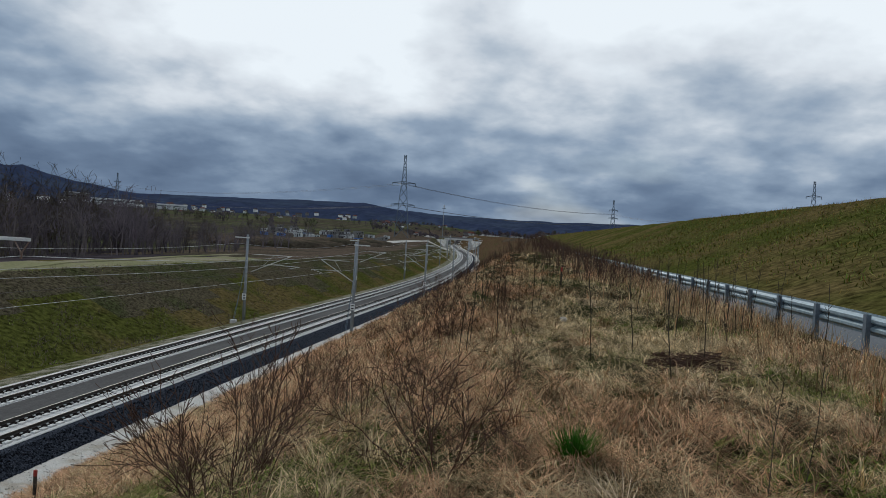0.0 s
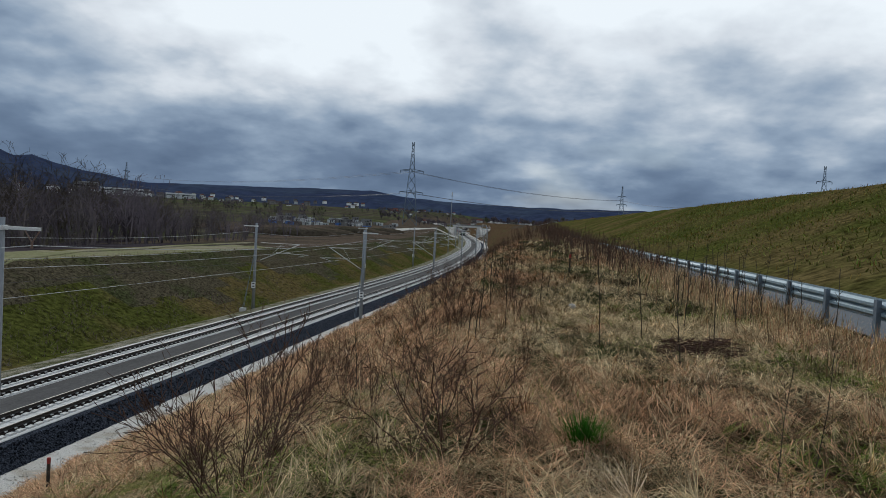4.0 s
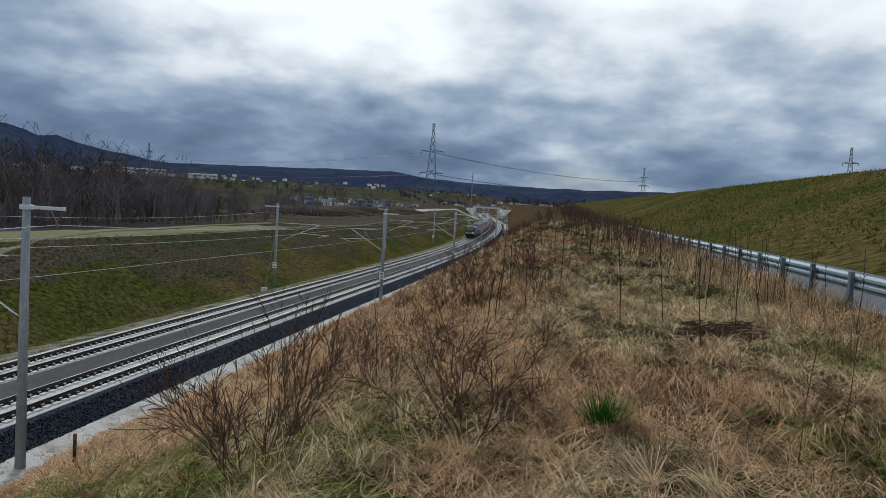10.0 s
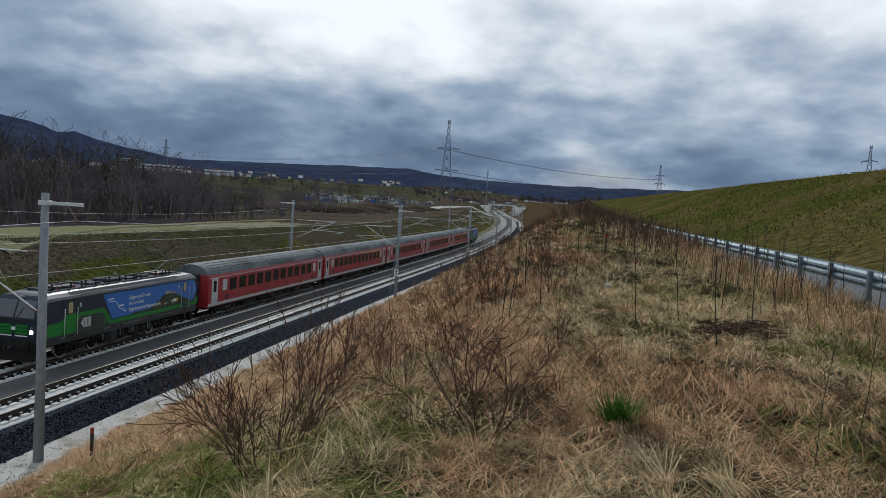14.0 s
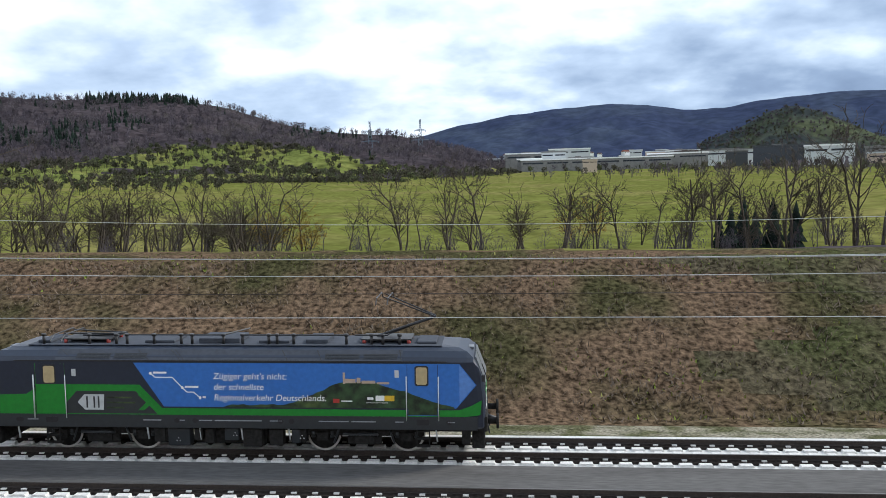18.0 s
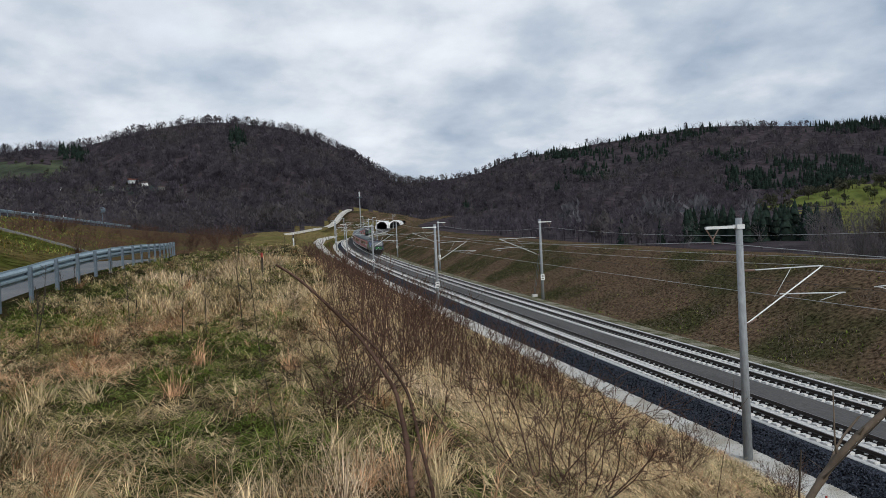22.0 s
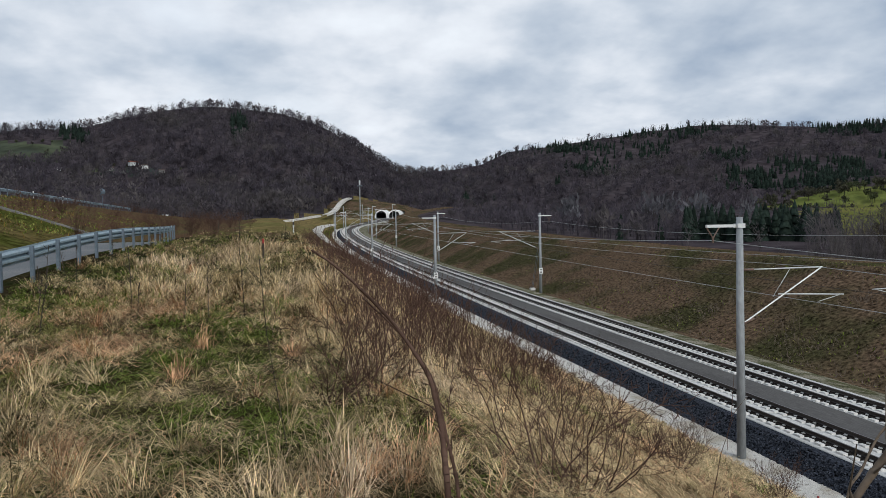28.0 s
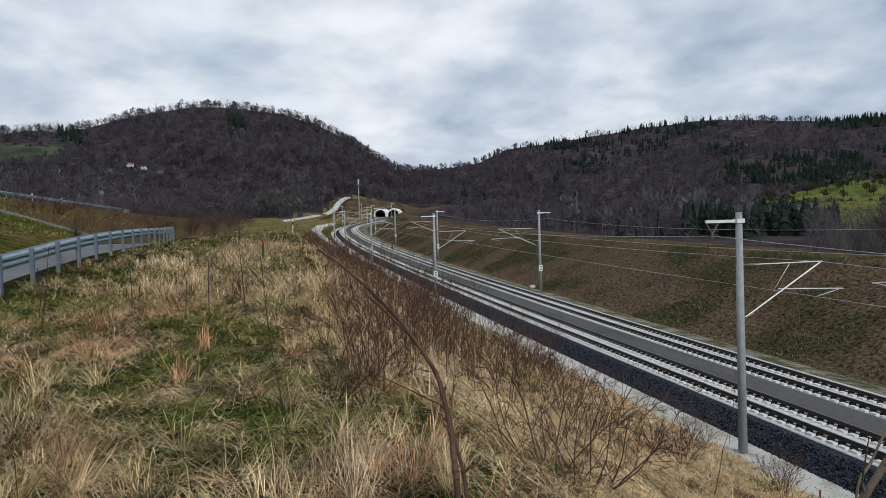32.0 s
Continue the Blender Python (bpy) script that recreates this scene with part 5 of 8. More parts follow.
BUSH = dict(steps=[6, 4, 3], bend=0.13, lift=[0.05, 0.04, 0.02], taper=0.75, rmin=0.0036, levels=2, first=[1, 0, 0], forks=[1.05, 0.95, 0], angle=0.6, ratio=0.42)
TREE = dict(steps=[7, 5, 4, 3], bend=0.10, lift=[0.05, 0.03, 0.03, 0.02], taper=0.7, rmin=0.022, levels=3, first=[2, 1, 0, 0], forks=[1.6, 1.05, 0.75, 0], angle=0.72, ratio=0.52)
LIGHT = dict(steps=[5, 4, 3], bend=0.10, lift=[0.05, 0.06, 0.03], taper=0.7, rmin=0.03, levels=2, first=[1, 0, 0], forks=[2.4, 1.3, 0], angle=0.65, ratio=0.55)


CANES = dict(BUSH, steps=[8, 4, 3], bend=0.07, lift=[0.03, 0.05, 0.02], forks=[0.42, 0.35, 0], angle=0.5, ratio=0.3, rmin=0.0034, base=0.42)
OPEN = dict(BUSH, steps=[8, 5, 3], bend=0.10, lift=[-0.005, 0.0, 0.0], forks=[0.9, 0.8, 0], angle=0.75, ratio=0.38, rmin=0.0036, base=0.12)
FINE = dict(BUSH, bend=0.10, forks=[1.6, 1.3, 0], angle=0.5, ratio=0.4, rmin=0.0030, base=0.10)


def bushes():
    kinds = []
    for k, (st, h, sp, spec, r) in enumerate(((17, 1.5, 0.8, FINE, 0.0085), (8, 1.7, 0.5, BUSH, 0.010), (14, 1.25, 0.8, BUSH, 0.011), (6, 1.9, 0.4, BUSH, 0.011), (9, 1.05, 0.6, BUSH, 0.011), (5, 1.35, 0.5, BUSH, 0.0105),
                                              (24, 1.3, 0.42, dict(BUSH, forks=[0.4, 0.5, 0]), 0.012), (19, 1.35, 0.28, CANES, 0.0085), (9, 1.5, 0.95, OPEN, 0.013), (13, 1.2, 0.5, dict(FINE, base=0.35, forks=[1.1, 0.9, 0]), 0.007))):
        kinds.append(plant("bush", 40 + k, st, h, spec, sp, r, ("twig", "twig"), "bare thorny shrub with thin brown twigs in dry grass", "bush", "bare shrubs on the slope", ("woody_base", "twig_crown")))
    g = np.random.default_rng(5)
    spots = [(5.2, 1.92, 0, 1.42), (7.8, 2.36, 7, 0.92), (7.75, 1.72, 1, 0.82), (6.2, 1.18, 3, 0.9), (5.25, 0.44, 8, 0.92), (5.45, 0.6, 5, 0.95), (12.8, 0.17, 1, 1.0), (8.25, 0.0, 3, 0.95), (7.6, 1.74, 9, 0.74), (10.5, 1.2, 9, 0.8), (14.2, 0.3, 3, 1.0), (11.2, 0.9, 5, 0.85),
             (7.2, 2.9, 9, 0.6), (6.9, 0.9, 5, 0.6), (9.8, 2.4, 7, 0.8), (15.3, 1.6, 9, 1.0), (17.0, 0.4, 1, 1.0),
             (-6.3, 0.6, 5, 1.1), (-6.9, 0.72, 7, 1.15), (-7.4, 1.15, 3, 1.1), (-8.77, 1.37, 9, 1.05), (-6.6, 0.35, 8, 0.75), (-4.86, 1.6, 8, 0.95), (-5.2, 1.9, 5, 0.8), (-5.6, 2.2, 8, 0.9), (-9.8, 2.61, 9, 1.1), (-10.6, 3.0, 9, 1.0), (-10.25, 5.33, 0, 0.95), (-10.94, 4.88, 8, 1.2),
             (-9.5, 1.8, 9, 1.1), (-12.4, 0.9, 3, 0.9), (-11.2, 2.4, 7, 1.1), (-13.1, 6.9, 1, 1.0), (-13.7, 3.7, 9, 1.2), (-12.8, 11.0, 2, 1.0), (-9.2, 3.3, 8, 1.0), (-15.5, 2.4, 9, 1.1), (-16.0, 5.0, 2, 1.1), (-19.9, 3.6, 0, 1.2), (-12.6, 8.6, 2, 1.0), (-11.6, 6.0, 9, 0.8)]
    for _ in range(58):
        x = -g.uniform(9, 70)
        y = g.uniform(2.2, 15.0) if g.random() < 0.5 else g.normal(3.4, 1.3) + 0.02 * abs(x)
        spots.append((x, y, int(g.integers(0, 10)), g.uniform(0.6, 1.15)))
    for _ in range(40):
        y = -g.uniform(11.5, 24)
        spots.append((-58.5 + 0.48 * (y + 10.6) - g.uniform(0, 45), y, int(g.integers(0, 10)), g.uniform(0.8, 1.5)))
    for _ in range(26):
        spots.append((-g.uniform(129, 178), -25.0 + g.normal(0, 0.9), int(g.integers(0, 7)), g.uniform(1.1, 2.0)))
    for _ in range(56):
        spots.append((-g.uniform(46, 125), g.uniform(-12, 5), int(g.integers(0, 10)), g.uniform(1.0, 2.2)))
    for _ in range(76):
        x = g.uniform(11, 95)
        y = g.normal(2.2, 1.4) + 0.02 * x
        spots.append((x, y, (1, 3, 5, 6, 7, 9, 9)[int(g.integers(0, 7))], g.uniform(0.5, 1.05)))
    spots = [q for q in spots if not (q[0] < -52 and 86.0 < math.degrees(math.atan2(-q[0], q[1])) < 91.9)]
    tops = [max(v.co.z for c in o.children for v in c.data.vertices) for o in kinds]
    for x, y, k, h in spots:
        s = h / tops[k]
        o = copy_thing(kinds[k], pose(x, y, float(G(x, y)), 0, 0, g.uniform(0, 360)))
        w = s * (0.9 if k == 7 else 1.1)
        o.scale = (w, w, s)
    for o in kinds:
        for c in list(o.children):
            bpy.data.objects.remove(c)
        bpy.data.objects.remove(o)


bushes()


def thicket(seed, west):
    """Dense brown canes: over the brow west of the path, or along the guard rail in the east."""
    g = np.random.default_rng(seed)
    segs = []
    for _ in range(680 if west else 950):
        if west:
            x = -math.exp(g.uniform(math.log(7.6), math.log(52)))
            y = 0.75 + 0.012 * abs(x) + abs(g.normal(0, 1.2 + 0.012 * abs(x)))
            h = g.uniform(0.5, 1.25) * (1 - 0.4 * min(1, max(0, (abs(x) - 14) / 20)))
        else:
            x = math.exp(g.uniform(math.log(26), math.log(125)))
            y = -4.85 + abs(g.normal(0, 1.0 + 0.018 * x))
            h = g.uniform(0.45, 1.1) + 0.008 * (x - 26)
        r = g.uniform(0.7, 1.2) * (0.0026 + 0.00034 * abs(x))
        a, t = g.uniform(0, 6.283), abs(g.normal(0, 0.24))
        d = np.array([math.cos(a) * math.sin(t), math.sin(a) * math.sin(t), math.cos(t)])
        p = np.array([x, y, float(G(x, y)) - 0.05])
        for k in range(5):
            d = d + g.normal(0, 0.08, 3)
            d /= np.linalg.norm(d)
            q = p + d * h / 5
            segs.append((*p, *q, r * (1 - 0.14 * k), r * (1 - 0.14 * (k + 1))))
            if k > 0:
                for _ in range(g.poisson(0.9)):
                    e = d * 0.75 + g.normal(0, 0.45, 3)
                    segs.append((*q, *(q + e * g.uniform(0.08, 0.26)), r * 0.6, r * 0.35))
            p = q
    p = Pile()
    prisms(segs, p)
    p.build("cane_thicket", "twig", None, "dense reddish-brown canes and twigs on the plateau and its brow", "undergrowth")


thicket(321, True)
thicket(322, False)


def stalk(name, pts, r0, r1, label):
    """A single arching stem with buds."""
    p = Pile()
    P = np.array(pts, float)
    t = np.linspace(0, len(P) - 1, len(P) * 5)
    Q = np.stack([np.interp(t, np.arange(len(P)), P[:, k]) for k in range(3)], 1)
    for k in range(3):
        Q[2:-2, k] = np.convolve(Q[:, k], [0.1, 0.2, 0.4, 0.2, 0.1], mode="same")[2:-2]
    g = np.random.default_rng(len(pts))
    segs = []
    for i in range(len(Q) - 1):
        a, b = r0 + (r1 - r0) * i / len(Q), r0 + (r1 - r0) * (i + 1) / len(Q)
        segs.append((*Q[i], *Q[i + 1], a, b))
        if i % 4 == 2:
            d = Q[i + 1] - Q[i]
            d /= np.linalg.norm(d)
            side = g.normal(0, 1, 3)
            side -= side.dot(d) * d
            side /= np.linalg.norm(side)
            tip = Q[i] + side * r0 * g.uniform(1.6, 3.0) + d * r0 * 2.0
            segs.append((*Q[i], *tip, a * 0.6, a * 0.22))
            segs.append((*(Q[i] - d * a * 1.2), *(Q[i] + d * a * 1.2), a * 1.12, a * 1.2))
            if g.random() < 0.3:
                end = tip + (side + 0.8 * d + g.normal(0, 0.25, 3)) * r0 * g.uniform(8, 18)
                segs.append((*tip, *end, a * 0.28, a * 0.14))
    bm = bmesh.new()
    for s in segs:
        tube(bm, s[0:3], s[3:6], s[6], s[7], n=7, caps=False)
    ob = part(name, bm, "stem" if "grey" in label else "twig", None, "", True)
    return tagged(ob, label, "plant stem", "long stems before the view")


stalk("bramble_stem", [(-0.800, 0.427, 7.500), (-0.770, 0.487, 8.600), (-0.742, 0.541, 8.931), (-0.731, 0.567, 8.979), (-0.726, 0.589, 9.011), (-0.716, 0.610, 9.037), (-0.705, 0.668, 9.085), (-0.700, 0.748, 9.143), (-0.689, 0.832, 9.196), (-0.684, 0.901, 9.255), (-0.673, 0.944, 9.271), (-0.663, 0.986, 9.292), (-0.657, 0.960, 9.297), (-0.647, 0.923, 9.308)], 0.0047, 0.0018, "long grey-brown woody stem rising over the grass")
stalk("bramble_stem", [(-0.929, 0.618, 7.500), (-0.942, 0.683, 8.493), (-0.949, 0.718, 8.893), (-0.954, 0.743, 8.910), (-0.960, 0.768, 8.944), (-0.967, 0.787, 8.961), (-0.971, 0.816, 8.984)], 0.0022, 0.0014, "thin grey-brown woody twig beside the long stem")
stalk("bramble_stem", [(-1.242, 0.258, 7.500), (-1.255, 0.239, 8.441), (-1.262, 0.228, 8.841), (-1.289, 0.230, 8.870), (-1.316, 0.232, 8.905), (-1.342, 0.233, 8.928), (-1.369, 0.233, 8.946), (-1.398, 0.228, 8.992), (-1.430, 0.206, 9.034), (-1.463, 0.175, 9.083), (-1.501, 0.127, 9.138), (-1.540, 0.072, 9.193), (-1.575, 0.031, 9.221)], 0.0060, 0.0022, "arching brown woody stem with buds over dry grass")
stalk("bramble_stem", [(-1.666, 0.398, 7.500), (-1.679, 0.359, 8.297), (-1.686, 0.338, 8.697), (-1.709, 0.336, 8.728), (-1.734, 0.325, 8.791), (-1.758, 0.318, 8.843), (-1.783, 0.308, 8.910), (-1.810, 0.287, 8.952), (-1.841, 0.247, 9.009), (-1.874, 0.198, 9.061), (-1.903, 0.161, 9.097)], 0.0050, 0.0020, "second brown stem arching beside the first")


def weeds():
    """Dead upright stalks on the plateau."""
    g = np.random.default_rng(12)
    spots = [(8.8, -1.7, 1.1), (5.1, -1.6, 0.8), (11.1, -1.6, 1.0), (19.2, -4.6, 1.2), (5.1, -1.8, 0.9), (6.7, 1.4, 0.8), (-5.3, 0.0, 1.3)]
    for _ in range(60):
        spots.append((g.uniform(9, 40), g.uniform(-4.6, 1.0), g.uniform(0.6, 1.3)))
    for _ in range(90):
        spots.append((g.uniform(12, 62), -4.9 + abs(g.normal(0, 0.9)), g.uniform(0.7, 1.35)))
    for _ in range(26):
        spots.append((-g.uniform(7, 30), g.uniform(-4.6, 0.5), g.uniform(0.5, 1.0)))
    for x, y, h in spots:
        z = float(G(x, y))
        bm = bmesh.new()
        q = 0.5 if math.hypot(x, y) < 7 else 1.0
        tube(bm, (0, 0, -0.1), (0.03 * h, 0.02, h * 0.6), 0.007 * q, 0.0055 * q, n=5)
        tube(bm, (0.03 * h, 0.02, h * 0.6), (0.02, 0.05, h), 0.0055 * q, 0.003 * q, n=5)
        tube(bm, (0.022, 0.045, h * 0.9), (0.02, 0.05, h * 1.01), 0.007 * q, 0.004 * q, n=5)
        for k in range(5):
            a, zz = g.uniform(0, 6.3), h * g.uniform(0.4, 0.95)
            e = 0.09 * g.uniform(0.4, 1.2)
            tube(bm, (0.03 * h, 0.02, zz), (0.03 * h + e * math.cos(a), 0.02 + e * math.sin(a), zz + 1.2 * e), 0.004 * q, 0.003 * q, n=4)
        o = part("weed_stalk", bm, "bark")
        o.matrix_basis = pose(x, y, z, g.uniform(-6, 6), g.uniform(-6, 6), g.uniform(0, 360))
        tagged(o, "thin dark dead weed stalk standing in grass", "weed", "dead weed stalks")


weeds()


def grass():
    g = np.random.default_rng(3)

    def blades(x, y, h, lean, az, w, curl):
        n = len(x)
        z = G(x, y) - 0.03
        d = np.stack([np.cos(az), np.sin(az)], 1)
        side = np.stack([-np.sin(az), np.cos(az), 0 * az], 1) * (w / 2)[:, None]
        base = np.stack([x, y, z], 1)
        m = base + np.stack([d[:, 0] * h * 0.5 * np.sin(lean), d[:, 1] * h * 0.5 * np.sin(lean), h * 0.55 * np.cos(lean)], 1)
        l2 = np.minimum(lean + curl, 2.1)
        t = m + np.stack([d[:, 0] * h * 0.5 * np.sin(l2), d[:, 1] * h * 0.5 * np.sin(l2), h * 0.5 * np.cos(l2)], 1)
        v = np.stack([base - side, base + side, m - side * 0.8, m + side * 0.8, t - side * 0.2, t + side * 0.2], 1).reshape(-1, 3)
        k = np.arange(n)[:, None] * 6
        return v, np.concatenate([k + np.array([[0, 1, 3, 2]]), k + np.array([[2, 3, 5, 4]])])

    nz = lambda x, y, f, o: np.array([noise.noise(Vector((a * f, b * f, o))) for a, b in zip(x, y)])
    piles = {k: Pile() for k in ("blade", "russet", "green", "pale")}

    # patches (x, y, radius, kind, height): 0 straw, 1 russet, 2 green, 3 tall pale straw
    patches = [(-7.5, 1.4, 1.0, 3, 0.7), (-10.5, 1.8, 1.5, 3, 0.7), (8.0, 4.5, 1.5, 2, 0.8), (9.0, 6.0, 2.0, 2, 0.7), (11.0, 8.0, 2.5, 2, 0.6), (-20.4, -2.0, 2.0, 3, 0.9), (-4.6, 0.45, 0.45, 3, 1.0), (-4.5, -0.1, 0.35, 3, 0.9), (-15, 0.9, 1.8, 3, 0.7), (-14.4, -1.6, 1.5, 3, 0.6), (-24, -0.9, 2.0, 3, 0.7), (-6.3, -1.95, 0.5, 3, 0.8),
               (-7.5, -1.5, 0.5, 2, 1), (-6.7, -1.4, 0.45, 2, 1), (-6.3, -0.6, 0.4, 2, 1.0), (-5.7, -0.27, 0.35, 2, 1.0), (-5.3, -0.7, 0.45, 2, 0.9), (-5.2, 0.9, 0.4, 2, 1.1), (-4.4, 0.95, 0.3, 2, 0.9),
               (-15.2, -3.2, 2.0, 2, 0.45), (-10.6, -1.2, 1.2, 2, 0.6), (-9.4, -1.9, 0.7, 1, 0.9), (-9.0, -2.6, 0.6, 1, 0.9),
               (5.1, 0.93, 0.5, 2, 0.9), (6.6, 3.4, 0.9, 2, 0.9), (5.0, 2.1, 0.7, 2, 1), (4.0, 1.0, 0.4, 2, 0.9), (5.6, 2.7, 0.7, 2, 1), (5.7, 1.5, 0.5, 2, 0.9), (4.7, 1.5, 0.5, 2, 0.8), (6.76, -0.37, 0.35, 2, 0.9), (7.4, 2.5, 0.7, 2, 0.8), (7.2, 1.2, 0.5, 2, 0.8),
               (12.5, -0.5, 0.6, 2, 0.5), (9.0, -0.8, 0.7, 2, 0.4), (4.4, 0.35, 0.45, 1, 1.0), (5.4, 0.25, 0.4, 1, 0.8), (5.0, -0.05, 0.25, 1, 0.9), (9.5, 1.6, 1.6, 1, 0.9), (12.0, 1.8, 2.0, 1, 0.8), (8.0, -1.2, 0.4, 1, 0.9)]

    def shares(x, y):
        """How much of the grass is green, russet, tall and pale at each place."""
        a, b = nz(x, y, 0.45, 1.0), nz(x, y, 0.22, 4.0)
        brow = np.exp(-((y - 1.3) / 1.6) ** 2)
        on_slope = y > 2.4
        west = x < 0
        greenp = np.clip(0.16 + 0.8 * a + 0.46 * west * np.clip(0.9 - y, 0, 1) - 0.2 * brow - 0.12 * on_slope - 0.16 * (x > 0) + 0.08 * west + 0.2 * (x > 0) * np.clip(-0.8 - y, 0, 1), 0.02, 0.74)
        rus = np.clip(0.25 + 0.35 * (x > 8) * np.clip((y + 0.8) / 1.5, 0, 1) + 0.9 * b - 0.2 * west * (y < 0.5), 0.04, 0.85)
        tall = np.clip(0.85 + 0.6 * b, 0.4, 1.4) * (1 - 0.18 * west) * (1 - 0.22 * west * np.clip(0.9 - y, 0, 1))
        pale = np.zeros(len(x))
        for px, py, pr, kind, ph in patches:
            w = np.exp(-((x - px) ** 2 + (y - py) ** 2) / (pr * pr))
            if kind == 2:
                greenp = np.maximum(greenp, 0.95 * ph * w)
            elif kind == 1:
                greenp, rus = greenp * (1 - 0.9 * ph * w), np.maximum(rus, ph * w)
            else:
                greenp, rus, pale = greenp * (1 - 0.9 * w), rus * (1 - 0.8 * w), np.maximum(pale, ph * w)
        return greenp, rus, tall, pale

    def lay(x, y, r, az0, lean0, dome, pick):
        """Blades at (x, y); pick is the random number of the clump that each belongs to."""
        lat = y - E(x)
        ok = ((y > -4.95) & (lat < -2.6)) & (np.hypot(x, y) > 0.5)
        x, y, r, az, lean, dome, pick = (q[ok] for q in (x, y, r, az0, lean0, dome, pick))
        n = len(x)
        greenp, rus, tall, pale = shares(x, y)
        u, q = (0.6 * pick + 0.4 * g.random(n)), (0.5 * ((pick * 7.3) % 1.0) + 0.5 * g.random(n))
        kind = np.where(u < greenp, 2, np.where(q < rus, 1, 0))
        h = g.uniform(0.14, 0.46, n) * tall * np.where(kind == 2, 0.5, 1.0) * (1 + 0.9 * pale)
        lean = np.clip(lean + g.normal(0, 0.2, n) - 0.8 * pale, 0.03, 1.52)
        w = (0.0020 + 0.00042 * r) * g.uniform(0.6, 1.4, n) * np.where(kind == 2, 1.25, 1.0)
        curl = np.where(pale > 0.4, g.uniform(0.05, 0.5, n), g.uniform(0.1, 0.8, n))
        kind = np.where((pale > 0.5) & (kind < 2) & (g.random(n) < 0.6), 3, kind)
        for k, nm in enumerate(("blade", "russet", "green", "pale")):
            s = kind == k
            if s.any():
                v, f = blades(x[s], y[s], h[s], lean[s], az[s], w[s], curl[s])
                v[:, 2] += np.repeat(dome[s], 6)
                piles[nm].add(v, f)

    # thin cover of lying blades
    for lo, hi, n in ((-126, -50, 34000), (44, 112, 34000)):
        az = np.radians(g.uniform(lo, hi, n))
        r = np.exp(g.uniform(math.log(3.6), math.log(80), n))
        on = (r > 13) | (g.random(n) < 0.45)
        az, r = az[on], r[on]
        n = len(r)
        lay(-np.sin(az) * r, np.cos(az) * r, r, g.uniform(0, 6.283, n), np.abs(g.normal(1.48, 0.08, n)), g.uniform(0.0, 0.06, n), g.random(n))
    n = 26000
    az, r = g.uniform(0, 6.283, n), 0.5 + 13.0 * np.sqrt(g.random(n))
    ok = (r < 4) | (np.abs(np.sin(az)) < 0.75)
    az, r = az[ok], r[ok]
    n = len(r)
    lay(-np.sin(az) * r, np.cos(az) * r, np.maximum(r, 5.0), g.uniform(0, 6.283, n), np.abs(g.normal(1.4, 0.12, n)), g.uniform(0.0, 0.08, n), g.random(n))
    # big mounds of drooping grass
    for lo, hi, n in ((-122, -56, 700), (50, 110, 700)):
        az = np.radians(g.uniform(lo, hi, n))
        r = np.exp(g.uniform(math.log(11.0), math.log(45), n))
        cx, cy = -np.sin(az) * r, np.cos(az) * r
        m = 120
        size = g.uniform(0.13, 0.36, n)
        ang = g.uniform(0, 6.283, (n, m))
        rad = np.sqrt(g.random((n, m))) * size[:, None]
        dome = g.uniform(0.10, 0.34, n)[:, None] * (1 - (rad / size[:, None]) ** 2)
        lay((cx[:, None] + rad * np.cos(ang)).ravel(), (cy[:, None] + rad * np.sin(ang)).ravel(), np.repeat(r, m), (ang + g.normal(0, 0.5, (n, m))).ravel(), (1.05 + 0.4 * g.random((n, m))).ravel(), dome.ravel(), np.repeat(g.random(n), m))
    # tussocks: blades that fall over to one side from a low dome
    for lo, hi, n in ((-126, -50, 6200), (44, 112, 6200)):
        az = np.radians(g.uniform(lo, hi, n))
        r = np.exp(g.uniform(math.log(3.7), math.log(60), n))
        on = (r > 13) | (g.random(n) < 0.3)
        az, r = az[on], r[on]
        n = len(r)
        cx, cy = -np.sin(az) * r, np.cos(az) * r
        m = 30
        fall = 1.6 + 3.2 * nz(cx, cy, 0.35, 17.0) + g.normal(0, 0.8, n) + math.pi * (g.random(n) < 0.4)
        size = g.uniform(0.07, 0.20, n) * (1 + 0.012 * r)
        ang = g.uniform(0, 6.283, (n, m))
        rad = np.abs(g.normal(0, 1, (n, m))) * size[:, None] + 0.01
        dome = g.uniform(0.02, 0.20, n)[:, None] * np.exp(-(rad / (1.5 * size[:, None])) ** 2)
        out = np.where(g.random((n, m)) < 0.25, ang, fall[:, None] + g.normal(0, 0.45, (n, m)))
        lean = np.where(g.random((n, m)) < 0.03, 0.3, g.uniform(0.95, 1.5, n)[:, None] + 0 * rad)
        lay((cx[:, None] + rad * np.cos(ang)).ravel(), (cy[:, None] + rad * np.sin(ang)).ravel(), np.repeat(r, m), out.ravel(), lean.ravel(), dome.ravel(), np.repeat(g.random(n), m))
    # combed mounds near the path: blades that hang down over the sides of a low dome, with dark gaps between them
    for lo, hi in ((-120, -60), (52, 110), (0, 0)):
        around = lo == hi                # the ground at the camera's feet
        gx, gy = np.meshgrid(np.arange(-6.0, 6.0, 0.42) if around else np.arange(3.2, 15.5, 0.37), np.arange(-5.0, 5.4, 0.37))
        cx = (gx + g.uniform(-0.17, 0.17, gx.shape)).ravel() * (1 if lo <= 0 else -1)
        cy = (gy + g.uniform(-0.17, 0.17, gy.shape)).ravel()
        bear = np.degrees(np.arctan2(-cx, cy))
        seen = (np.abs(cx) > 3.0) & (((bear > -120) & (bear < -60)) | ((bear > 52) & (bear < 110)))
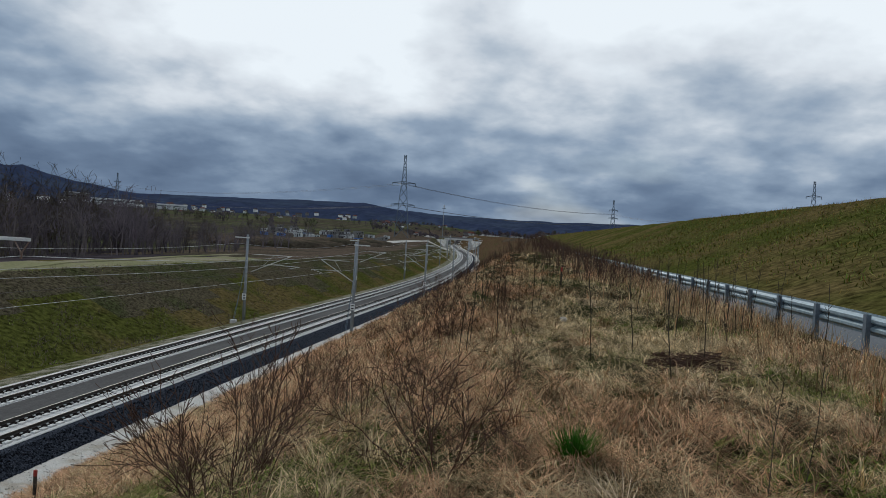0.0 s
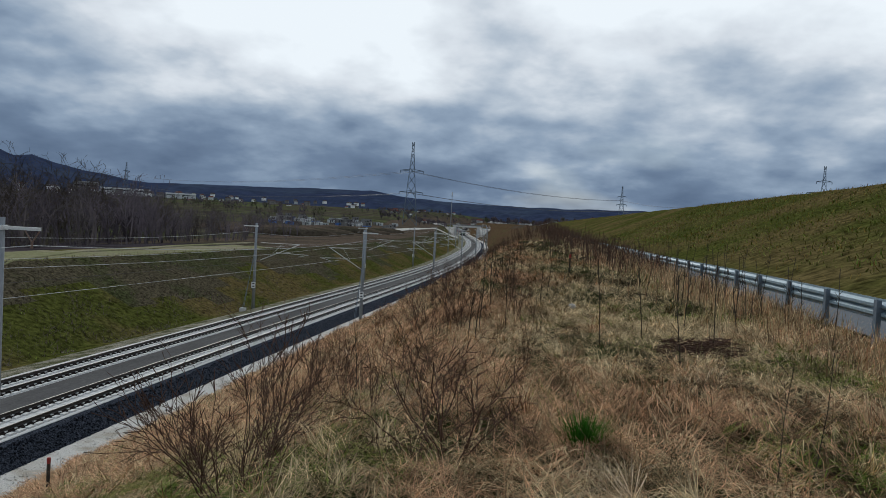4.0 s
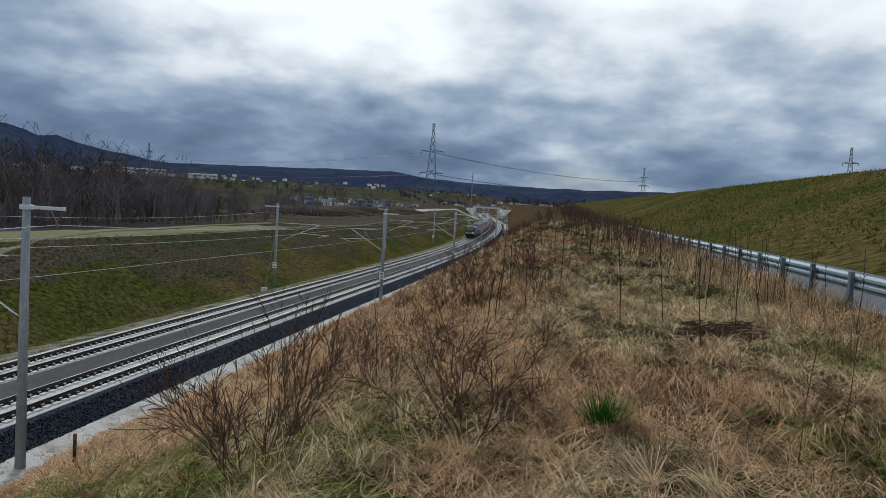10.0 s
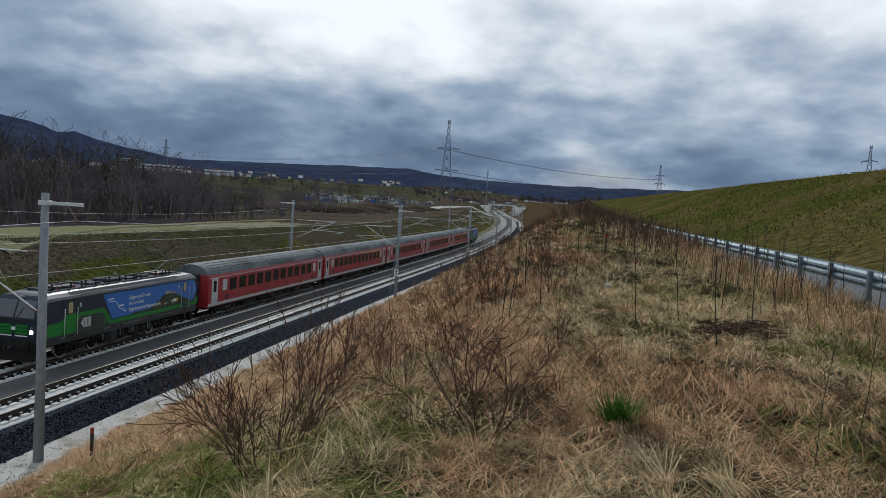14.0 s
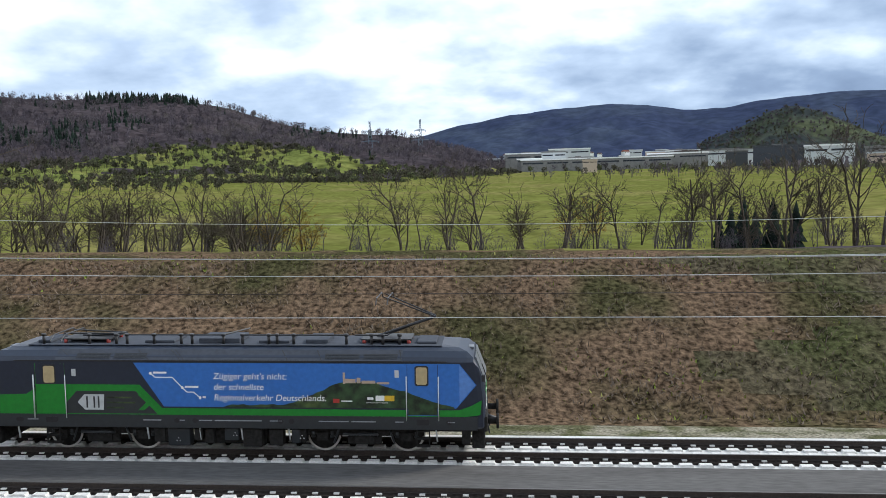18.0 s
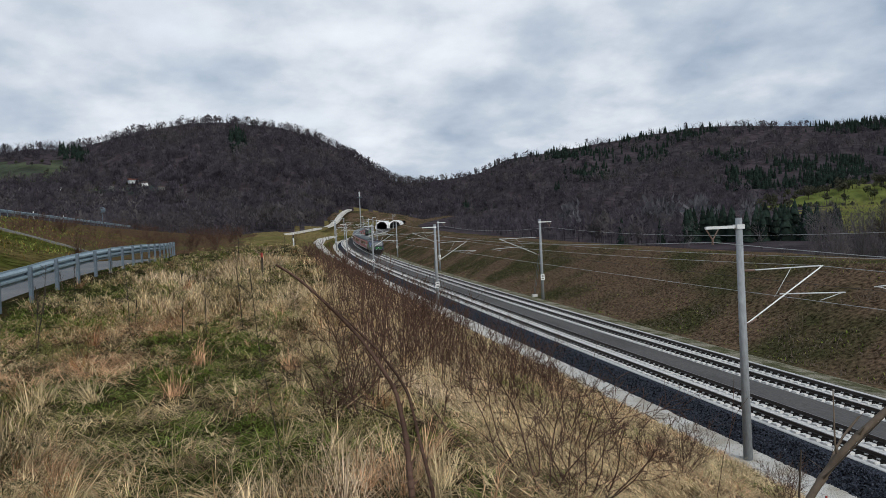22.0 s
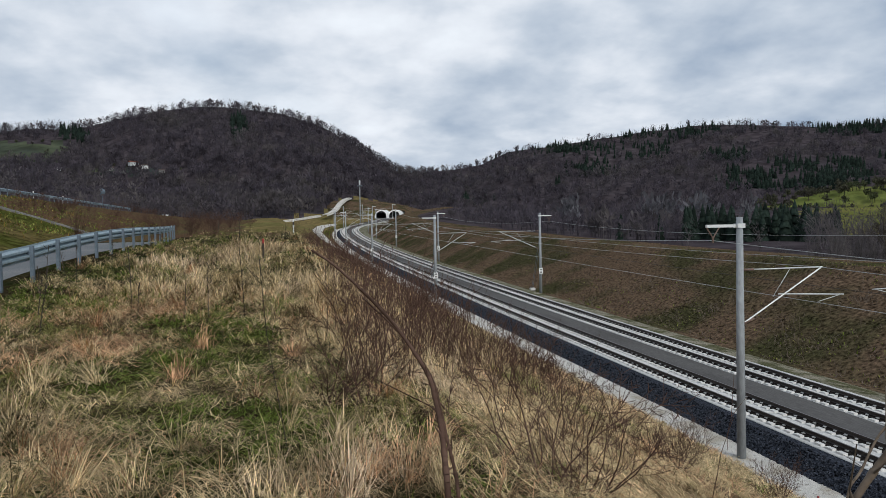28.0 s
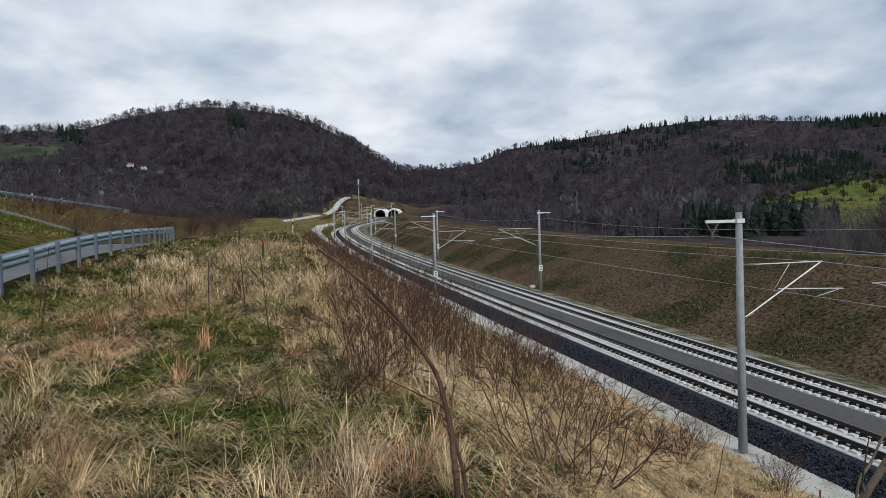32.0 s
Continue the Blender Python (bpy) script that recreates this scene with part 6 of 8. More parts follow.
        on = (~seen & (np.hypot(cx, cy) > 0.6) if around else seen & (bear > lo) & (bear < hi) & (np.hypot(cx, cy) < 15)) & (cy > -4.8) & (cy - E(cx) < -15.2) & (g.random(len(cx)) < 0.9)
        cx, cy = cx[on], cy[on]
        n, m = len(cx), 70 if around else 120
        r = np.hypot(cx, cy)
        greenp, rus, tall, pale = shares(cx, cy)
        fresh = np.clip(greenp * 1.3, 0, 1)
        R = g.uniform(0.2, 0.4, n) * (1 - 0.2 * fresh)
        H = g.uniform(0.07, 0.27, n) * (1 - 0.6 * fresh) * tall
        fall = 1.6 + 3.4 * nz(cx, cy, 0.45, 23.0) + g.normal(0, 0.5, n)
        phi = np.where(g.random((n, m)) < 0.45, g.uniform(0, 6.283, (n, m)), fall[:, None] + g.normal(0, 0.65, (n, m)))
        start = np.sqrt(g.random((n, m))) * R[:, None]
        root = g.uniform(0, 6.283, (n, m))
        phi = np.where(g.random((n, m)) < 0.4, root + g.normal(0, 0.7, (n, m)), phi)
        length = g.uniform(0.09, 0.36, (n, m)) * (1 - 0.45 * fresh[:, None])
        lift = g.uniform(-0.015, 0.035, (n, m)) + 0.05 * (g.random((n, m)) < 0.08)
        wob = g.normal(0, 0.85, (n, m))
        wide = (0.0024 + 0.00042 * r[:, None]) * g.uniform(0.6, 1.4, (n, m))
        rows = []
        for t, thick in ((0.0, 0.9), (0.35, 1.0), (0.7, 0.8), (1.0, 0.25)):
            a = phi + wob * t
            px, py = cx[:, None] + np.cos(root) * start + np.cos(a) * length * t, cy[:, None] + np.sin(root) * start + np.sin(a) * length * t
            d2 = ((px - cx[:, None]) ** 2 + (py - cy[:, None]) ** 2) / (R[:, None] * R[:, None])
            pz = G(px, py) + H[:, None] * np.exp(-1.1 * d2) + lift * (0.3 + math.sin(math.pi * min(1, t + 0.15))) + 0.012 * (1 - t)
            sx, sy = -np.sin(a) * wide * thick / 2, np.cos(a) * wide * thick / 2
            rows += [np.stack([px - sx, py - sy, pz], -1), np.stack([px + sx, py + sy, pz], -1)]
        V = np.stack(rows, 2).reshape(-1, 8, 3)
        pick = 0.65 * np.repeat(g.random(n), m) + 0.35 * g.random(n * m)
        rus_m, pale_m, gre_m = (np.repeat(q, m) for q in (rus, pale, greenp))
        kind = np.where(pick < gre_m, 2, np.where((pick * 7.3) % 1.0 < rus_m, 1, np.where((pale_m > 0.4) & (g.random(n * m) < 0.6), 3, 0)))
        for k, nm in enumerate(("blade", "russet", "green", "pale")):
            v = V[kind == k]
            q = np.arange(len(v))[:, None] * 8
            if len(v):
                piles[nm].add(v.reshape(-1, 3), np.concatenate([q + np.array([[c, c + 1, c + 3, c + 2]]) for c in (0, 2, 4)]))
    # tussocks of long blades that droop over from a raised heart
    for lo, hi, n in ((-120, -62, 60), (54, 108, 80)):
        az = np.radians(g.uniform(lo, hi, n))
        r = np.exp(g.uniform(math.log(3.8), math.log(20), n))
        cx, cy = -np.sin(az) * r, np.cos(az) * r
        on = (cy > -4.7) & (cy - E(cx) < -15.0)
        cx, cy, r = cx[on], cy[on], r[on]
        n, m = len(cx), 70
        fall = 1.6 + 4.0 * nz(cx, cy, 0.5, 41.0) + g.normal(0, 0.6, n)
        rad = np.abs(g.normal(0, 0.07, (n, m)))
        ang = g.uniform(0, 6.283, (n, m))
        out = np.where(g.random((n, m)) < 0.4, ang, fall[:, None] + g.normal(0, 0.5, (n, m))).ravel()
        rr = np.repeat(r, m)
        v, f = blades((cx[:, None] + rad * np.cos(ang)).ravel(), (cy[:, None] + rad * np.sin(ang)).ravel(), g.uniform(0.22, 0.6, n * m), np.clip(g.normal(0.95, 0.25, n * m), 0.2, 1.5), out, (0.0019 + 0.00036 * rr) * g.uniform(0.7, 1.3, n * m), g.uniform(0.5, 1.25, n * m))
        v[:, 2] += np.repeat(np.repeat(g.uniform(0.03, 0.16, n), m), 6)
        who = np.repeat(np.where(g.random(n) < 0.55, 0, np.where(g.random(n) < 0.7, 1, 2)), m)
        for k, nm in enumerate(("blade", "russet", "pale")):
            sel = np.nonzero(who == k)[0]
            if len(sel):
                pick = (sel[:, None] * 6 + np.arange(6)).ravel()
                q = np.arange(len(sel))[:, None] * 6
                piles[nm].add(v[pick], np.concatenate([q + np.array([[0, 1, 3, 2]]), q + np.array([[2, 3, 5, 4]])]))
    # the russet skirt of the fresh tuft
    n = 420
    ang, rad = g.uniform(0, 6.283, n), g.uniform(0.02, 0.17, n)
    v, f = blades(5.42 + rad * np.cos(ang), -0.44 + rad * np.sin(ang), g.uniform(0.25, 0.5, n), g.uniform(0.9, 1.35, n), ang + g.normal(0, 0.3, n), np.full(n, 0.0045), g.uniform(0.5, 1.2, n))
    v[:, 2] += 0.13
    piles["russet"].add(v, f)
    # tall dead growth that hides the foot of the guard rail
    n = 15000
    x = np.exp(g.uniform(math.log(9), math.log(78), n))
    y = np.minimum(-4.92 + np.abs(g.normal(0, 0.8, n)), -1.5)
    on = nz(x, y, 0.8, 31.0) > -0.15
    x, y = x[on], y[on]
    n = len(x)
    h = g.uniform(0.2, 0.7, n) * np.clip(0.5 + 0.02 * x, 0.6, 1.1)
    for nm, s in (("russet", g.random(n) < 0.4),):
        for key, sel in ((nm, s), ("blade", ~s)):
            m = int(sel.sum())
            piles[key].add(*blades(x[sel], y[sel], h[sel], np.abs(g.normal(0.2, 0.25, m)), g.uniform(0, 6.283, m), 0.003 + 0.0005 * x[sel], g.uniform(0.05, 0.6, m)))
    piles["blade"].build("dry_grass", "blade", None, "pale straw-coloured dead grass matted on the ground", "grass")
    piles["russet"].build("russet_grass", "russet", None, "russet brown dead grass and stalks", "grass")
    piles["green"].build("green_grass", "green", None, "short green grass patches between dead grass", "grass")
    piles["pale"].build("reed_grass", "pale", None, "tall pale dead grass standing in clumps", "grass")
    # the fresh green tuft
    p = Pile()
    n = 480
    ang, rad = g.uniform(0, 6.283, n), np.abs(g.normal(0, 0.075, n))
    v, f = blades(5.45 + rad * np.cos(ang), -0.44 + rad * np.sin(ang), g.uniform(0.15, 0.28, n), np.clip(np.abs(g.normal(0.4, 0.25, n)), 0, 1.2), ang, np.full(n, 0.006), g.uniform(0.1, 0.7, n))
    v[:, 2] += 0.10
    p.add(v, f)
    p.build("grass_tuft", "tuft", None, "fresh green grass tuft among dead grass", "grass tuft", "")


grass()


def cutting_cover():
    """Low dead growth on the far cutting slope and on the green bank behind the road."""
    g = np.random.default_rng(21)
    p, q = Pile(), Pile()

    def put(pile, x, y, h, w):
        n = len(x)
        z = G(x, y) - 0.05
        a = g.uniform(0, 6.283, n)
        le = np.abs(g.normal(0.95, 0.35, n))
        d = np.stack([np.cos(a) * np.sin(le), np.sin(a) * np.sin(le), np.cos(le)], 1) * h[:, None]
        s = np.stack([-np.sin(a), np.cos(a), 0 * a], 1) * w[:, None]
        b = np.stack([x, y, z], 1)
        v = np.stack([b - s, b + s, b + d + 0.3 * s, b + d - 0.3 * s], 1).reshape(-1, 3)
        pile.add(v, np.arange(n)[:, None] * 4 + np.array([[0, 1, 2, 3]]))

    n = 75000
    x = np.sign(g.uniform(-1, 1, n)) * np.abs(g.normal(0, 75, n))
    lat = g.uniform(11.8, 25.5, n)
    on = np.array([noise.noise(Vector((a * 0.3, b * 0.45, 8.0))) + 0.5 * noise.noise(Vector((a * 1.1, b * 1.3, 3.0))) for a, b in zip(x, lat)]) + g.normal(0, 0.15, n) > -0.12
    x, lat = x[on], lat[on]
    n = len(x)
    put(p, x, E(x) + lat, g.uniform(0.1, 0.4, n), g.uniform(0.015, 0.05, n))
    w = Pile()
    n = 14000
    x = np.sign(g.uniform(-1, 1, n)) * np.abs(g.normal(0, 75, n))
    lat = np.where(g.random(n) < 0.5, g.normal(24.5, 1.6, n), g.normal(14.5, 2.0, n))
    put(w, x, E(x) + np.clip(lat, 12.4, 29), g.uniform(0.1, 0.28, n), g.uniform(0.02, 0.06, n))
    w.build("slope_grass", "green", None, "thin green grass on the cutting slope", "grass")
    w = Pile()
    n = 9000
    x = np.sign(g.uniform(-1, 1, n)) * np.abs(g.normal(0, 70, n))
    put(w, x, E(x) + g.uniform(12.5, 25, n), g.uniform(0.15, 0.6, n), g.uniform(0.008, 0.022, n))
    w.build("slope_stalks", "stem", None, "brown dead stalks on the cutting slope", "undergrowth")
    n = 26000
    x = np.where(g.random(n) < 0.7, g.uniform(8, 120, n), -g.uniform(12, 90, n))
    put(q, x, g.uniform(-24.5, -11.3, n), g.uniform(0.1, 0.3, n), g.uniform(0.015, 0.05, n))
    w = Pile()
    n = 9000
    x = np.where(g.random(n) < 0.7, g.uniform(8, 120, n), -g.uniform(12, 90, n))
    y = np.where(g.random(n) < 0.4, -24.6 + np.abs(g.normal(0, 1.2, n)), g.uniform(-24.5, -10.5, n))
    put(w, x, y, g.uniform(0.12, 0.42, n), g.uniform(0.012, 0.035, n))
    w.build("bank_straw", "osier", None, "pale dead grass on the road embankment and its crest", "grass")
    p.build("slope_growth", "stem", None, "low dead brown growth on the cutting slope", "undergrowth")
    q.build("bank_grass", "green", None, "short green grass on the road embankment", "grass")


cutting_cover()


# ---- trees ----
def trees():
    kinds = []
    for k, (st, h, sp) in enumerate(((1, 9, 0.12), (2, 9, 0.25), (3, 8, 0.3), (1, 8, 0.2), (4, 8.5, 0.3))):
        kinds.append(plant("tree", 70 + k, st, h, TREE, sp, 0.19, ("bark", "bark"), "bare winter tree with dark branches on the meadow edge", "tree", "bare trees beyond the cutting", ("trunk", "crown")))
    g = np.random.default_rng(8)
    row = [(33, 9), (30, 10), (27.5, 11), (26, 12.5), (23.5, 8), (21, 8), (18.5, 6), (16.5, 8), (14, 7.5), (10.5, 6), (9, 6.5), (7, 8.5), (5.5, 7), (3.5, 8), (1.3, 12.5), (-2, 7.5), (-4.5, 8.5), (-7, 8), (-8.5, 8.5),
           (-11, 7), (-13, 11.5), (-15, 12.5), (-17, 11), (-19.5, 10.5), (-22, 11.5), (-23.5, 11), (-25, 10), (-27, 11.5), (-29, 10), (-30.5, 11), (-32, 11.5), (-33.5, 11), (-35, 12), (-37, 12), (-38.5, 11), (-40, 12), (-41.5, 13),
           (-43, 14), (-45, 15), (-46.5, 14), (-48, 16), (-49.5, 15), (36, 9), (39, 9.5), (42, 10), (45, 10), (47, 9.5), (49, 10)]
    for a, h in row:
        r = g.uniform(86, 100) / max(0.55, math.cos(radians(a))) * 0.95
        x, y = -math.sin(radians(a)) * r, math.cos(radians(a)) * r
        s = min(h * 1.25, 12.5) / 11.5 * g.uniform(0.92, 1.08)
        o = copy_thing(kinds[int(g.integers(0, 5))], pose(x, y, float(G(x, y)) - 0.1, 0, 0, g.uniform(0, 360)))
        o.scale = (s, s, s)
    for _ in range(150):
        a, r = -g.uniform(45, 79), g.uniform(118, 270)
        x, y = -math.sin(radians(a)) * r, math.cos(radians(a)) * r
        if y - float(E(x)) < 55:
            continue
        s = (g.uniform(10, 16) * (1.15 if a > -60 else 0.6) if g.random() < 0.62 else g.uniform(4, 7)) / 11.5
        o = copy_thing(kinds[int(g.integers(0, 5))], pose(x, y, float(G(x, y)) - 0.1, 0, 0, g.uniform(0, 360)))
        o.scale = (s * 1.15, s * 1.15, s)
    for _ in range(26):
        a = g.uniform(15, 35)
        r = g.uniform(80, 108) / max(0.55, math.cos(radians(a))) * 0.95
        x, y = -math.sin(radians(a)) * r, math.cos(radians(a)) * r
        s = g.uniform(5, 9) / 11.5
        o = copy_thing(kinds[(1, 2, 4)[int(g.integers(0, 3))]], pose(x, y, float(G(x, y)) - 0.1, 0, 0, g.uniform(0, 360)))
        o.scale = (s * 1.35, s * 1.35, s)
    for _ in range(46):
        a = g.uniform(-50, 52)
        if -10 < a < 12 and g.random() < 0.5:
            continue
        r = g.uniform(80, 112) / max(0.55, math.cos(radians(a))) * 0.95
        x, y = -math.sin(radians(a)) * r, math.cos(radians(a)) * r
        s = g.uniform(3.5, 7.5) / 11.5
        o = copy_thing(kinds[(1, 2, 4)[int(g.integers(0, 3))]], pose(x, y, float(G(x, y)) - 0.1, 0, 0, g.uniform(0, 360)))
        o.scale = (s * 1.3, s * 1.3, s)
    osier = plant("tree", 95, 6, 6.0, TREE, 0.5, 0.10, ("bark", "osier"), "small willow with yellow bare twigs on the meadow edge", "tree", "yellow willows", ("trunk", "crown"))
    for a, r, h in ((15.4, 95, 6.5), (16.6, 98, 5.5), (-5.7, 97, 6.0), (13.7, 93, 4.5)):
        x, y = -math.sin(radians(a)) * r, math.cos(radians(a)) * r
        s = h / 7.5
        o = copy_thing(osier, pose(x, y, float(G(x, y)) - 0.1, 0, 0, g.uniform(0, 360)))
        o.scale = (s * 1.25, s * 1.25, s)
    kinds.append(osier)
    for o in kinds:
        for c in list(o.children):
            bpy.data.objects.remove(c)
        bpy.data.objects.remove(o)


trees()


def hill_spot(H, i, j):
    n, m, _ = H.shape
    a, b = int(i), int(j)
    fa, fb = i - a, j - b
    return (H[a, b] * (1 - fa) * (1 - fb) + H[a + 1, b] * fa * (1 - fb) + H[a, b + 1] * (1 - fa) * fb + H[a + 1, b + 1] * fa * fb)


def at_bearing(a, r):
    return -math.sin(radians(a)) * r, math.cos(radians(a)) * r


def meadow_line(az):
    return np.interp(az, [-3, 5, 9, 13, 17, 22, 25, 28, 31, 36, 41, 45.5, 46.5, 48, 52, 57, 57.5], [0.2, 0.5, 1.3, 2.2, 2.6, 2.8, 2.1, 1.6, 1.3, 2.2, 3.6, 3.7, 2.7, 2.5, 2.0, 1.1, -9])


def woods():
    g = np.random.default_rng(31)
    # crown templates: sprays of thin slivers
    temps = []
    for k in range(5):
        segs = plant_mesh(200 + k, 3 if k % 2 else 1, 7.0, dict(LIGHT, rmin=0.07), 0.25, 0.22)
        s = np.array(segs[0] + segs[1])
        if len(s) > 38:
            s = s[np.random.default_rng(k).permutation(len(s))[:38]]
        a, b = s[:, 0:3], s[:, 3:6]
        d = b - a
        u = np.cross(d, g.normal(0, 1, (len(s), 3)))
        u /= np.linalg.norm(u, axis=1)[:, None] + 1e-9
        w = np.maximum(s[:, 6:7], 0.10) * 1.6
        v = np.stack([a - u * w, a + u * w, b + u * w * 0.7, b - u * w * 0.7], 1).reshape(-1, 3)
        temps.append((v, np.arange(len(s))[:, None] * 4 + np.array([[0, 1, 2, 3]])))

    sprays = []
    for k in range(6):
        segs = plant_mesh(260 + k, (1, 3, 2, 4, 1, 2)[k], 7.0, dict(LIGHT, rmin=0.03, forks=[2.6, 1.7, 0]), (0.15, 0.35, 0.25, 0.4, 0.2, 0.3)[k], 0.2)
        s = np.array(segs[0] + segs[1])
        if len(s) > 210:
            keep = np.random.default_rng(k).permutation(len(segs[1]))[:max(0, 210 - len(segs[0]))] + len(segs[0])
            s = np.concatenate([s[:len(segs[0])], s[keep]])
        a, b = s[:, 0:3], s[:, 3:6]
        u = np.cross(b - a, g.normal(0, 1, (len(s), 3)))
        u /= np.linalg.norm(u, axis=1)[:, None] + 1e-9
        w0, w1 = np.maximum(s[:, 6:7], 0.035), np.maximum(s[:, 7:8], 0.03)
        v = np.stack([a - u * w0, a + u * w0, b + u * w1, b - u * w1], 1).reshape(-1, 3)
        sprays.append((v / max(1.0, v[:, 2].max()), np.arange(len(s))[:, None] * 4 + np.array([[0, 1, 2, 3]])))

    full = []
    for k in range(4):
        q = np.random.default_rng(400 + k)
        n = 60
        d = q.normal(0, 1, (n, 3))
        d /= np.linalg.norm(d, axis=1)[:, None]
        c = d * q.uniform(0.5, 1.0, (n, 1)) * np.array([3.0, 3.0, 2.6]) + np.array([0, 0, 6.0])
        u, w = q.normal(0, 0.5, (n, 3)), q.normal(0, 0.5, (n, 3))
        v = np.stack([c - u, c + w, c + u, c - w], 1)
        trunk = np.array([[[-0.3, 0, -0.5], [0.3, 0, -0.5], [0.15, 0, 5], [-0.15, 0, 5]], [[0, -0.3, -0.5], [0, 0.3, -0.5], [0, 0.15, 5], [0, -0.15, 5]]])
        v = np.concatenate([v, trunk]).reshape(-1, 3)
        full.append((v / 9.5, np.arange(n + 2)[:, None] * 4 + np.array([[0, 1, 2, 3]])))

    airy = []
    for k in range(6):
        q = np.random.default_rng(500 + k)
        n = 34
        d = q.normal(0, 1, (n, 3))
        d /= np.linalg.norm(d, axis=1)[:, None]
        c = d * q.uniform(0.35, 1.0, (n, 1)) * np.array([2.6, 2.6, 3.4]) + np.array([0, 0, 6.0])
        u = q.normal(0, 0.34, (n, 3)) + np.array([0, 0, 0.7]) + 0.3 * d
        w = q.normal(0, 0.32, (n, 3))
        v = np.stack([c - u, c + w, c + u, c - w], 1)
        trunk = np.array([[[-0.25, 0, -0.5], [0.25, 0, -0.5], [0.12, 0, 5], [-0.12, 0, 5]], [[0, -0.25, -0.5], [0, 0.25, -0.5], [0, 0.12, 5], [0, -0.12, 5]]])
        airy.append((np.concatenate([v, trunk]).reshape(-1, 3) / 9.5, np.arange(n + 2)[:, None] * 4 + np.array([[0, 1, 2, 3]])))

    def cone():
        vs, fs = [], []
        n = 7
        for k in range(5):
            z0, z1, r = k * 0.19 + 0.03, k * 0.19 + 0.36, 0.29 * (1 - k * 0.185)
            o = len(vs)
            for i in range(n):
                t = 2 * math.pi * (i + 0.5 * (k % 2)) / n
                q = r * (1.0 if i % 2 else 0.72)
                vs.append((q * math.cos(t), q * math.sin(t), z0 - 0.03 * (i % 2)))
            vs.append((0, 0, min(1.0, z1)))
            for i in range(n):
                fs.append((o + i, o + (i + 1) % n, o + n, o + n))
        return np.array(vs), np.array(fs)

    cv, cf = cone()
    cf3 = cf[:, :3]
    bare, fir, orchard, grey = Pile(), Pile(), Pile(), Pile()

    def put(pile, p, h, temp=None):
        v, f = temps[int(g.integers(0, 5))] if temp is None else temp
        a = g.uniform(0, 6.283)
        c, s = math.cos(a), math.sin(a)
        k = h / (9.5 if temp is None else 1.0)
        kx = k * g.uniform(0.85, 1.25) if temp is None else k
        R = np.array([[c * kx, -s * kx, 0], [s * kx, c * kx, 0], [0, 0, k]])
        pile.add(v @ R.T + p, f)

    def cover(H, n, dense):
        N, Mm, _ = H.shape
        for _ in range(n):
            i, j = g.uniform(0, N - 1.01), (Mm - 4) * g.uniform(0.03, 1.0)
            p = hill_spot(H, i, j)
            az = math.degrees(math.atan2(-p[0], p[1]))
            el = math.degrees(math.atan2(p[2] - CAM_Z, math.hypot(p[0], p[1])))
            q = noise.noise(Vector((p[0] * 0.006, p[1] * 0.006, 2.0))) + 0.5 * noise.noise(Vector((p[0] * 0.02, p[1] * 0.02, 6.0)))
            in_meadow = dense and el < meadow_line(az)
            if in_meadow:
                if el > -0.3 and g.random() < (0.95 if el > meadow_line(az) - 0.6 else 0.6):
                    put(orchard, p, g.uniform(4.5, 9.5), full[int(g.integers(0, 4))])
                continue
            if not dense and el < fill_line(az):
                continue
            if not dense and pasture(az, el) > -0.08:
                if g.random() < 0.12:
                    put(orchard, p, g.uniform(3, 6), full[int(g.integers(0, 4))])
                continue
            crest = j > 0.88 * (Mm - 4)
            patch = dense and any(math.hypot((az - pa) / ra, (el - pe) / re) + 0.35 * q < 1 for pa, pe, ra, re in ((67.6, 3.9, 1.6, 0.55), (54.2, 2.9, 4.2, 0.95), (62.4, 6.1, 3.5, 0.5), (51.0, 5.9, 2.6, 0.6), (58.5, 4.5, 1.5, 0.4), (69.5, 5.4, 2.0, 0.35)))
            if patch:
                for _ in range(3):
                    put(fir, p + np.array([g.normal(0, 5), g.normal(0, 5), -1.5]), g.uniform(6.5, 11.5), (cv, cf3))
                continue
            if dense and (q > (0.42 if az > 36 else 0.5) or (crest and g.random() < (0.28 if 57 < az < 75 or 20 < az < 28 or 39 < az < 50 else 0.05))):
                put(fir, p - np.array([0, 0, 0.8]), g.uniform(6.5, 10.5), (cv, cf3))
            elif not dense and (math.hypot((az - 92.5) * 1.0, (el - 7.0) * 0.8) < 0.6 or math.hypot((az - 103) * 0.55, el - 6.15) < 0.55):
                put(fir, p - np.array([0, 0, 0.5]), g.uniform(8, 13), (cv, cf3))
            else:
                put(bare, p - np.array([0, 0, 0.8]), g.uniform(7.5, 12.5), airy[int(g.integers(0, 6))])

    cover(HMID, 9500, True)
    cover(HLEFT, 7000, False)
    for _ in range(150):
        az, j = g.uniform(20.5, 27.5), g.uniform(0.93, 1.0)
        p = hill_spot(HMID, (az + 7) / 0.17, j * (HMID.shape[1] - 4))
        put(fir, p - np.array([0, 0, 1.0]), g.uniform(9, 14), (cv, cf3))
    for _ in range(60):
        az, j = g.uniform(27.5, 33), g.uniform(0.45, 0.6)
        p = hill_spot(HMID, (az + 7) / 0.17, j * (HMID.shape[1] - 4))
        put(fir, p - np.array([0, 0, 1.0]), g.uniform(8, 14), (cv, cf3))
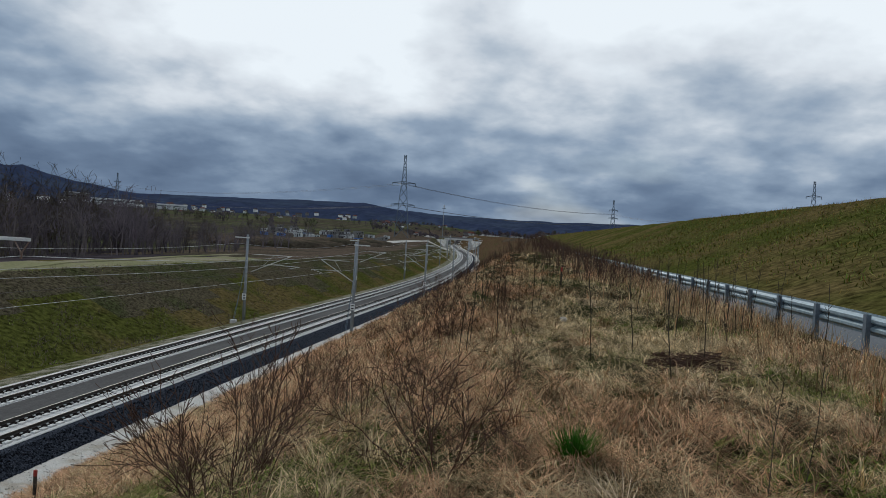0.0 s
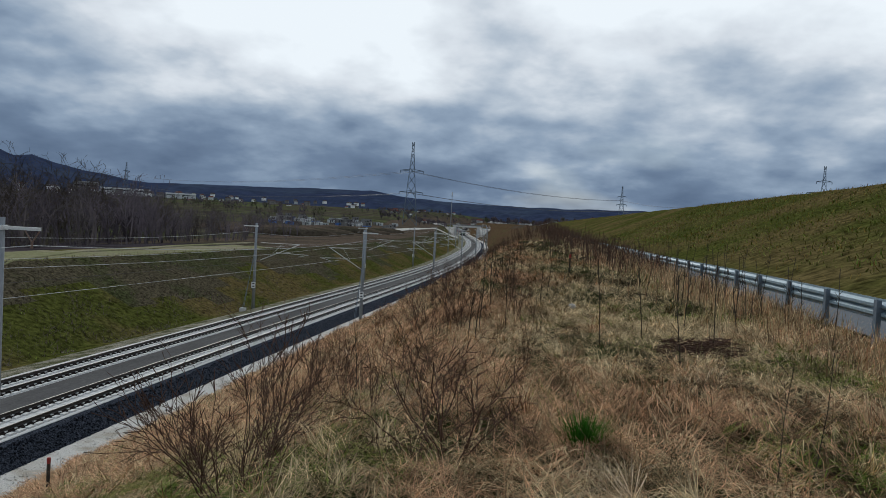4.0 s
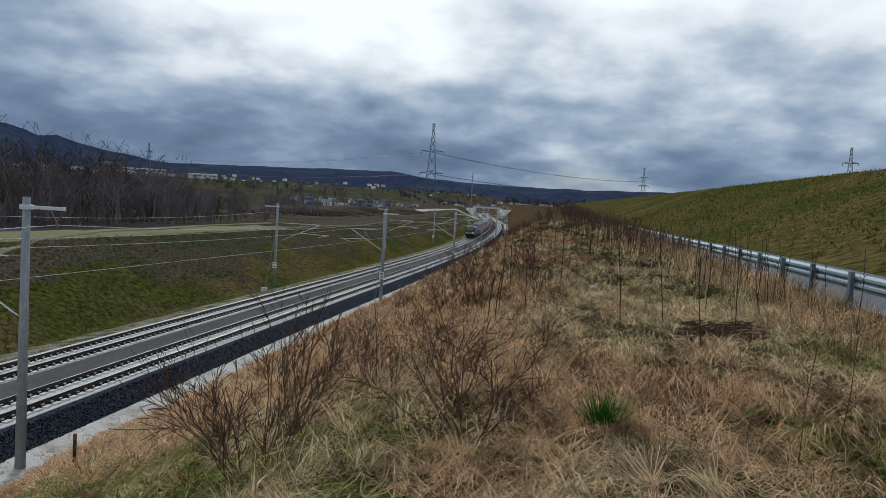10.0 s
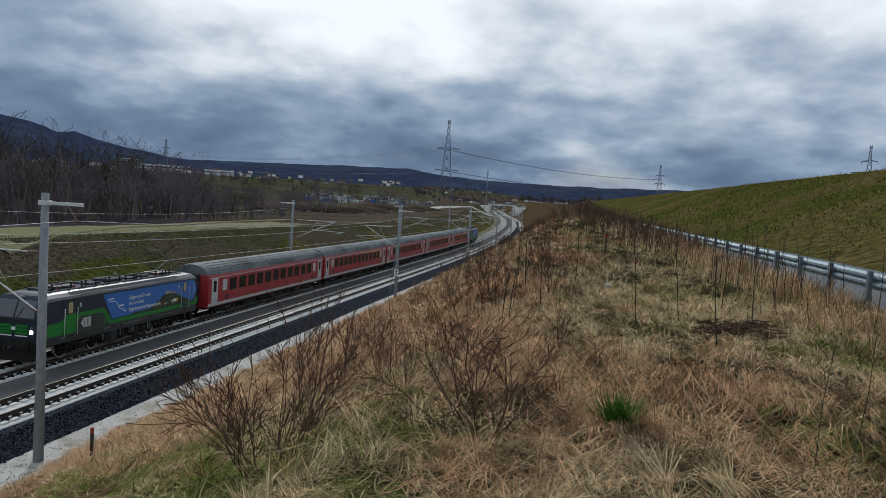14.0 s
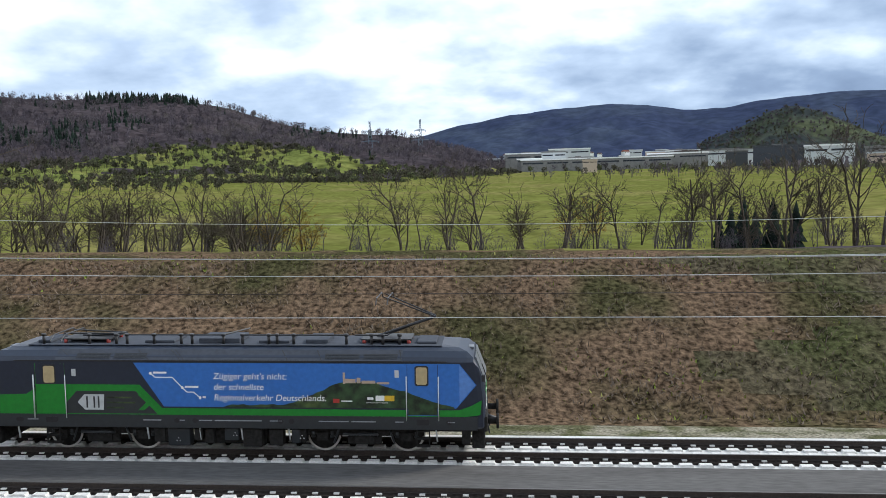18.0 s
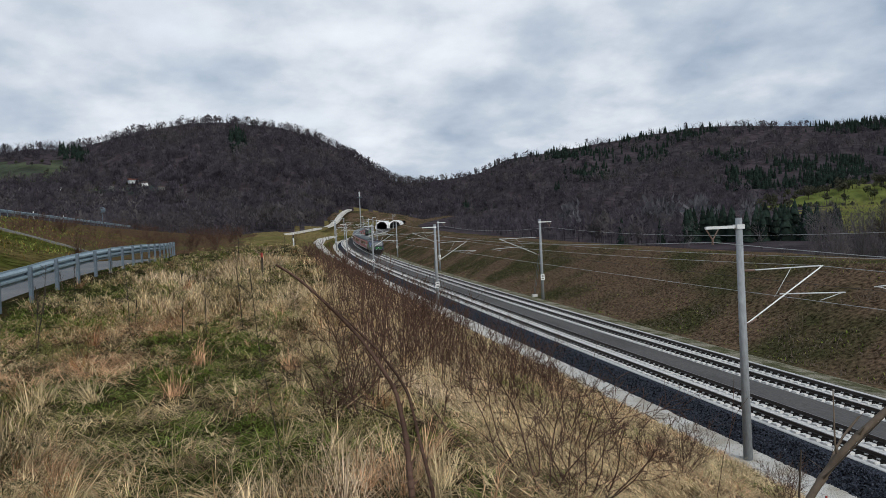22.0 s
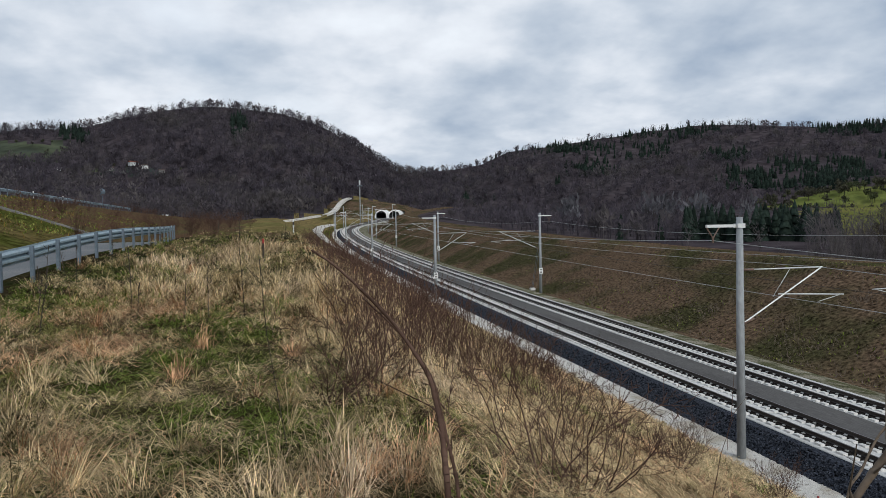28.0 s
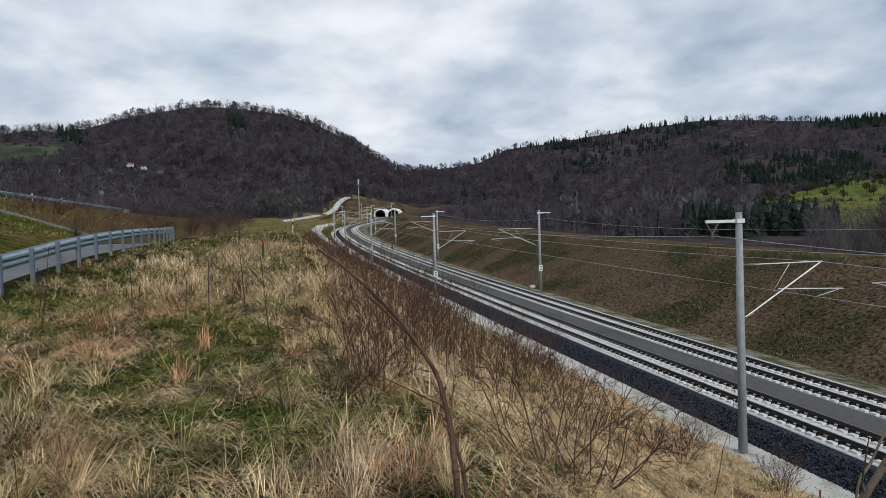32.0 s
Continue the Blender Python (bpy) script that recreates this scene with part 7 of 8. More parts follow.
    for H, n in ((HLEFT, 800), (HMID, 500)):
        N, Mm, _ = H.shape
        for _ in range(n):
            p = hill_spot(H, g.uniform(0, N - 1.01), (Mm - 4) * g.uniform(0.97, 1.0))
            pale = H is HLEFT and math.degrees(math.atan2(-p[0], p[1])) > 90 + 4 * g.random()
            put(grey if pale else bare, p - np.array([0, 0, 3.0]), g.uniform(10, 14.5), sprays[int(g.integers(0, 6))])
    # orchards on the meadows, the hedge and the trees along the field path
    for _ in range(150):
        a, r = g.uniform(19, 36), g.uniform(330, 480)
        if g.random() < 0.3:
            a, r = g.uniform(4, 22), g.uniform(480, 620)
        x, y = at_bearing(a, r)
        put(orchard, np.array([x, y, float(G(x, y))]), g.uniform(3.5, 7.0), full[int(g.integers(0, 4))])
    for a in np.arange(6.5, 19.5, 0.10):
        x, y = at_bearing(a + g.normal(0, 0.04), g.uniform(505, 520))
        put(orchard, np.array([x, y, float(G(x, y)) - 1.5]), g.uniform(3.5, 6.5), full[int(g.integers(0, 4))])
    for _ in range(130):
        a, r = -g.uniform(-6, 50), g.uniform(560, 720)
        x, y = at_bearing(a, r)
        put(orchard, np.array([x, y, float(G(x, y)) - 0.5]), g.uniform(4, 9), full[int(g.integers(0, 4))])
    # wood along the stream beyond the masts, hedges and scrub before the hills
    for _ in range(230):
        a = g.uniform(-50, 56)
        x, y = at_bearing(a, g.uniform(80, 92) / max(0.55, math.cos(radians(a))) * 0.95)
        put(bare, np.array([x, y, float(G(x, y)) - 0.3]), g.uniform(1.8, 4.2), sprays[int(g.integers(0, 6))])
    for _ in range(1300):
        p = hill_spot(HGREEN, g.uniform(0, HGREEN.shape[0] - 1.01), g.uniform(1, 25))
        put(orchard if g.random() < 0.45 else bare, p, g.uniform(7, 13), full[int(g.integers(0, 4))])
    for _ in range(330):
        a, r = radians(-g.uniform(45, 79)), g.uniform(240, 400)
        x, y = -math.sin(a) * r, math.cos(a) * r
        if y - float(E(x)) > 55:
            put(bare, np.array([x, y, float(G(x, y)) - 0.3]), g.uniform(4.5, 7.5), sprays[int(g.integers(0, 6))])
    for _ in range(520):
        a, r = radians(g.uniform(34, 84)), g.uniform(115, 420)
        x, y = -math.sin(a) * r, math.cos(a) * r
        if y - float(E(x)) > 48 and (a > radians(61.5) or r < 170) and not (radians(53) < a < radians(61.5) and r > 135):
            put(bare, np.array([x, y, float(G(x, y)) - 0.3]), g.uniform(5, 9), sprays[int(g.integers(0, 6))])
    for _ in range(620):
        a, r = radians(g.uniform(91.8, 112)), g.uniform(75, 400)
        x, y = -math.sin(a) * r, math.cos(a) * r
        if -70 < y < float(E(x)) - 26 and (r > 110 or y < -26):
            put(bare, np.array([x, y, float(G(x, y)) - 0.3]), g.uniform(2.5, 6.5), airy[int(g.integers(0, 6))] if r > 170 else None)
    for _ in range(420):
        x, y = at_bearing(g.uniform(62, 84), g.uniform(170, 430))
        if y - float(E(x)) > 48:
            put(bare, np.array([x, y, float(G(x, y)) - 0.3]), g.uniform(4.5, 8.5), airy[int(g.integers(0, 6))])
    for _ in range(620):
        x, y = at_bearing(-g.uniform(79, 102), g.uniform(620, 1900))
        put(orchard if g.random() < 0.1 else bare, np.array([x, y, float(G(x, y)) - 0.5]), g.uniform(3, 8), full[int(g.integers(0, 4))])
    for _ in range(150):
        x, y = at_bearing(g.uniform(42, 54), g.uniform(120, 215))
        if y - float(E(x)) > 40:
            put(bare, np.array([x, y, float(G(x, y)) - 0.3]), g.uniform(2.5, 5.0), sprays[int(g.integers(0, 6))])
    for _ in range(70):
        x, y = at_bearing(g.uniform(44, 53.8), g.uniform(140, 215))
        if y - float(E(x)) > 55:
            put(bare, np.array([x, y, float(G(x, y)) - 0.3]), g.uniform(6.5, 11.0), sprays[int(g.integers(0, 6))])
    for _ in range(26):
        x, y = at_bearing(g.choice([63.2, 60.8, 57.4, 68.8]) + g.normal(0, 0.5), g.uniform(255, 300))
        put(grey, np.array([x, y, float(G(x, y)) - 0.3]), g.uniform(9, 15), airy[int(g.integers(0, 6))])
    # dense wood and thicket along the stream
    for _ in range(520):
        a, r = -g.uniform(40, 74), g.uniform(112, 235)
        x, y = at_bearing(a, r)
        if y - float(E(x)) > 46:
            put(bare, np.array([x, y, float(G(x, y)) - 0.3]), g.uniform(7.5, 13.0) * (1.0 if a > -64 else 0.62), sprays[int(g.integers(0, 6))])
    for _ in range(620):
        a, r = -g.uniform(34, 76), g.uniform(96, 190)
        x, y = at_bearing(a, r)
        if y - float(E(x)) > 38 and not (62 < x < 140 and y - float(E(x)) < 44):
            put(bare, np.array([x, y, float(G(x, y)) - 0.3]), g.uniform(2.0, 4.5), sprays[int(g.integers(0, 6))])
    # hedgerows and copses across the valley
    for _ in range(95):
        a, r, t = -g.uniform(-8, 102), math.exp(g.uniform(math.log(430), math.log(1700))), g.normal(0, 0.25)
        x0, y0 = at_bearing(a, r)
        if y0 - float(E(min(max(x0, -800), 1000))) < 75:
            continue
        n = int(g.integers(8, 22))
        d = np.array([math.cos(radians(a) + t), math.sin(radians(a) + t)])
        for k in range(n):
            q = np.array([x0, y0]) + d * (k - n / 2) * 6.5 + g.normal(0, 3, 2)
            put(bare if g.random() < 0.6 else orchard, np.array([q[0], q[1], float(G(q[0], q[1])) - 0.4]), g.uniform(5, 10), airy[int(g.integers(0, 6))])
    for _ in range(70):
        a = g.uniform(52.0, 61.5)
        x, y = at_bearing(a, g.uniform(205, 250))
        put(fir, np.array([x, y, float(G(x, y)) - 0.2]), g.uniform(6, 9.5), (cv, cf3))
    for a, r, h in [(52.5, 215, 5.8), (53.3, 220, 7.2), (54, 210, 7.6), (54.6, 225, 7.9), (55.2, 212, 7.2), (55.8, 220, 6.8), (56.4, 215, 7.6), (57, 222, 6.8), (57.6, 210, 6.5), (58.4, 218, 6.8), (59.2, 215, 6.5), (60, 220, 6.1), (61.2, 215, 5.8), (63.2, 215, 5.4), (65.8, 210, 5.8),
                    (-16, 92, 4.0), (-16.8, 94, 4.8), (-17.5, 90, 3.6), (-18.6, 93, 4.6), (-20, 92, 4.2), (-15.2, 93, 3.4)]:
        a = radians(a)
        x, y = -math.sin(a) * r, math.cos(a) * r
        put(fir, np.array([x, y, float(G(x, y)) - 0.2]), h * 1.3, (cv, cf3))
    bare.build("winter_wood", "canopy", None, "bare brown winter woodland on the hillsides", "woodland")
    grey.build("crest_wood", "greywood", None, "pale grey bare trees along the crest of the hill", "woodland")
    orchard.build("orchard_trees", "crown", None, "small scattered fruit trees on green meadows", "orchard")
    fir.build("conifers", "conifer", None, "dark green conifers in groups among bare trees", "conifers")


woods()


def ballast_stones():
    """Crushed stones on the shoulder of the near track."""
    g = np.random.default_rng(66)
    p = Pile()
    base = np.array([(1, 0, 0), (-1, 0, 0), (0, 1, 0), (0, -1, 0), (0, 0, 1), (0, 0, -1)], float)
    fs = np.array([(0, 2, 4), (2, 1, 4), (1, 3, 4), (3, 0, 4), (2, 0, 5), (1, 2, 5), (3, 1, 5), (0, 3, 5)])
    n = 15000
    x = np.sign(g.uniform(-1, 1, n)) * (4 + np.abs(g.normal(0, 30, n)))
    t = g.random(n)
    c = np.stack([x, E(x) - 1.05 + 1.05 * t, RZ(x) - 1.0 + 0.64 * t - 0.01], 1)
    v = base[None] * (g.uniform(0.035, 0.07, (n, 1, 1)) * g.uniform(0.7, 1.3, (n, 6, 1))) + g.normal(0, 0.012, (n, 6, 3))
    p.add((v + c[:, None]).reshape(-1, 3), (np.arange(n)[:, None, None] * 6 + fs[None]).reshape(-1, 3))
    q = Pile()
    n = 7000
    x = np.sign(g.uniform(-1, 1, n)) * (4 + np.abs(g.normal(0, 28, n)))
    t = np.where(g.random(n) < 0.6, g.normal(-2.85, 0.2, n), g.uniform(-2.8, -1.0, n))
    c = np.stack([x, E(x) + t, np.where(t < -2.72, G(x, E(x) + t) + 0.02, RZ(x) - 1.0)], 1)
    v = base[None] * (g.uniform(0.02, 0.05, (n, 1, 1)) * g.uniform(0.7, 1.3, (n, 6, 1)))
    q.add((v + c[:, None]).reshape(-1, 3), (np.arange(n)[:, None, None] * 6 + fs[None]).reshape(-1, 3))
    q.build("path_gravel", "gravel", None, "loose pale gravel along the service path", "gravel")
    p.build("ballast_stones", "ballast", None, "dark crushed stones on the ballast shoulder", "ballast")


ballast_stones()


# ---- road, guard rails, small things on the plateau ----
def at_az(az, r):
    return -math.sin(radians(az)) * r, math.cos(radians(az)) * r


def strip_y(name, y0, y1, lift, material, xs, label, category, base=None):
    v, f = [], []
    for x in xs:
        for y in (y0, y0 + 0.01, y1 - 0.01, y1):
            z = float(PR(x)) if base is None else base
            v.append((x, y, z + (lift if y not in (y0, y1) else lift - 0.25)))
    for i in range(len(xs) - 1):
        for k in range(3):
            f.append((i * 4 + k, i * 4 + 4 + k, i * 4 + 5 + k, i * 4 + 1 + k))
    return tagged(link(name, v, f, material), label, category, "", "structure")


strip_y("road", -9.3, -5.75, -0.08, "road", spaced([(-44, 201, 4)]), "narrow grey asphalt road behind the guard rail", "road")
def gutter():
    v, f = [], []
    n = 22
    for k in range(n + 1):
        t = k / n
        x, y = -55.4 - 6.4 * t, -10.6 - 13.4 * t
        for dx, dz in ((-0.30, -0.2), (-0.28, 0.10), (-0.16, 0.10), (-0.12, 0.03), (0.12, 0.03), (0.16, 0.10), (0.28, 0.10), (0.30, -0.2)):
            v.append((x + dx, y, float(G(x + dx, y)) + dz))
    for i in range(n):
        for k in range(7):
            f.append((i * 8 + k, i * 8 + 8 + k, i * 8 + 9 + k, i * 8 + 1 + k))
    tagged(link("gutter", v, f, "cover"), "narrow grey concrete gutter running down the embankment", "gutter", "", "structure")


gutter()


def beam(parent, pts, name="beam"):
    prof = [(0.0, 0.0), (0.0, 0.035), (-0.075, 0.075), (-0.075, 0.115), (0.0, 0.155), (-0.075, 0.195), (-0.075, 0.235), (0.0, 0.275), (0.0, 0.31)]
    v, f = [], []
    n = len(prof)
    for x, y, z in pts:
        v.extend((x, y - a, z + b) for a, b in prof)
        v.extend((x, y - a - 0.008, z + b) for a, b in prof)
    for i in range(len(pts) - 1):
        o, q = i * 2 * n, (i + 1) * 2 * n
        for s in (0, n):
            for k in range(n - 1):
                f.append((o + s + k, q + s + k, q + s + k + 1, o + s + k + 1))
        f.append((o, q, q + n, o + n))
        f.append((o + n - 1, o + 2 * n - 1, q + 2 * n - 1, q + n - 1))
    return link(name, v, f, "railbeam", parent)


def guard_rail(x0, x1, y, zf, step, label, bend=None):
    g = thing("guard_rail", Matrix(), label, "guard rail", "guard rails of the roads")
    pts = []
    x = x0
    while (x <= x1):
        yy = y + (bend(x) if bend else 0)
        pts.append((x, yy, zf(x, yy) + 0.44))
        x += step
    beam(g, pts)
    bm = box(box(bmesh.new(), -0.055, 0.055, -0.008, 0.008, -0.5, 0.74), -0.055, -0.047, -0.06, 0.008, -0.5, 0.74)
    box(bm, 0.047, 0.055, -0.06, 0.008, -0.5, 0.74)
    me = bpy.data.meshes.new("post")
    bm.to_mesh(me)
    bm.free()
    me.materials.append(M["galv"])
    for p in pts:
        o = new("post", me)
        o.parent = g
        o.matrix_basis = pose(p[0], p[1] + 0.13, p[2] - 0.44)
        s = boxed("spacer", (p[0] - 0.05, p[0] + 0.05, p[1] - 0.01, p[1] + 0.125, p[2] + 0.08, p[2] + 0.24), "galv", g)
    return g


near_z = lambda x, y: float(PR(x)) - 0.02
guard_rail(8.0, 78.0, -5.05, near_z, 1.96, "galvanised steel guard rail along the road, stretching away")
guard_rail(-47.0, -10.5, -5.05, near_z, 1.96, "galvanised steel guard rail beside dry grass, curving off at its end", lambda x: -0.002 * max(0, -x - 27) ** 2)
guard_rail(-146.0, -70.0, -25.0, lambda x, y: 12.95, 2.0, "galvanised guard rail on top of the embankment")


def marker_stake(x, y, h):
    z = float(G(x, y))
    g = thing("marker_stake", pose(x, y, z), "wooden stake with a red painted top", "stake", "red-topped stakes")
    boxed("stake", (-0.025, 0.025, -0.025, 0.025, -0.2, h - 0.12), "bark", g, 0.004)
    boxed("painted_top", (-0.027, 0.027, -0.027, 0.027, h - 0.12, h), "redpaint", g, 0.004)


for x, y, h in ((14.4, 9.0, 0.75), (-21.1, -0.42, 0.62), (24.1, -1.21, 0.65), (-24.2, 18.0, 0.4)):
    marker_stake(x, y, h)


def stone():
    bm = bmesh.new()
    bmesh.ops.create_icosphere(bm, subdivisions=2, radius=0.07)
    for v in bm.verts:
        v.co *= 1 + 0.25 * noise.noise(v.co * 9)
        v.co.z *= 0.7
    o = part("stone", bm, "gravel")
    o.matrix_basis = pose(14.17, -0.80, float(G(14.17, -0.80)) + 0.14)
    tagged(o, "pale rounded stone lying in the grass", "stone")


stone()


def brush():
    g = np.random.default_rng(77)
    segs = []
    for _ in range(520):
        x, y = g.uniform(-0.5, 0.5), g.normal(0, 0.13)
        a, le = g.normal(0, 0.75), g.uniform(0.08, 0.26)
        z = 0.01 + 0.22 * g.random() * math.exp(-(y / 0.2) ** 2)
        segs.append((x, y, z, x + le * math.cos(a), y + le * math.sin(a), z + g.normal(0, 0.03), 0.006, 0.003))
    p = Pile()
    prisms(segs, p)
    o = p.build("brushwood_heap", "twig", None, "low dark heap of dead brushwood in the grass", "brushwood", "stuff")
    o.matrix_basis = pose(10.25, -2.1, float(G(10.25, -2.1)) + 0.02, 0, 0, -65)


brush()


def delineator(x, y, z):
    g = thing("delineator_post", pose(x, y, z), "white roadside delineator post with black band", "road post", "delineator posts")
    boxed("post", (-0.06, 0.06, -0.05, 0.05, 0, 1.0), "white", g, 0.02)
    boxed("band", (-0.062, 0.062, -0.052, 0.052, 0.62, 0.84), "black", g)


for x in (-92.0, -104.0, -78.0):
    delineator(x, -25.4, 12.95)
delineator(-56.0, 1.0, float(G(-56.0, 1.0)))


def road_sign():
    g = thing("road_sign", pose(-127, -25.6, 12.8), "round traffic sign seen from behind on a grey pole", "road sign")
    tubed("pole", (0, 0, 0), (0, 0, 3.2), 0.05, "galv", g)
    tubed("disc", (0.05, 0, 2.75), (0.08, 0, 2.75), 0.5, "galv", g, n=24)


road_sign()


def car(x, y, z, yaw, colour, label):
    g = thing("car", pose(x, y, z, 0, 0, yaw), label, "car", "parked and passing cars")
    bm = bmesh.new()
    prof = [(-2.1, 0.35), (-2.15, 0.8), (-1.9, 0.95), (-1.3, 1.42), (0.5, 1.45), (1.2, 1.0), (2.0, 0.82), (2.15, 0.4)]
    a = [bm.verts.new((p, -0.85 + 0.12 * (q > 1.2), q)) for p, q in prof]
    b = [bm.verts.new((p, 0.85 - 0.12 * (q > 1.2), q)) for p, q in prof]
    bm.faces.new(a), bm.faces.new(b[::-1])
    for k in range(len(prof)):
        j = (k + 1) % len(prof)
        bm.faces.new((a[k], b[k], b[j], a[j]))
    part("body", bm, colour, g)
    for s in (-0.8, 0.8):
        panel("side_window", [(-1.45, 0.98), (0.95, 1.0), (0.4, 1.36), (-1.2, 1.36)], "glass", g, s, 0.02)
    for p in (-1.35, 1.35):
        for s in (-1, 1):
            wheel = tubed("wheel", (p, s * 0.66, 0.33), (p, s * 0.87, 0.33), 0.33, "black", g, n=16)
            tubed("rim", (p, s * 0.86, 0.33), (p, s * 0.885, 0.33), 0.2, "galv", wheel, n=12)
    for s in (-0.62, 0.62):
        boxed("headlight", (2.02, 2.16, s - 0.16, s + 0.16, 0.62, 0.78), "glass", g, 0.02)
        boxed("tail_light", (-2.17, -2.08, s - 0.12, s + 0.12, 0.66, 0.86), "coachred", g, 0.02)
    return g


# the crest road and its car stand on the embankment
strip_y("road", -33.0, -25.6, 0.03, "road", spaced([(-300, -66, 8)]), "asphalt road on top of the embankment", "road", base=12.95)
CARS = [car(-77, -31, 12.98, 180, "white", "white car driving on the embankment road"), car(-69, -31, 12.98, 180, "carpaint", "silver-grey car driving on the embankment road")]


# ---- pylons ----
def pylon(az, r, ztop, label, wide):
    x, y = at_az(az, r)
    zb = float(G(x, y))
    h = ztop - zb
    g = thing("power_pylon", pose(x, y, zb, 0, 0, az), label, "power pylon", "lattice power pylons")
    w0, w1 = h * 0.085, h * 0.012
    t = 0.0021 * h + 0.00022 * r
    lv = [0, 0.18, 0.34, 0.48, 0.6, 0.7, 0.79, 0.87, 0.94, 1.0]
    W = lambda q: w0 + (w1 - w0) * min(1, q / 0.9)
    bm = bmesh.new()
    for a, b in zip(lv[:-1], lv[1:]):
        for sx, sy in ((-1, -1), (1, -1), (1, 1), (-1, 1)):
            p0, p1 = (sx * W(a), sy * W(a), a * h), (sx * W(b), sy * W(b), b * h)
            tube(bm, p0, p1, t, n=4, caps=False)
            nx, ny = (-sy, sx)
            tube(bm, p0, (nx * W(b), ny * W(b), b * h), t * 0.6, n=4, caps=False)
            tube(bm, (nx * W(a), ny * W(a), a * h), p1, t * 0.6, n=4, caps=False)
    part("lattice", bm, "galv", g)
    for q, k in wide:
        bm = bmesh.new()
        L = h * k
        for s in (-1, 1):
            tube(bm, (s * L, 0, q * h), (0, 0, q * h + 0.02 * h), t * 0.8, n=4)
            tube(bm, (s * L, 0, q * h), (0, 0, q * h - 0.005 * h), t * 0.8, n=4)
            tube(bm, (s * L, 0, q * h), (s * L, 0, q * h - 0.035 * h), t * 0.7, n=4)
        part("cross_arm", bm, "galv", g)
    return x, y, zb, h


PYL = []
for az, r, zt, wide in ((-81.3, 560, 62.5, ((0.40, 0.14), (0.66, 0.14))), (-96.2, 900, 57, ((0.55, 0.12), (0.75, 0.10))), (-109.0, 520, 53, ((0.62, 0.22), (0.78, 0.1))), (-38.66, 780, 73, ((0.6, 0.2), (0.78, 0.1))),
                        (-62.0, 1250, 69, ((0.6, 0.1), (0.75, 0.09))), (8.87, 900, 75, ((0.62, 0.16), (0.8, 0.1))), (5.31, 900, 76, ((0.62, 0.16), (0.8, 0.1)))):
    PYL.append(pylon(az, r, zt, "grey lattice power pylon above the valley", wide))


def power_line(a, b, dz, off, r, sag):
    pts = []
    for k in range(25):
        t = k / 24
        pts.append((a[0] + (b[0] - a[0]) * t + off, a[1] + (b[1] - a[1]) * t, (a[2] + a[3] * dz) * (1 - t) + (b[2] + b[3] * dz) * t - sag * 4 * t * (1 - t)))
    cu = bpy.data.curves.new("power_line", "CURVE")
    cu.dimensions, cu.bevel_depth, cu.bevel_resolution = "3D", r, 0
    sp = cu.splines.new("POLY")
    sp.points.add(24)
    for p, q in zip(sp.points, pts):
        p.co = (*q, 1)
    cu.materials.append(M["black"])
    tagged(new("power_line", cu), "dark power line sagging between pylons", "power line", "power lines")


for dz, off in ((0.39, -6), (0.39, 6), (0.65, -6), (0.65, 6)):
    power_line(PYL[0], PYL[1], dz, off, 0.10, 5)
    power_line(PYL[0], PYL[4], dz, off, 0.06, 9)
    power_line(PYL[1], PYL[2], dz, off, 0.06, 9)


def radio_mast(az, r, ztop):
    x, y = at_az(az, r)
    zb = float(G(x, y))
    g = thing("radio_mast", pose(x, y, zb), "slender grey railway radio mast with head platform", "radio mast", "radio masts")
    h = ztop - zb
    tubed("pole", (0, 0, -1), (0, 0, h), 0.35, "concrete", g, 0.22, 10)
    boxed("platform", (-1.3, 1.3, -1.3, 1.3, h - 2.4, h - 2.1), "galv", g)
    for a in (-1.0, 1.0):
        boxed("antenna", (a - 0.25, a + 0.25, -0.3, 0.3, h - 1.9, h + 0.6), "lightgrey", g, 0.05)


radio_mast(84.24, 425, 34.4)
radio_mast(-84.26, 610, 30.5)


# ---- tunnel and its surroundings ----
def portal(x, y, z, yaw):
    g = thing("tunnel_portal", pose(x, y, z, 0, 0, yaw), "pale concrete tunnel portal ring around a dark bore", "tunnel portal", "twin tunnel portals")

    def ring(name, r0, r1, x0, x1, material, slope=0.0):
        bm = bmesh.new()
        n = 22
        rows = []
        for rr, xx in ((r0, x0), (r1, x0), (r1, x1), (r0, x1)):
            row = []
            for k in range(n + 1):
                t = -0.25 + (math.pi + 0.5) * k / n
                zz = 2.4 + rr * math.sin(t)
                row.append(bm.verts.new((xx - slope * zz * (xx == x0), rr * math.cos(t), zz)))
            rows.append(row)
        for i in range(4):
            for k in range(n):
                bm.faces.new((rows[i][k], rows[i][k + 1], rows[(i + 1) % 4][k + 1], rows[(i + 1) % 4][k]))
        return part(name, bm, material, g)

    ring("collar", 3.9, 4.9, 2.5, -14.0, "white", 0.25)
    # The darkness inside the bore is painted on as black.
    ring("lining", 3.88, 4.0, 2.2, -60.0, "black")
    g.scale = (0.76, 0.76, 0.76)
    # Added black plate that closes the bore, in place of deep shade.
    boxed("end_wall", (-60.5, -60, -5, 5, -1, 8), "black", g)


for c in (NEAR_C, FAR_C):
    xp = -452.0
    ye = float(E(xp)) + c + (0.0 if c == NEAR_C else float(SPREAD(xp)))
    portal(xp, ye, float(RZ(xp)) - 0.4, math.degrees(math.atan2(float(E(xp + 10)) - float(E(xp - 10)), 20)))
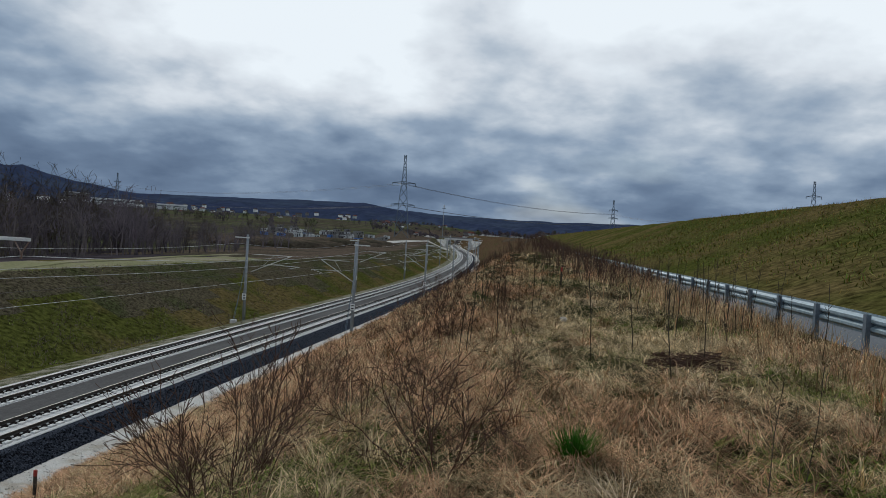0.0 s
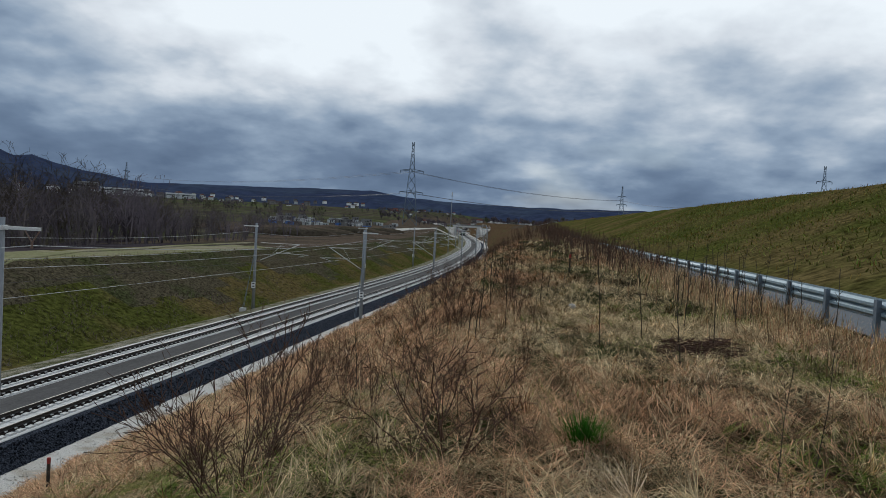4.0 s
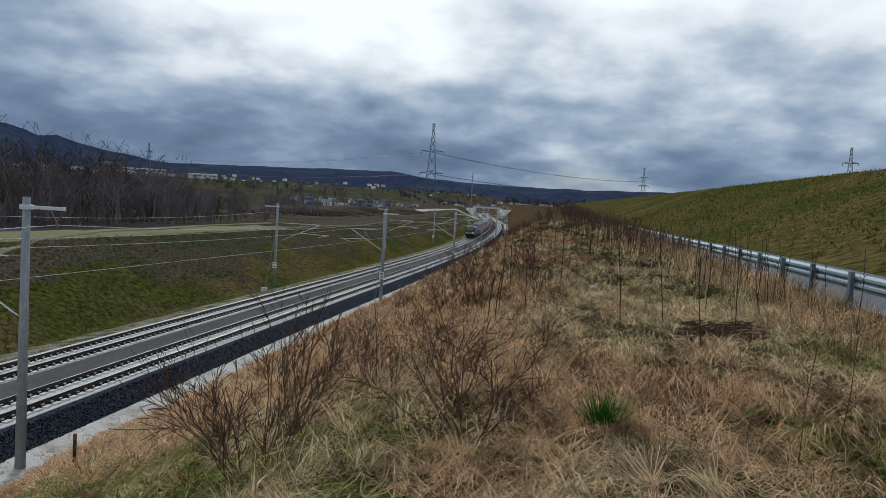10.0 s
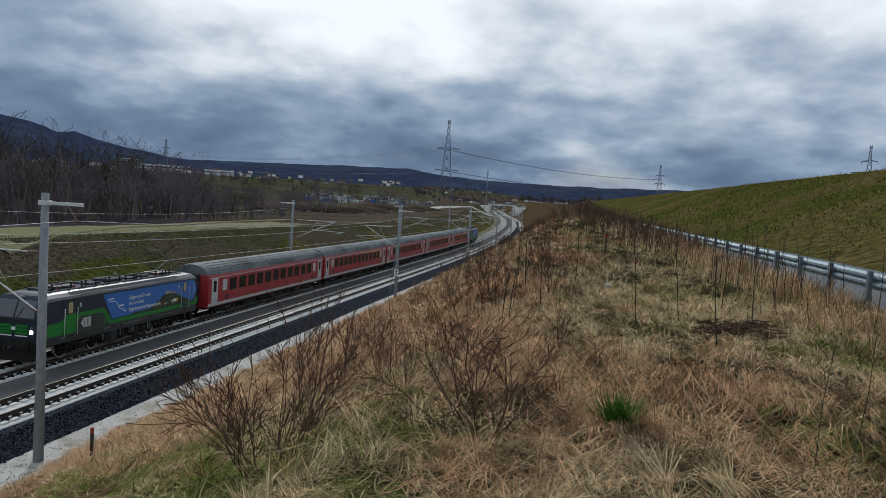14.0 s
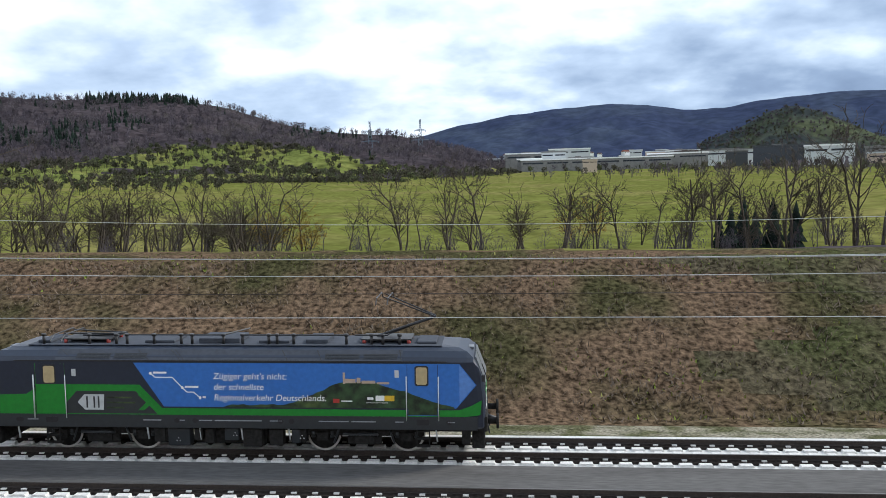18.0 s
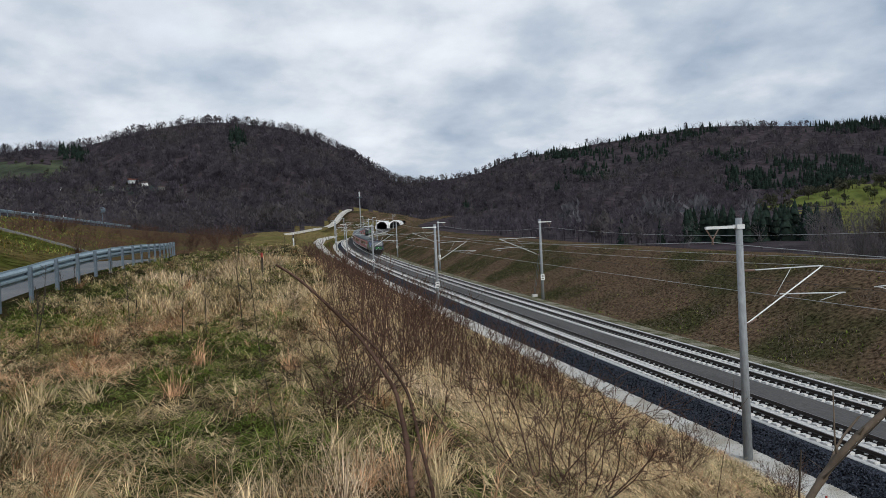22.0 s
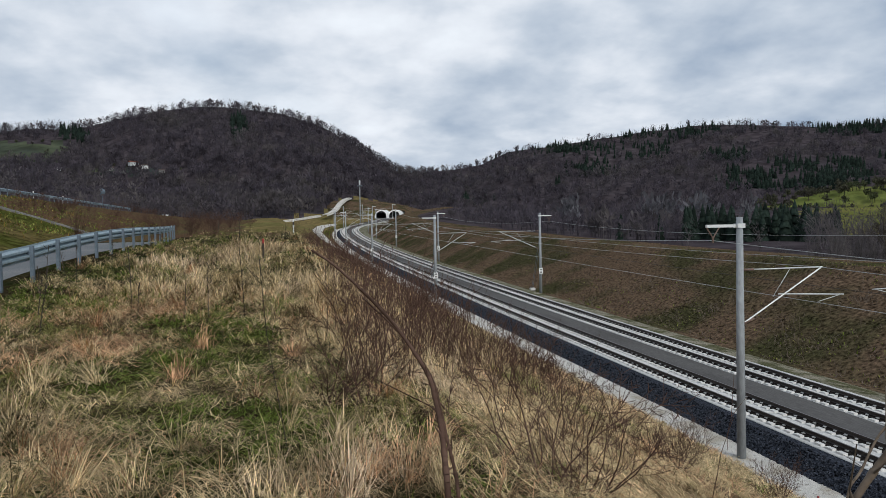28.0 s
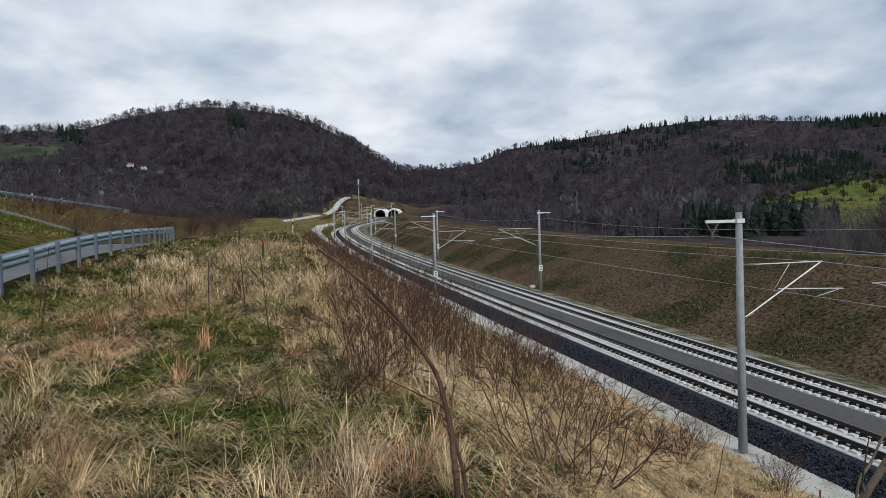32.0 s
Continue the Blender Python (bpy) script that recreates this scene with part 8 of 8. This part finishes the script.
MOUND = [(88.2, 0.4), (87.2, 1.2), (86.2, 2.0), (85.2, 2.12), (84, 2.1), (82.8, 1.95), (81.5, 1.75), (80, 1.35), (78.5, 0.9), (77, 0.3)]


def mound():
    """Grassy fill over the tunnel mouths."""
    A = np.arange(76.6, 88.6, 0.3)
    az, el = np.array([m[0] for m in MOUND])[::-1], np.array([m[1] for m in MOUND])[::-1]
    v = []
    S = [0, 0.12, 0.3, 0.5, 0.7, 0.85, 1.0, 1.2]
    for a in A:
        top = 495 * math.tan(radians(float(np.interp(a, az, el))))
        front = 466 if 80.9 < a < 84.2 else 445
        for t in S:
            r = front + (495 - front) * t
            x, y = at_az(a, r)
            b = 5.0 if not 80.9 < a < 84.2 else 10.6
            z = b + (top - b) * min(1, t) ** 0.8 - max(0, t - 1) * 10
            v.append((x, y, CAM_Z + z - (6 if t == 0 and not 80.9 < a < 84.2 else 0)))
    m = len(S)
    f = [(i * m + k, i * m + k + 1, (i + 1) * m + k + 1, (i + 1) * m + k) for i in range(len(A) - 1) for k in range(m - 1)]
    tagged(link("ground_mound", v, f, "cutting", None, True), "grassy earth fill over the tunnel mouths", "earth mound", "", "structure")


mound()


def ribbon(name, spots, w, material, label, lift=0.25):
    """A path laid over the land through (x, y) spots."""
    P = np.array(spots, float)
    t = np.linspace(0, len(P) - 1, len(P) * 6)
    Q = np.stack([np.interp(t, np.arange(len(P)), P[:, k]) for k in range(2)], 1)
    v, f = [], []
    for i, q in enumerate(Q):
        d = Q[min(i + 1, len(Q) - 1)] - Q[max(i - 1, 0)]
        d /= np.linalg.norm(d) + 1e-9
        for s in (-1, -0.9, 0.9, 1):
            x, y = q[0] - d[1] * s * w / 2, q[1] + d[0] * s * w / 2
            z = float(G(x, y)) + lift
            v.append((x, y, z - (0.3 if abs(s) == 1 else 0)))
    for i in range(len(Q) - 1):
        for k in range(3):
            f.append((i * 4 + k, i * 4 + k + 1, i * 4 + 5 + k, i * 4 + 4 + k))
    tagged(link(name, v, f, material), label, "path", "", "structure")


ribbon("path", [(56, 43.5), (64, 45.2), (74, 48.2), (86, 51.5), (103, 52.0), (120, 54), (150, 54)], 2.0, "terrace", "pale dirt track on the terrace above the cutting", 0.12)
ribbon("path", [(-150, 13), (-190, 12), (-240, 13), (-300, 14), (-350, 18), (-390, 25), (-415, 28), (-440, 30)], 3.5, "gravel", "pale service road climbing to the tunnel", 0.4)
ribbon("path", [(190, 0), (240, -2), (300, -3), (360, 2), (430, 10)], 2.6, "dirt", "brown curving service road beside the line", 0.15)
ribbon("path", [(330, 62), (380, 62), (430, 58), (470, 54), (505, 50), (530, 47)], 7.0, "gravel", "pale construction road near the bridge", 0.4)


def bridge():
    x, y = 538.0, float(E(538.0)) + 4.1
    z = float(RZ(538.0))
    g = thing("road_bridge", pose(x, y, z, 0, 0, 6), "pale concrete road bridge over the railway", "bridge")
    boxed("deck", (-4, 4, -9.5, 9.5, 6.0, 7.0), "slab", g, 0.1)
    for s in (-1, 1):
        boxed("parapet", (-4 if s < 0 else 3.7, -3.7 if s < 0 else 4, -13, 13, 7.0, 7.9), "cover", g)
        boxed("abutment", (-4, 4, min(s * 7.0, s * 9.5), max(s * 7.0, s * 9.5), -1.5, 6.0), "slab", g)
        bm = bmesh.new()
        a = [bm.verts.new(p) for p in ((-4.2, s * 8.2, -1), (-4.2, s * 8.2, 5.8), (-4.2, s * 13.5, 5.8), (-24, s * 8.2, -1), (-24, s * 9.5, 1.2), (-24, s * 15, 5.8))]
        for f in ((0, 1, 2), (3, 5, 4), (0, 3, 4, 1), (1, 4, 5, 2), (0, 2, 5, 3)):
            bm.faces.new([a[i] for i in f])
        part("wing_slope", bm, "gravel", g)


bridge()


def bank_path(name, pts, w, label):
    """A path on the fill over the tunnel, through (bearing, elevation, distance)."""
    mid = [Vector((*at_az(az, r), CAM_Z + r * math.tan(radians(el)))) for az, el, r in pts]
    v, f = [], []
    for k, c in enumerate(mid):
        d = mid[min(k + 1, len(mid) - 1)] - mid[max(k - 1, 0)]
        side = Vector((-d.y, d.x, 0)).normalized()
        for s, dz in ((-1, -0.6), (-0.92, 0.3), (0.92, 0.3), (1, -0.6)):
            v.append(c + side * s * w / 2 + Vector((0, 0, dz)))
    for i in range(len(pts) - 1):
        for k in range(3):
            f.append((i * 4 + k, i * 4 + k + 1, i * 4 + 5 + k, i * 4 + 4 + k))
    tagged(link(name, v, f, "gravel"), label, "path", "", "structure")


def on_hill(az, el):
    """Bearing, elevation and distance of the point of the wooded hill seen under these angles."""
    row = HLEFT[int(round((az - 77) / 0.35))][:26]
    rs = np.hypot(row[:, 0], row[:, 1])
    els = np.degrees(np.arctan2(row[:, 2] - CAM_Z, rs))
    return az, el, float(np.interp(el, np.maximum.accumulate(els), rs)) - 2.0


bank_path("path", [on_hill(91.4, 0.55), on_hill(90.3, 0.62), on_hill(89.2, 0.72), on_hill(88.1, 0.86), on_hill(87.2, 1.0)], 4.0, "pale track along the upper edge of the meadow")
bank_path("path", [(86.75, 1.05, 436), (86.3, 1.2, 442), (85.95, 1.45, 450), (85.7, 1.8, 462), (85.35, 2.1, 478), (85.0, 2.22, 494)], 3.2, "pale gravel path climbing the fill beside the tunnel")


M["roofred"] = mat("red_tiles", (0.15, 0.065, 0.05), 0.9, var=0.2, scale=0.3, fine=3, bump=0.2)
M["roofbrown"] = mat("brown_tiles", (0.085, 0.066, 0.062), 0.9, var=0.2, scale=0.3, fine=3, bump=0.2)


# ---- buildings ----
def hall(az, r, w, d, h, el, roof, wall, label, band=True):
    x, y = at_az(az, r)
    z = CAM_Z + r * math.tan(radians(el))
    g = thing("industrial_hall", pose(x, y, z, 0, 0, az), label, "industrial building", "industrial buildings in the valley")
    boxed("wall", (-w / 2, w / 2, 0, d, -25, h), wall, g)
    boxed("roof", (-w / 2 - 0.6, w / 2 + 0.6, -0.6, d + 0.6, h, h + 1.3), roof, g)
    if band:
        n = max(2, int(w / 24))
        for k in range(n):
            a = -w / 2 + w * (k + 0.08) / n
            panel("window", rect(a, a + w / n * 0.84, h * 0.55, h * 0.72), "glass", g, -0.02, 0.05)
        boxed("roof_unit", (-w * 0.2, w * 0.05, d * 0.3, d * 0.6, h + 0.8, h + 2.2), "cover", g)


for a in ((-7.0, 820, 150, 60, 8, 0.55, "white", "cover", "long pale industrial hall with white roof"), (-2.6, 900, 60, 40, 10, 0.95, "white", "cover", "pale factory hall with white roof"),
          (-12.5, 860, 60, 40, 8, 0.75, "white", "cover", "grey factory hall with white roof"), (-19.2, 800, 52, 30, 16, 0.4, "charcoal", "glass", "dark glazed office building with flat roof"),
          (-21.9, 780, 40, 40, 10, 0.72, "white", "lightgrey", "pale factory hall with a white roof"), (-27.2, 800, 88, 40, 7, 0.35, "lightgrey", "stone", "low hall with a reddish pale front"),
          (-5.2, 1000, 50, 30, 9, 1.3, "white", "lightgrey", "white hall behind the factory"), (-16.0, 950, 70, 30, 10, 0.8, "cover", "lightgrey", "grey warehouse hall with flat roof"),
          (-34.2, 1150, 22, 15, 11, 0.55, "white", "white", "tall white building in the valley"), (-36.9, 1150, 40, 20, 8, 0.5, "white", "white", "long white building in the valley"), (-6.6, 690, 12, 8, 3, 0.72, "stone", "stone", "orange-brown shed at the field edge"),
          (-59.6, 1500, 40, 40, 14, 0.7, "lightgrey", "cover", "large pale hall in the town"), (-62.0, 1500, 80, 20, 8, 0.65, "white", "lightgrey", "long white building in the town"), (-65.5, 1450, 50, 20, 6, 0.6, "white", "lightgrey", "pale hall at the edge of town"),
          (0.9, 950, 40, 20, 6, 0.9, "lightgrey", "cover", "low grey hall behind the field"), (-31.0, 1000, 50, 20, 6, 0.4, "cover", "lightgrey", "grey workshop hall with flat roof")):
    hall(*a)
g_halls = np.random.default_rng(17)
for _ in range(34):
    az = -g_halls.uniform(-4, 33)
    hall(az, g_halls.uniform(840, 1100), g_halls.uniform(14, 42), g_halls.uniform(12, 25), g_halls.uniform(4, 8), g_halls.uniform(0.75, 1.35), ("white", "lightgrey", "cover", "roofbrown")[int(g_halls.integers(0, 4))],
         ("cover", "lightgrey", "stone", "charcoal")[int(g_halls.integers(0, 4))], "small flat-roofed works building in the valley town")


def houses():
    g = np.random.default_rng(55)
    kinds = []
    for k, (wall, roof) in enumerate((("lightgrey", "roofred"), ("cover", "roofbrown"), ("white", "roofbrown"))):
        h = thing("house", pose(0, 0, -400), "small pale house with a pitched roof", "house", "houses of the villages")
        boxed("wall", (-5, 5, -4, 4, -4, 5.2), wall, h)
        bm = bmesh.new()
        a = [bm.verts.new(p) for p in ((-5.5, -4.6, 5.0), (5.5, -4.6, 5.0), (5.5, 0, 9), (-5.5, 0, 9), (-5.5, 4.6, 5.0), (5.5, 4.6, 5.0))]
        for f in ((0, 1, 2, 3), (3, 2, 5, 4), (0, 3, 4), (1, 5, 2), (0, 4, 5, 1)):
            bm.faces.new([a[i] for i in f])
        part("roof", bm, roof, h)
        for c in (-3, 0, 3):
            panel("window", rect(c - 0.6, c + 0.6, 1.8, 3.2), "glass", h, -4.02, 0.05)
        kinds.append(h)
    spots = []
    for _ in range(90):
        spots.append((-g.uniform(53, 78), g.uniform(1300, 1800), g.uniform(0.55, 1.05)))
    for _ in range(95):
        spots.append((-g.uniform(80, 102), g.uniform(900, 1900), None))
    for _ in range(26):
        spots.append((-g.uniform(28, 52), g.uniform(1200, 1700), g.uniform(0.6, 0.95)))
    for _ in range(22):
        spots.append((-g.uniform(-4, 10), g.uniform(1000, 1300), g.uniform(1.1, 1.7)))
    for az, r, el in spots:
        x, y = at_az(az, r)
        o = copy_thing(kinds[int(g.integers(0, 3))], pose(x, y, float(G(x, y)) if el is None else CAM_Z + r * math.tan(radians(el)) - 5, 0, 0, az + g.uniform(-60, 60)))
        k = g.uniform(0.5, 0.85) * (0.85 if el is None else 1.0)
        o.scale = (k * g.uniform(0.9, 1.5), k, k * 0.8)
    for az, el in ((97.9, 4.12), (98.7, 4.18), (99.2, 4.28), (99.6, 4.32), (100.2, 4.14), (100.9, 4.1), (101.4, 4.14), (104.2, 4.05)):
        i = (az - 77) / 0.35
        best = min(range(26), key=lambda j: abs(math.degrees(math.atan2(HLEFT[int(i), j][2] - CAM_Z, math.hypot(HLEFT[int(i), j][0], HLEFT[int(i), j][1]))) - el))
        p = HLEFT[int(i), best]
        o = copy_thing(kinds[int(g.integers(0, 3))], pose(p[0] * 0.985, p[1] * 0.985, p[2] + 0.6, 0, 0, az + g.uniform(-40, 40)))
        o.scale = (0.42 if az != 99.6 else 0.75, 0.36, 0.30)
    for o in kinds:
        for c in list(o.children):
            bpy.data.objects.remove(c)
        bpy.data.objects.remove(o)


houses()


def site():
    """Containers, vans and spoil heaps of the building site."""
    g = np.random.default_rng(91)
    cont = []
    for k, c in enumerate(("lightgrey", "locoblue", "cover")):
        t = thing("site_container", pose(0, 0, -300), "box-shaped site container, " + ("white", "blue", "grey")[k], "container", "containers on the building site")
        boxed("box", (-3, 3, -1.25, 1.25, 0, 2.6), c, t, 0.05)
        panel("door", rect(-0.5, 0.5, 0.1, 2.1), "charcoal", t, -1.26, 0.03)
        panel("window", rect(1.2, 2.2, 1.0, 2.0), "glass", t, -1.26, 0.03)
        cont.append(t)
    for k in range(64):
        az = -g.uniform(71.5, 80.5)
        r = g.uniform(350, 470)
        x, y = at_az(az, r)
        z = float(G(x, y)) - 0.1
        o = copy_thing(cont[(0, 0, 0, 2, 0, 2, 1)[int(g.integers(0, 7))]], pose(x, y, z, 0, 0, az + g.uniform(-50, 50)))
        o.scale = (0.62, 0.62, 0.62)
        if g.random() < 0.2:
            o = copy_thing(cont[2], pose(x, y, z + 1.62, 0, 0, az))
            o.scale = (0.62, 0.62, 0.62)
    for o in cont:
        for c in list(o.children):
            bpy.data.objects.remove(c)
        bpy.data.objects.remove(o)
    for k, (az, r, w, h) in enumerate(((-70.6, 262, 15, 2.2), (-72.2, 245, 18, 2.6), (-74.2, 268, 16, 2.0), (-76.4, 300, 18, 2.2), (-78.4, 330, 16, 1.8), (-69.2, 280, 14, 1.8))):
        x, y = at_az(az, r)
        bm = bmesh.new()
        bmesh.ops.create_icosphere(bm, subdivisions=3, radius=1)
        for v in bm.verts:
            v.co *= 1 + 0.18 * noise.noise(v.co * 2.5 + Vector((k, 0, 0)))
            v.co = Vector((v.co.x * w, v.co.y * 9, v.co.z * h))
        o = part("spoil_heap", bm, "dirt", None, "", True)
        o.matrix_basis = pose(x, y, float(G(x, y)), 0, 0, az)
        tagged(o, "long heap of brown spoil earth", "spoil heap", "spoil heaps")


site()
sleepers()


def bird():
    g = thing("bird", pose(-119.0, -44.3, 37.0), "dark bird of prey gliding across the cloudy sky", "bird")
    bm = bmesh.new()
    rings = []
    for x, r in ((-0.30, 0.02), (-0.2, 0.045), (-0.05, 0.075), (0.1, 0.065), (0.2, 0.04), (0.27, 0.015)):
        rings.append([bm.verts.new((x, r * math.cos(k * math.pi / 4), 0.9 * r * math.sin(k * math.pi / 4))) for k in range(8)])
    for a, b in zip(rings[:-1], rings[1:]):
        for k in range(8):
            bm.faces.new((a[k], a[(k + 1) % 8], b[(k + 1) % 8], b[k]))
    bm.faces.new(rings[0][::-1]), bm.faces.new(rings[-1])
    part("body", bm, "black", g)
    bm = bmesh.new()
    fan = [(-0.26, -0.03), (-0.26, 0.03), (-0.5, 0.11), (-0.53, 0.0), (-0.5, -0.11)]
    for z in (-0.008, 0.008):
        bm.faces.new([bm.verts.new((x, y, z)) for x, y in fan])
    part("tail", bm, "black", g)
    wings = []
    for s in (-1, 1):
        bm = bmesh.new()
        out = [(0.14, 0.04), (0.19, 0.28), (0.12, 0.52), (-0.02, 0.62), (-0.10, 0.5), (-0.13, 0.26), (-0.10, 0.04)]
        a = [bm.verts.new((x, s * y, 0.012)) for x, y in out]
        b = [bm.verts.new((x, s * y, -0.012)) for x, y in out]
        bm.faces.new(a), bm.faces.new(b[::-1])
        for k in range(7):
            bm.faces.new((a[k], a[(k + 1) % 7], b[(k + 1) % 7], b[k]))
        wings.append(part("wing", bm, "black", g))
    return g, wings


BIRD, WINGS = bird()


# ---- what moves ----
def motions():
    """The train runs along the far track towards the tunnel; the tail end passes x = 0 at 18.0 s."""
    tail = [(0.0, 917.0), (13.0, 261.0), (15.5, 129.0), (16.5, 78.5), (18.0, -0.1), (19.0, -51.0), (20.0, -104.5), (21.0, -159.0), (22.0, -214.0), (25.0, -378.0), (32.0, -760.0)]
    ts, xs = [a for a, b in tail], [b for a, b in tail]
    gx = np.arange(-1100, 1300, 2.0)
    gy = E(gx) + FAR_C + SPREAD(gx)
    arc = np.concatenate([[0], np.cumsum(np.hypot(np.diff(gx), np.diff(gy)))])
    s_of = lambda x: np.interp(x, gx, arc)

    def at(s):
        x = float(np.interp(s, arc, gx))
        return Vector((x, float(E(x)) + FAR_C + float(SPREAD(x)), float(RZ(x))))

    offs = [9.06]
    for k in range(5):
        offs.append(19.1 + 0.25 + 13.4 + 26.8 * k)
    offs.append(19.1 + 1.2 + 26.8 * 5 + 9.06)
    times = sorted(set([0.0, 3.0, 6.0] + [7 + 0.5 * k for k in range(38)] + [27.0, 29.0, 32.0]))
    for car, o in zip(TRAIN, offs):
        rows = []
        for t in times:
            s = float(s_of(np.interp(t, ts, xs))) - o
            half = 4.75 if o in (offs[0], offs[-1]) else 9.5
            a, b = at(s - half), at(s + half)
            d = b - a
            yaw = math.degrees(math.atan2(d.y, d.x))
            pit = math.degrees(math.atan2(d.z, math.hypot(d.x, d.y)))
            c = (a + b) / 2
            rows.append((t, pose(c.x, c.y, c.z, 0, -pit, yaw)))
        walk(car, rows)

    # two cars pass behind the guard rail on the embankment, one after the other
    ways = (((0.0, -77.0), (20.0, -79.0), (21.4, -82.0), (22.3, -101.0), (22.6, -106.5), (22.9, -117.0), (23.2, -131.0), (23.6, -142.0), (24.0, -151.0), (24.4, -160.0), (26.0, -198.0), (32.0, -292.0)),
            ((0.0, -69.0), (27.0, -71.0), (28.4, -84.0), (29.2, -101.5), (29.4, -105.6), (29.6, -110.2), (29.8, -118.0), (30.0, -125.0), (30.2, -130.0), (30.4, -136.5), (30.8, -147.0), (31.2, -157.0), (32.0, -176.0)))
    for one, way in zip(CARS, ways):
        walk(one, [(t, pose(x, -31.0, 12.98, 0, 0, 180)) for t, x in way])

    walk(BIRD, [(t, pose(x, y, z, 0, 2, 96)) for t, x, y, z in ((0.0, -60.0, -330.0, 70.0), (27.5, -119.0, -44.3, 37.0), (28.2, -122.0, -36.9, 34.8), (28.5, -123.2, -33.5, 33.6), (29.0, -124.9, -27.7, 32.1),
                                                            (29.5, -126.3, -21.8, 31.1), (30.0, -127.1, -16.3, 31.0), (30.3, -127.5, -13.3, 30.8), (30.5, -127.8, -11.3, 30.1), (30.8, -128.1, -8.4, 29.6), (31.1, -128.4, -5.6, 28.5), (32.0, -128.9, 2.5, 26.2))])
    for s, wing in zip((-1, 1), WINGS):
        beat = [(27.5 + 0.15 * k, 22 * math.sin(k * 1.6) * (1 if (k // 6) % 2 == 0 else 0.2) + 8) for k in range(31)]
        walk(wing, [(t, pose(0, 0, 0, s * a, 0, 0)) for t, a in [(0.0, 8.0)] + beat])


motions()
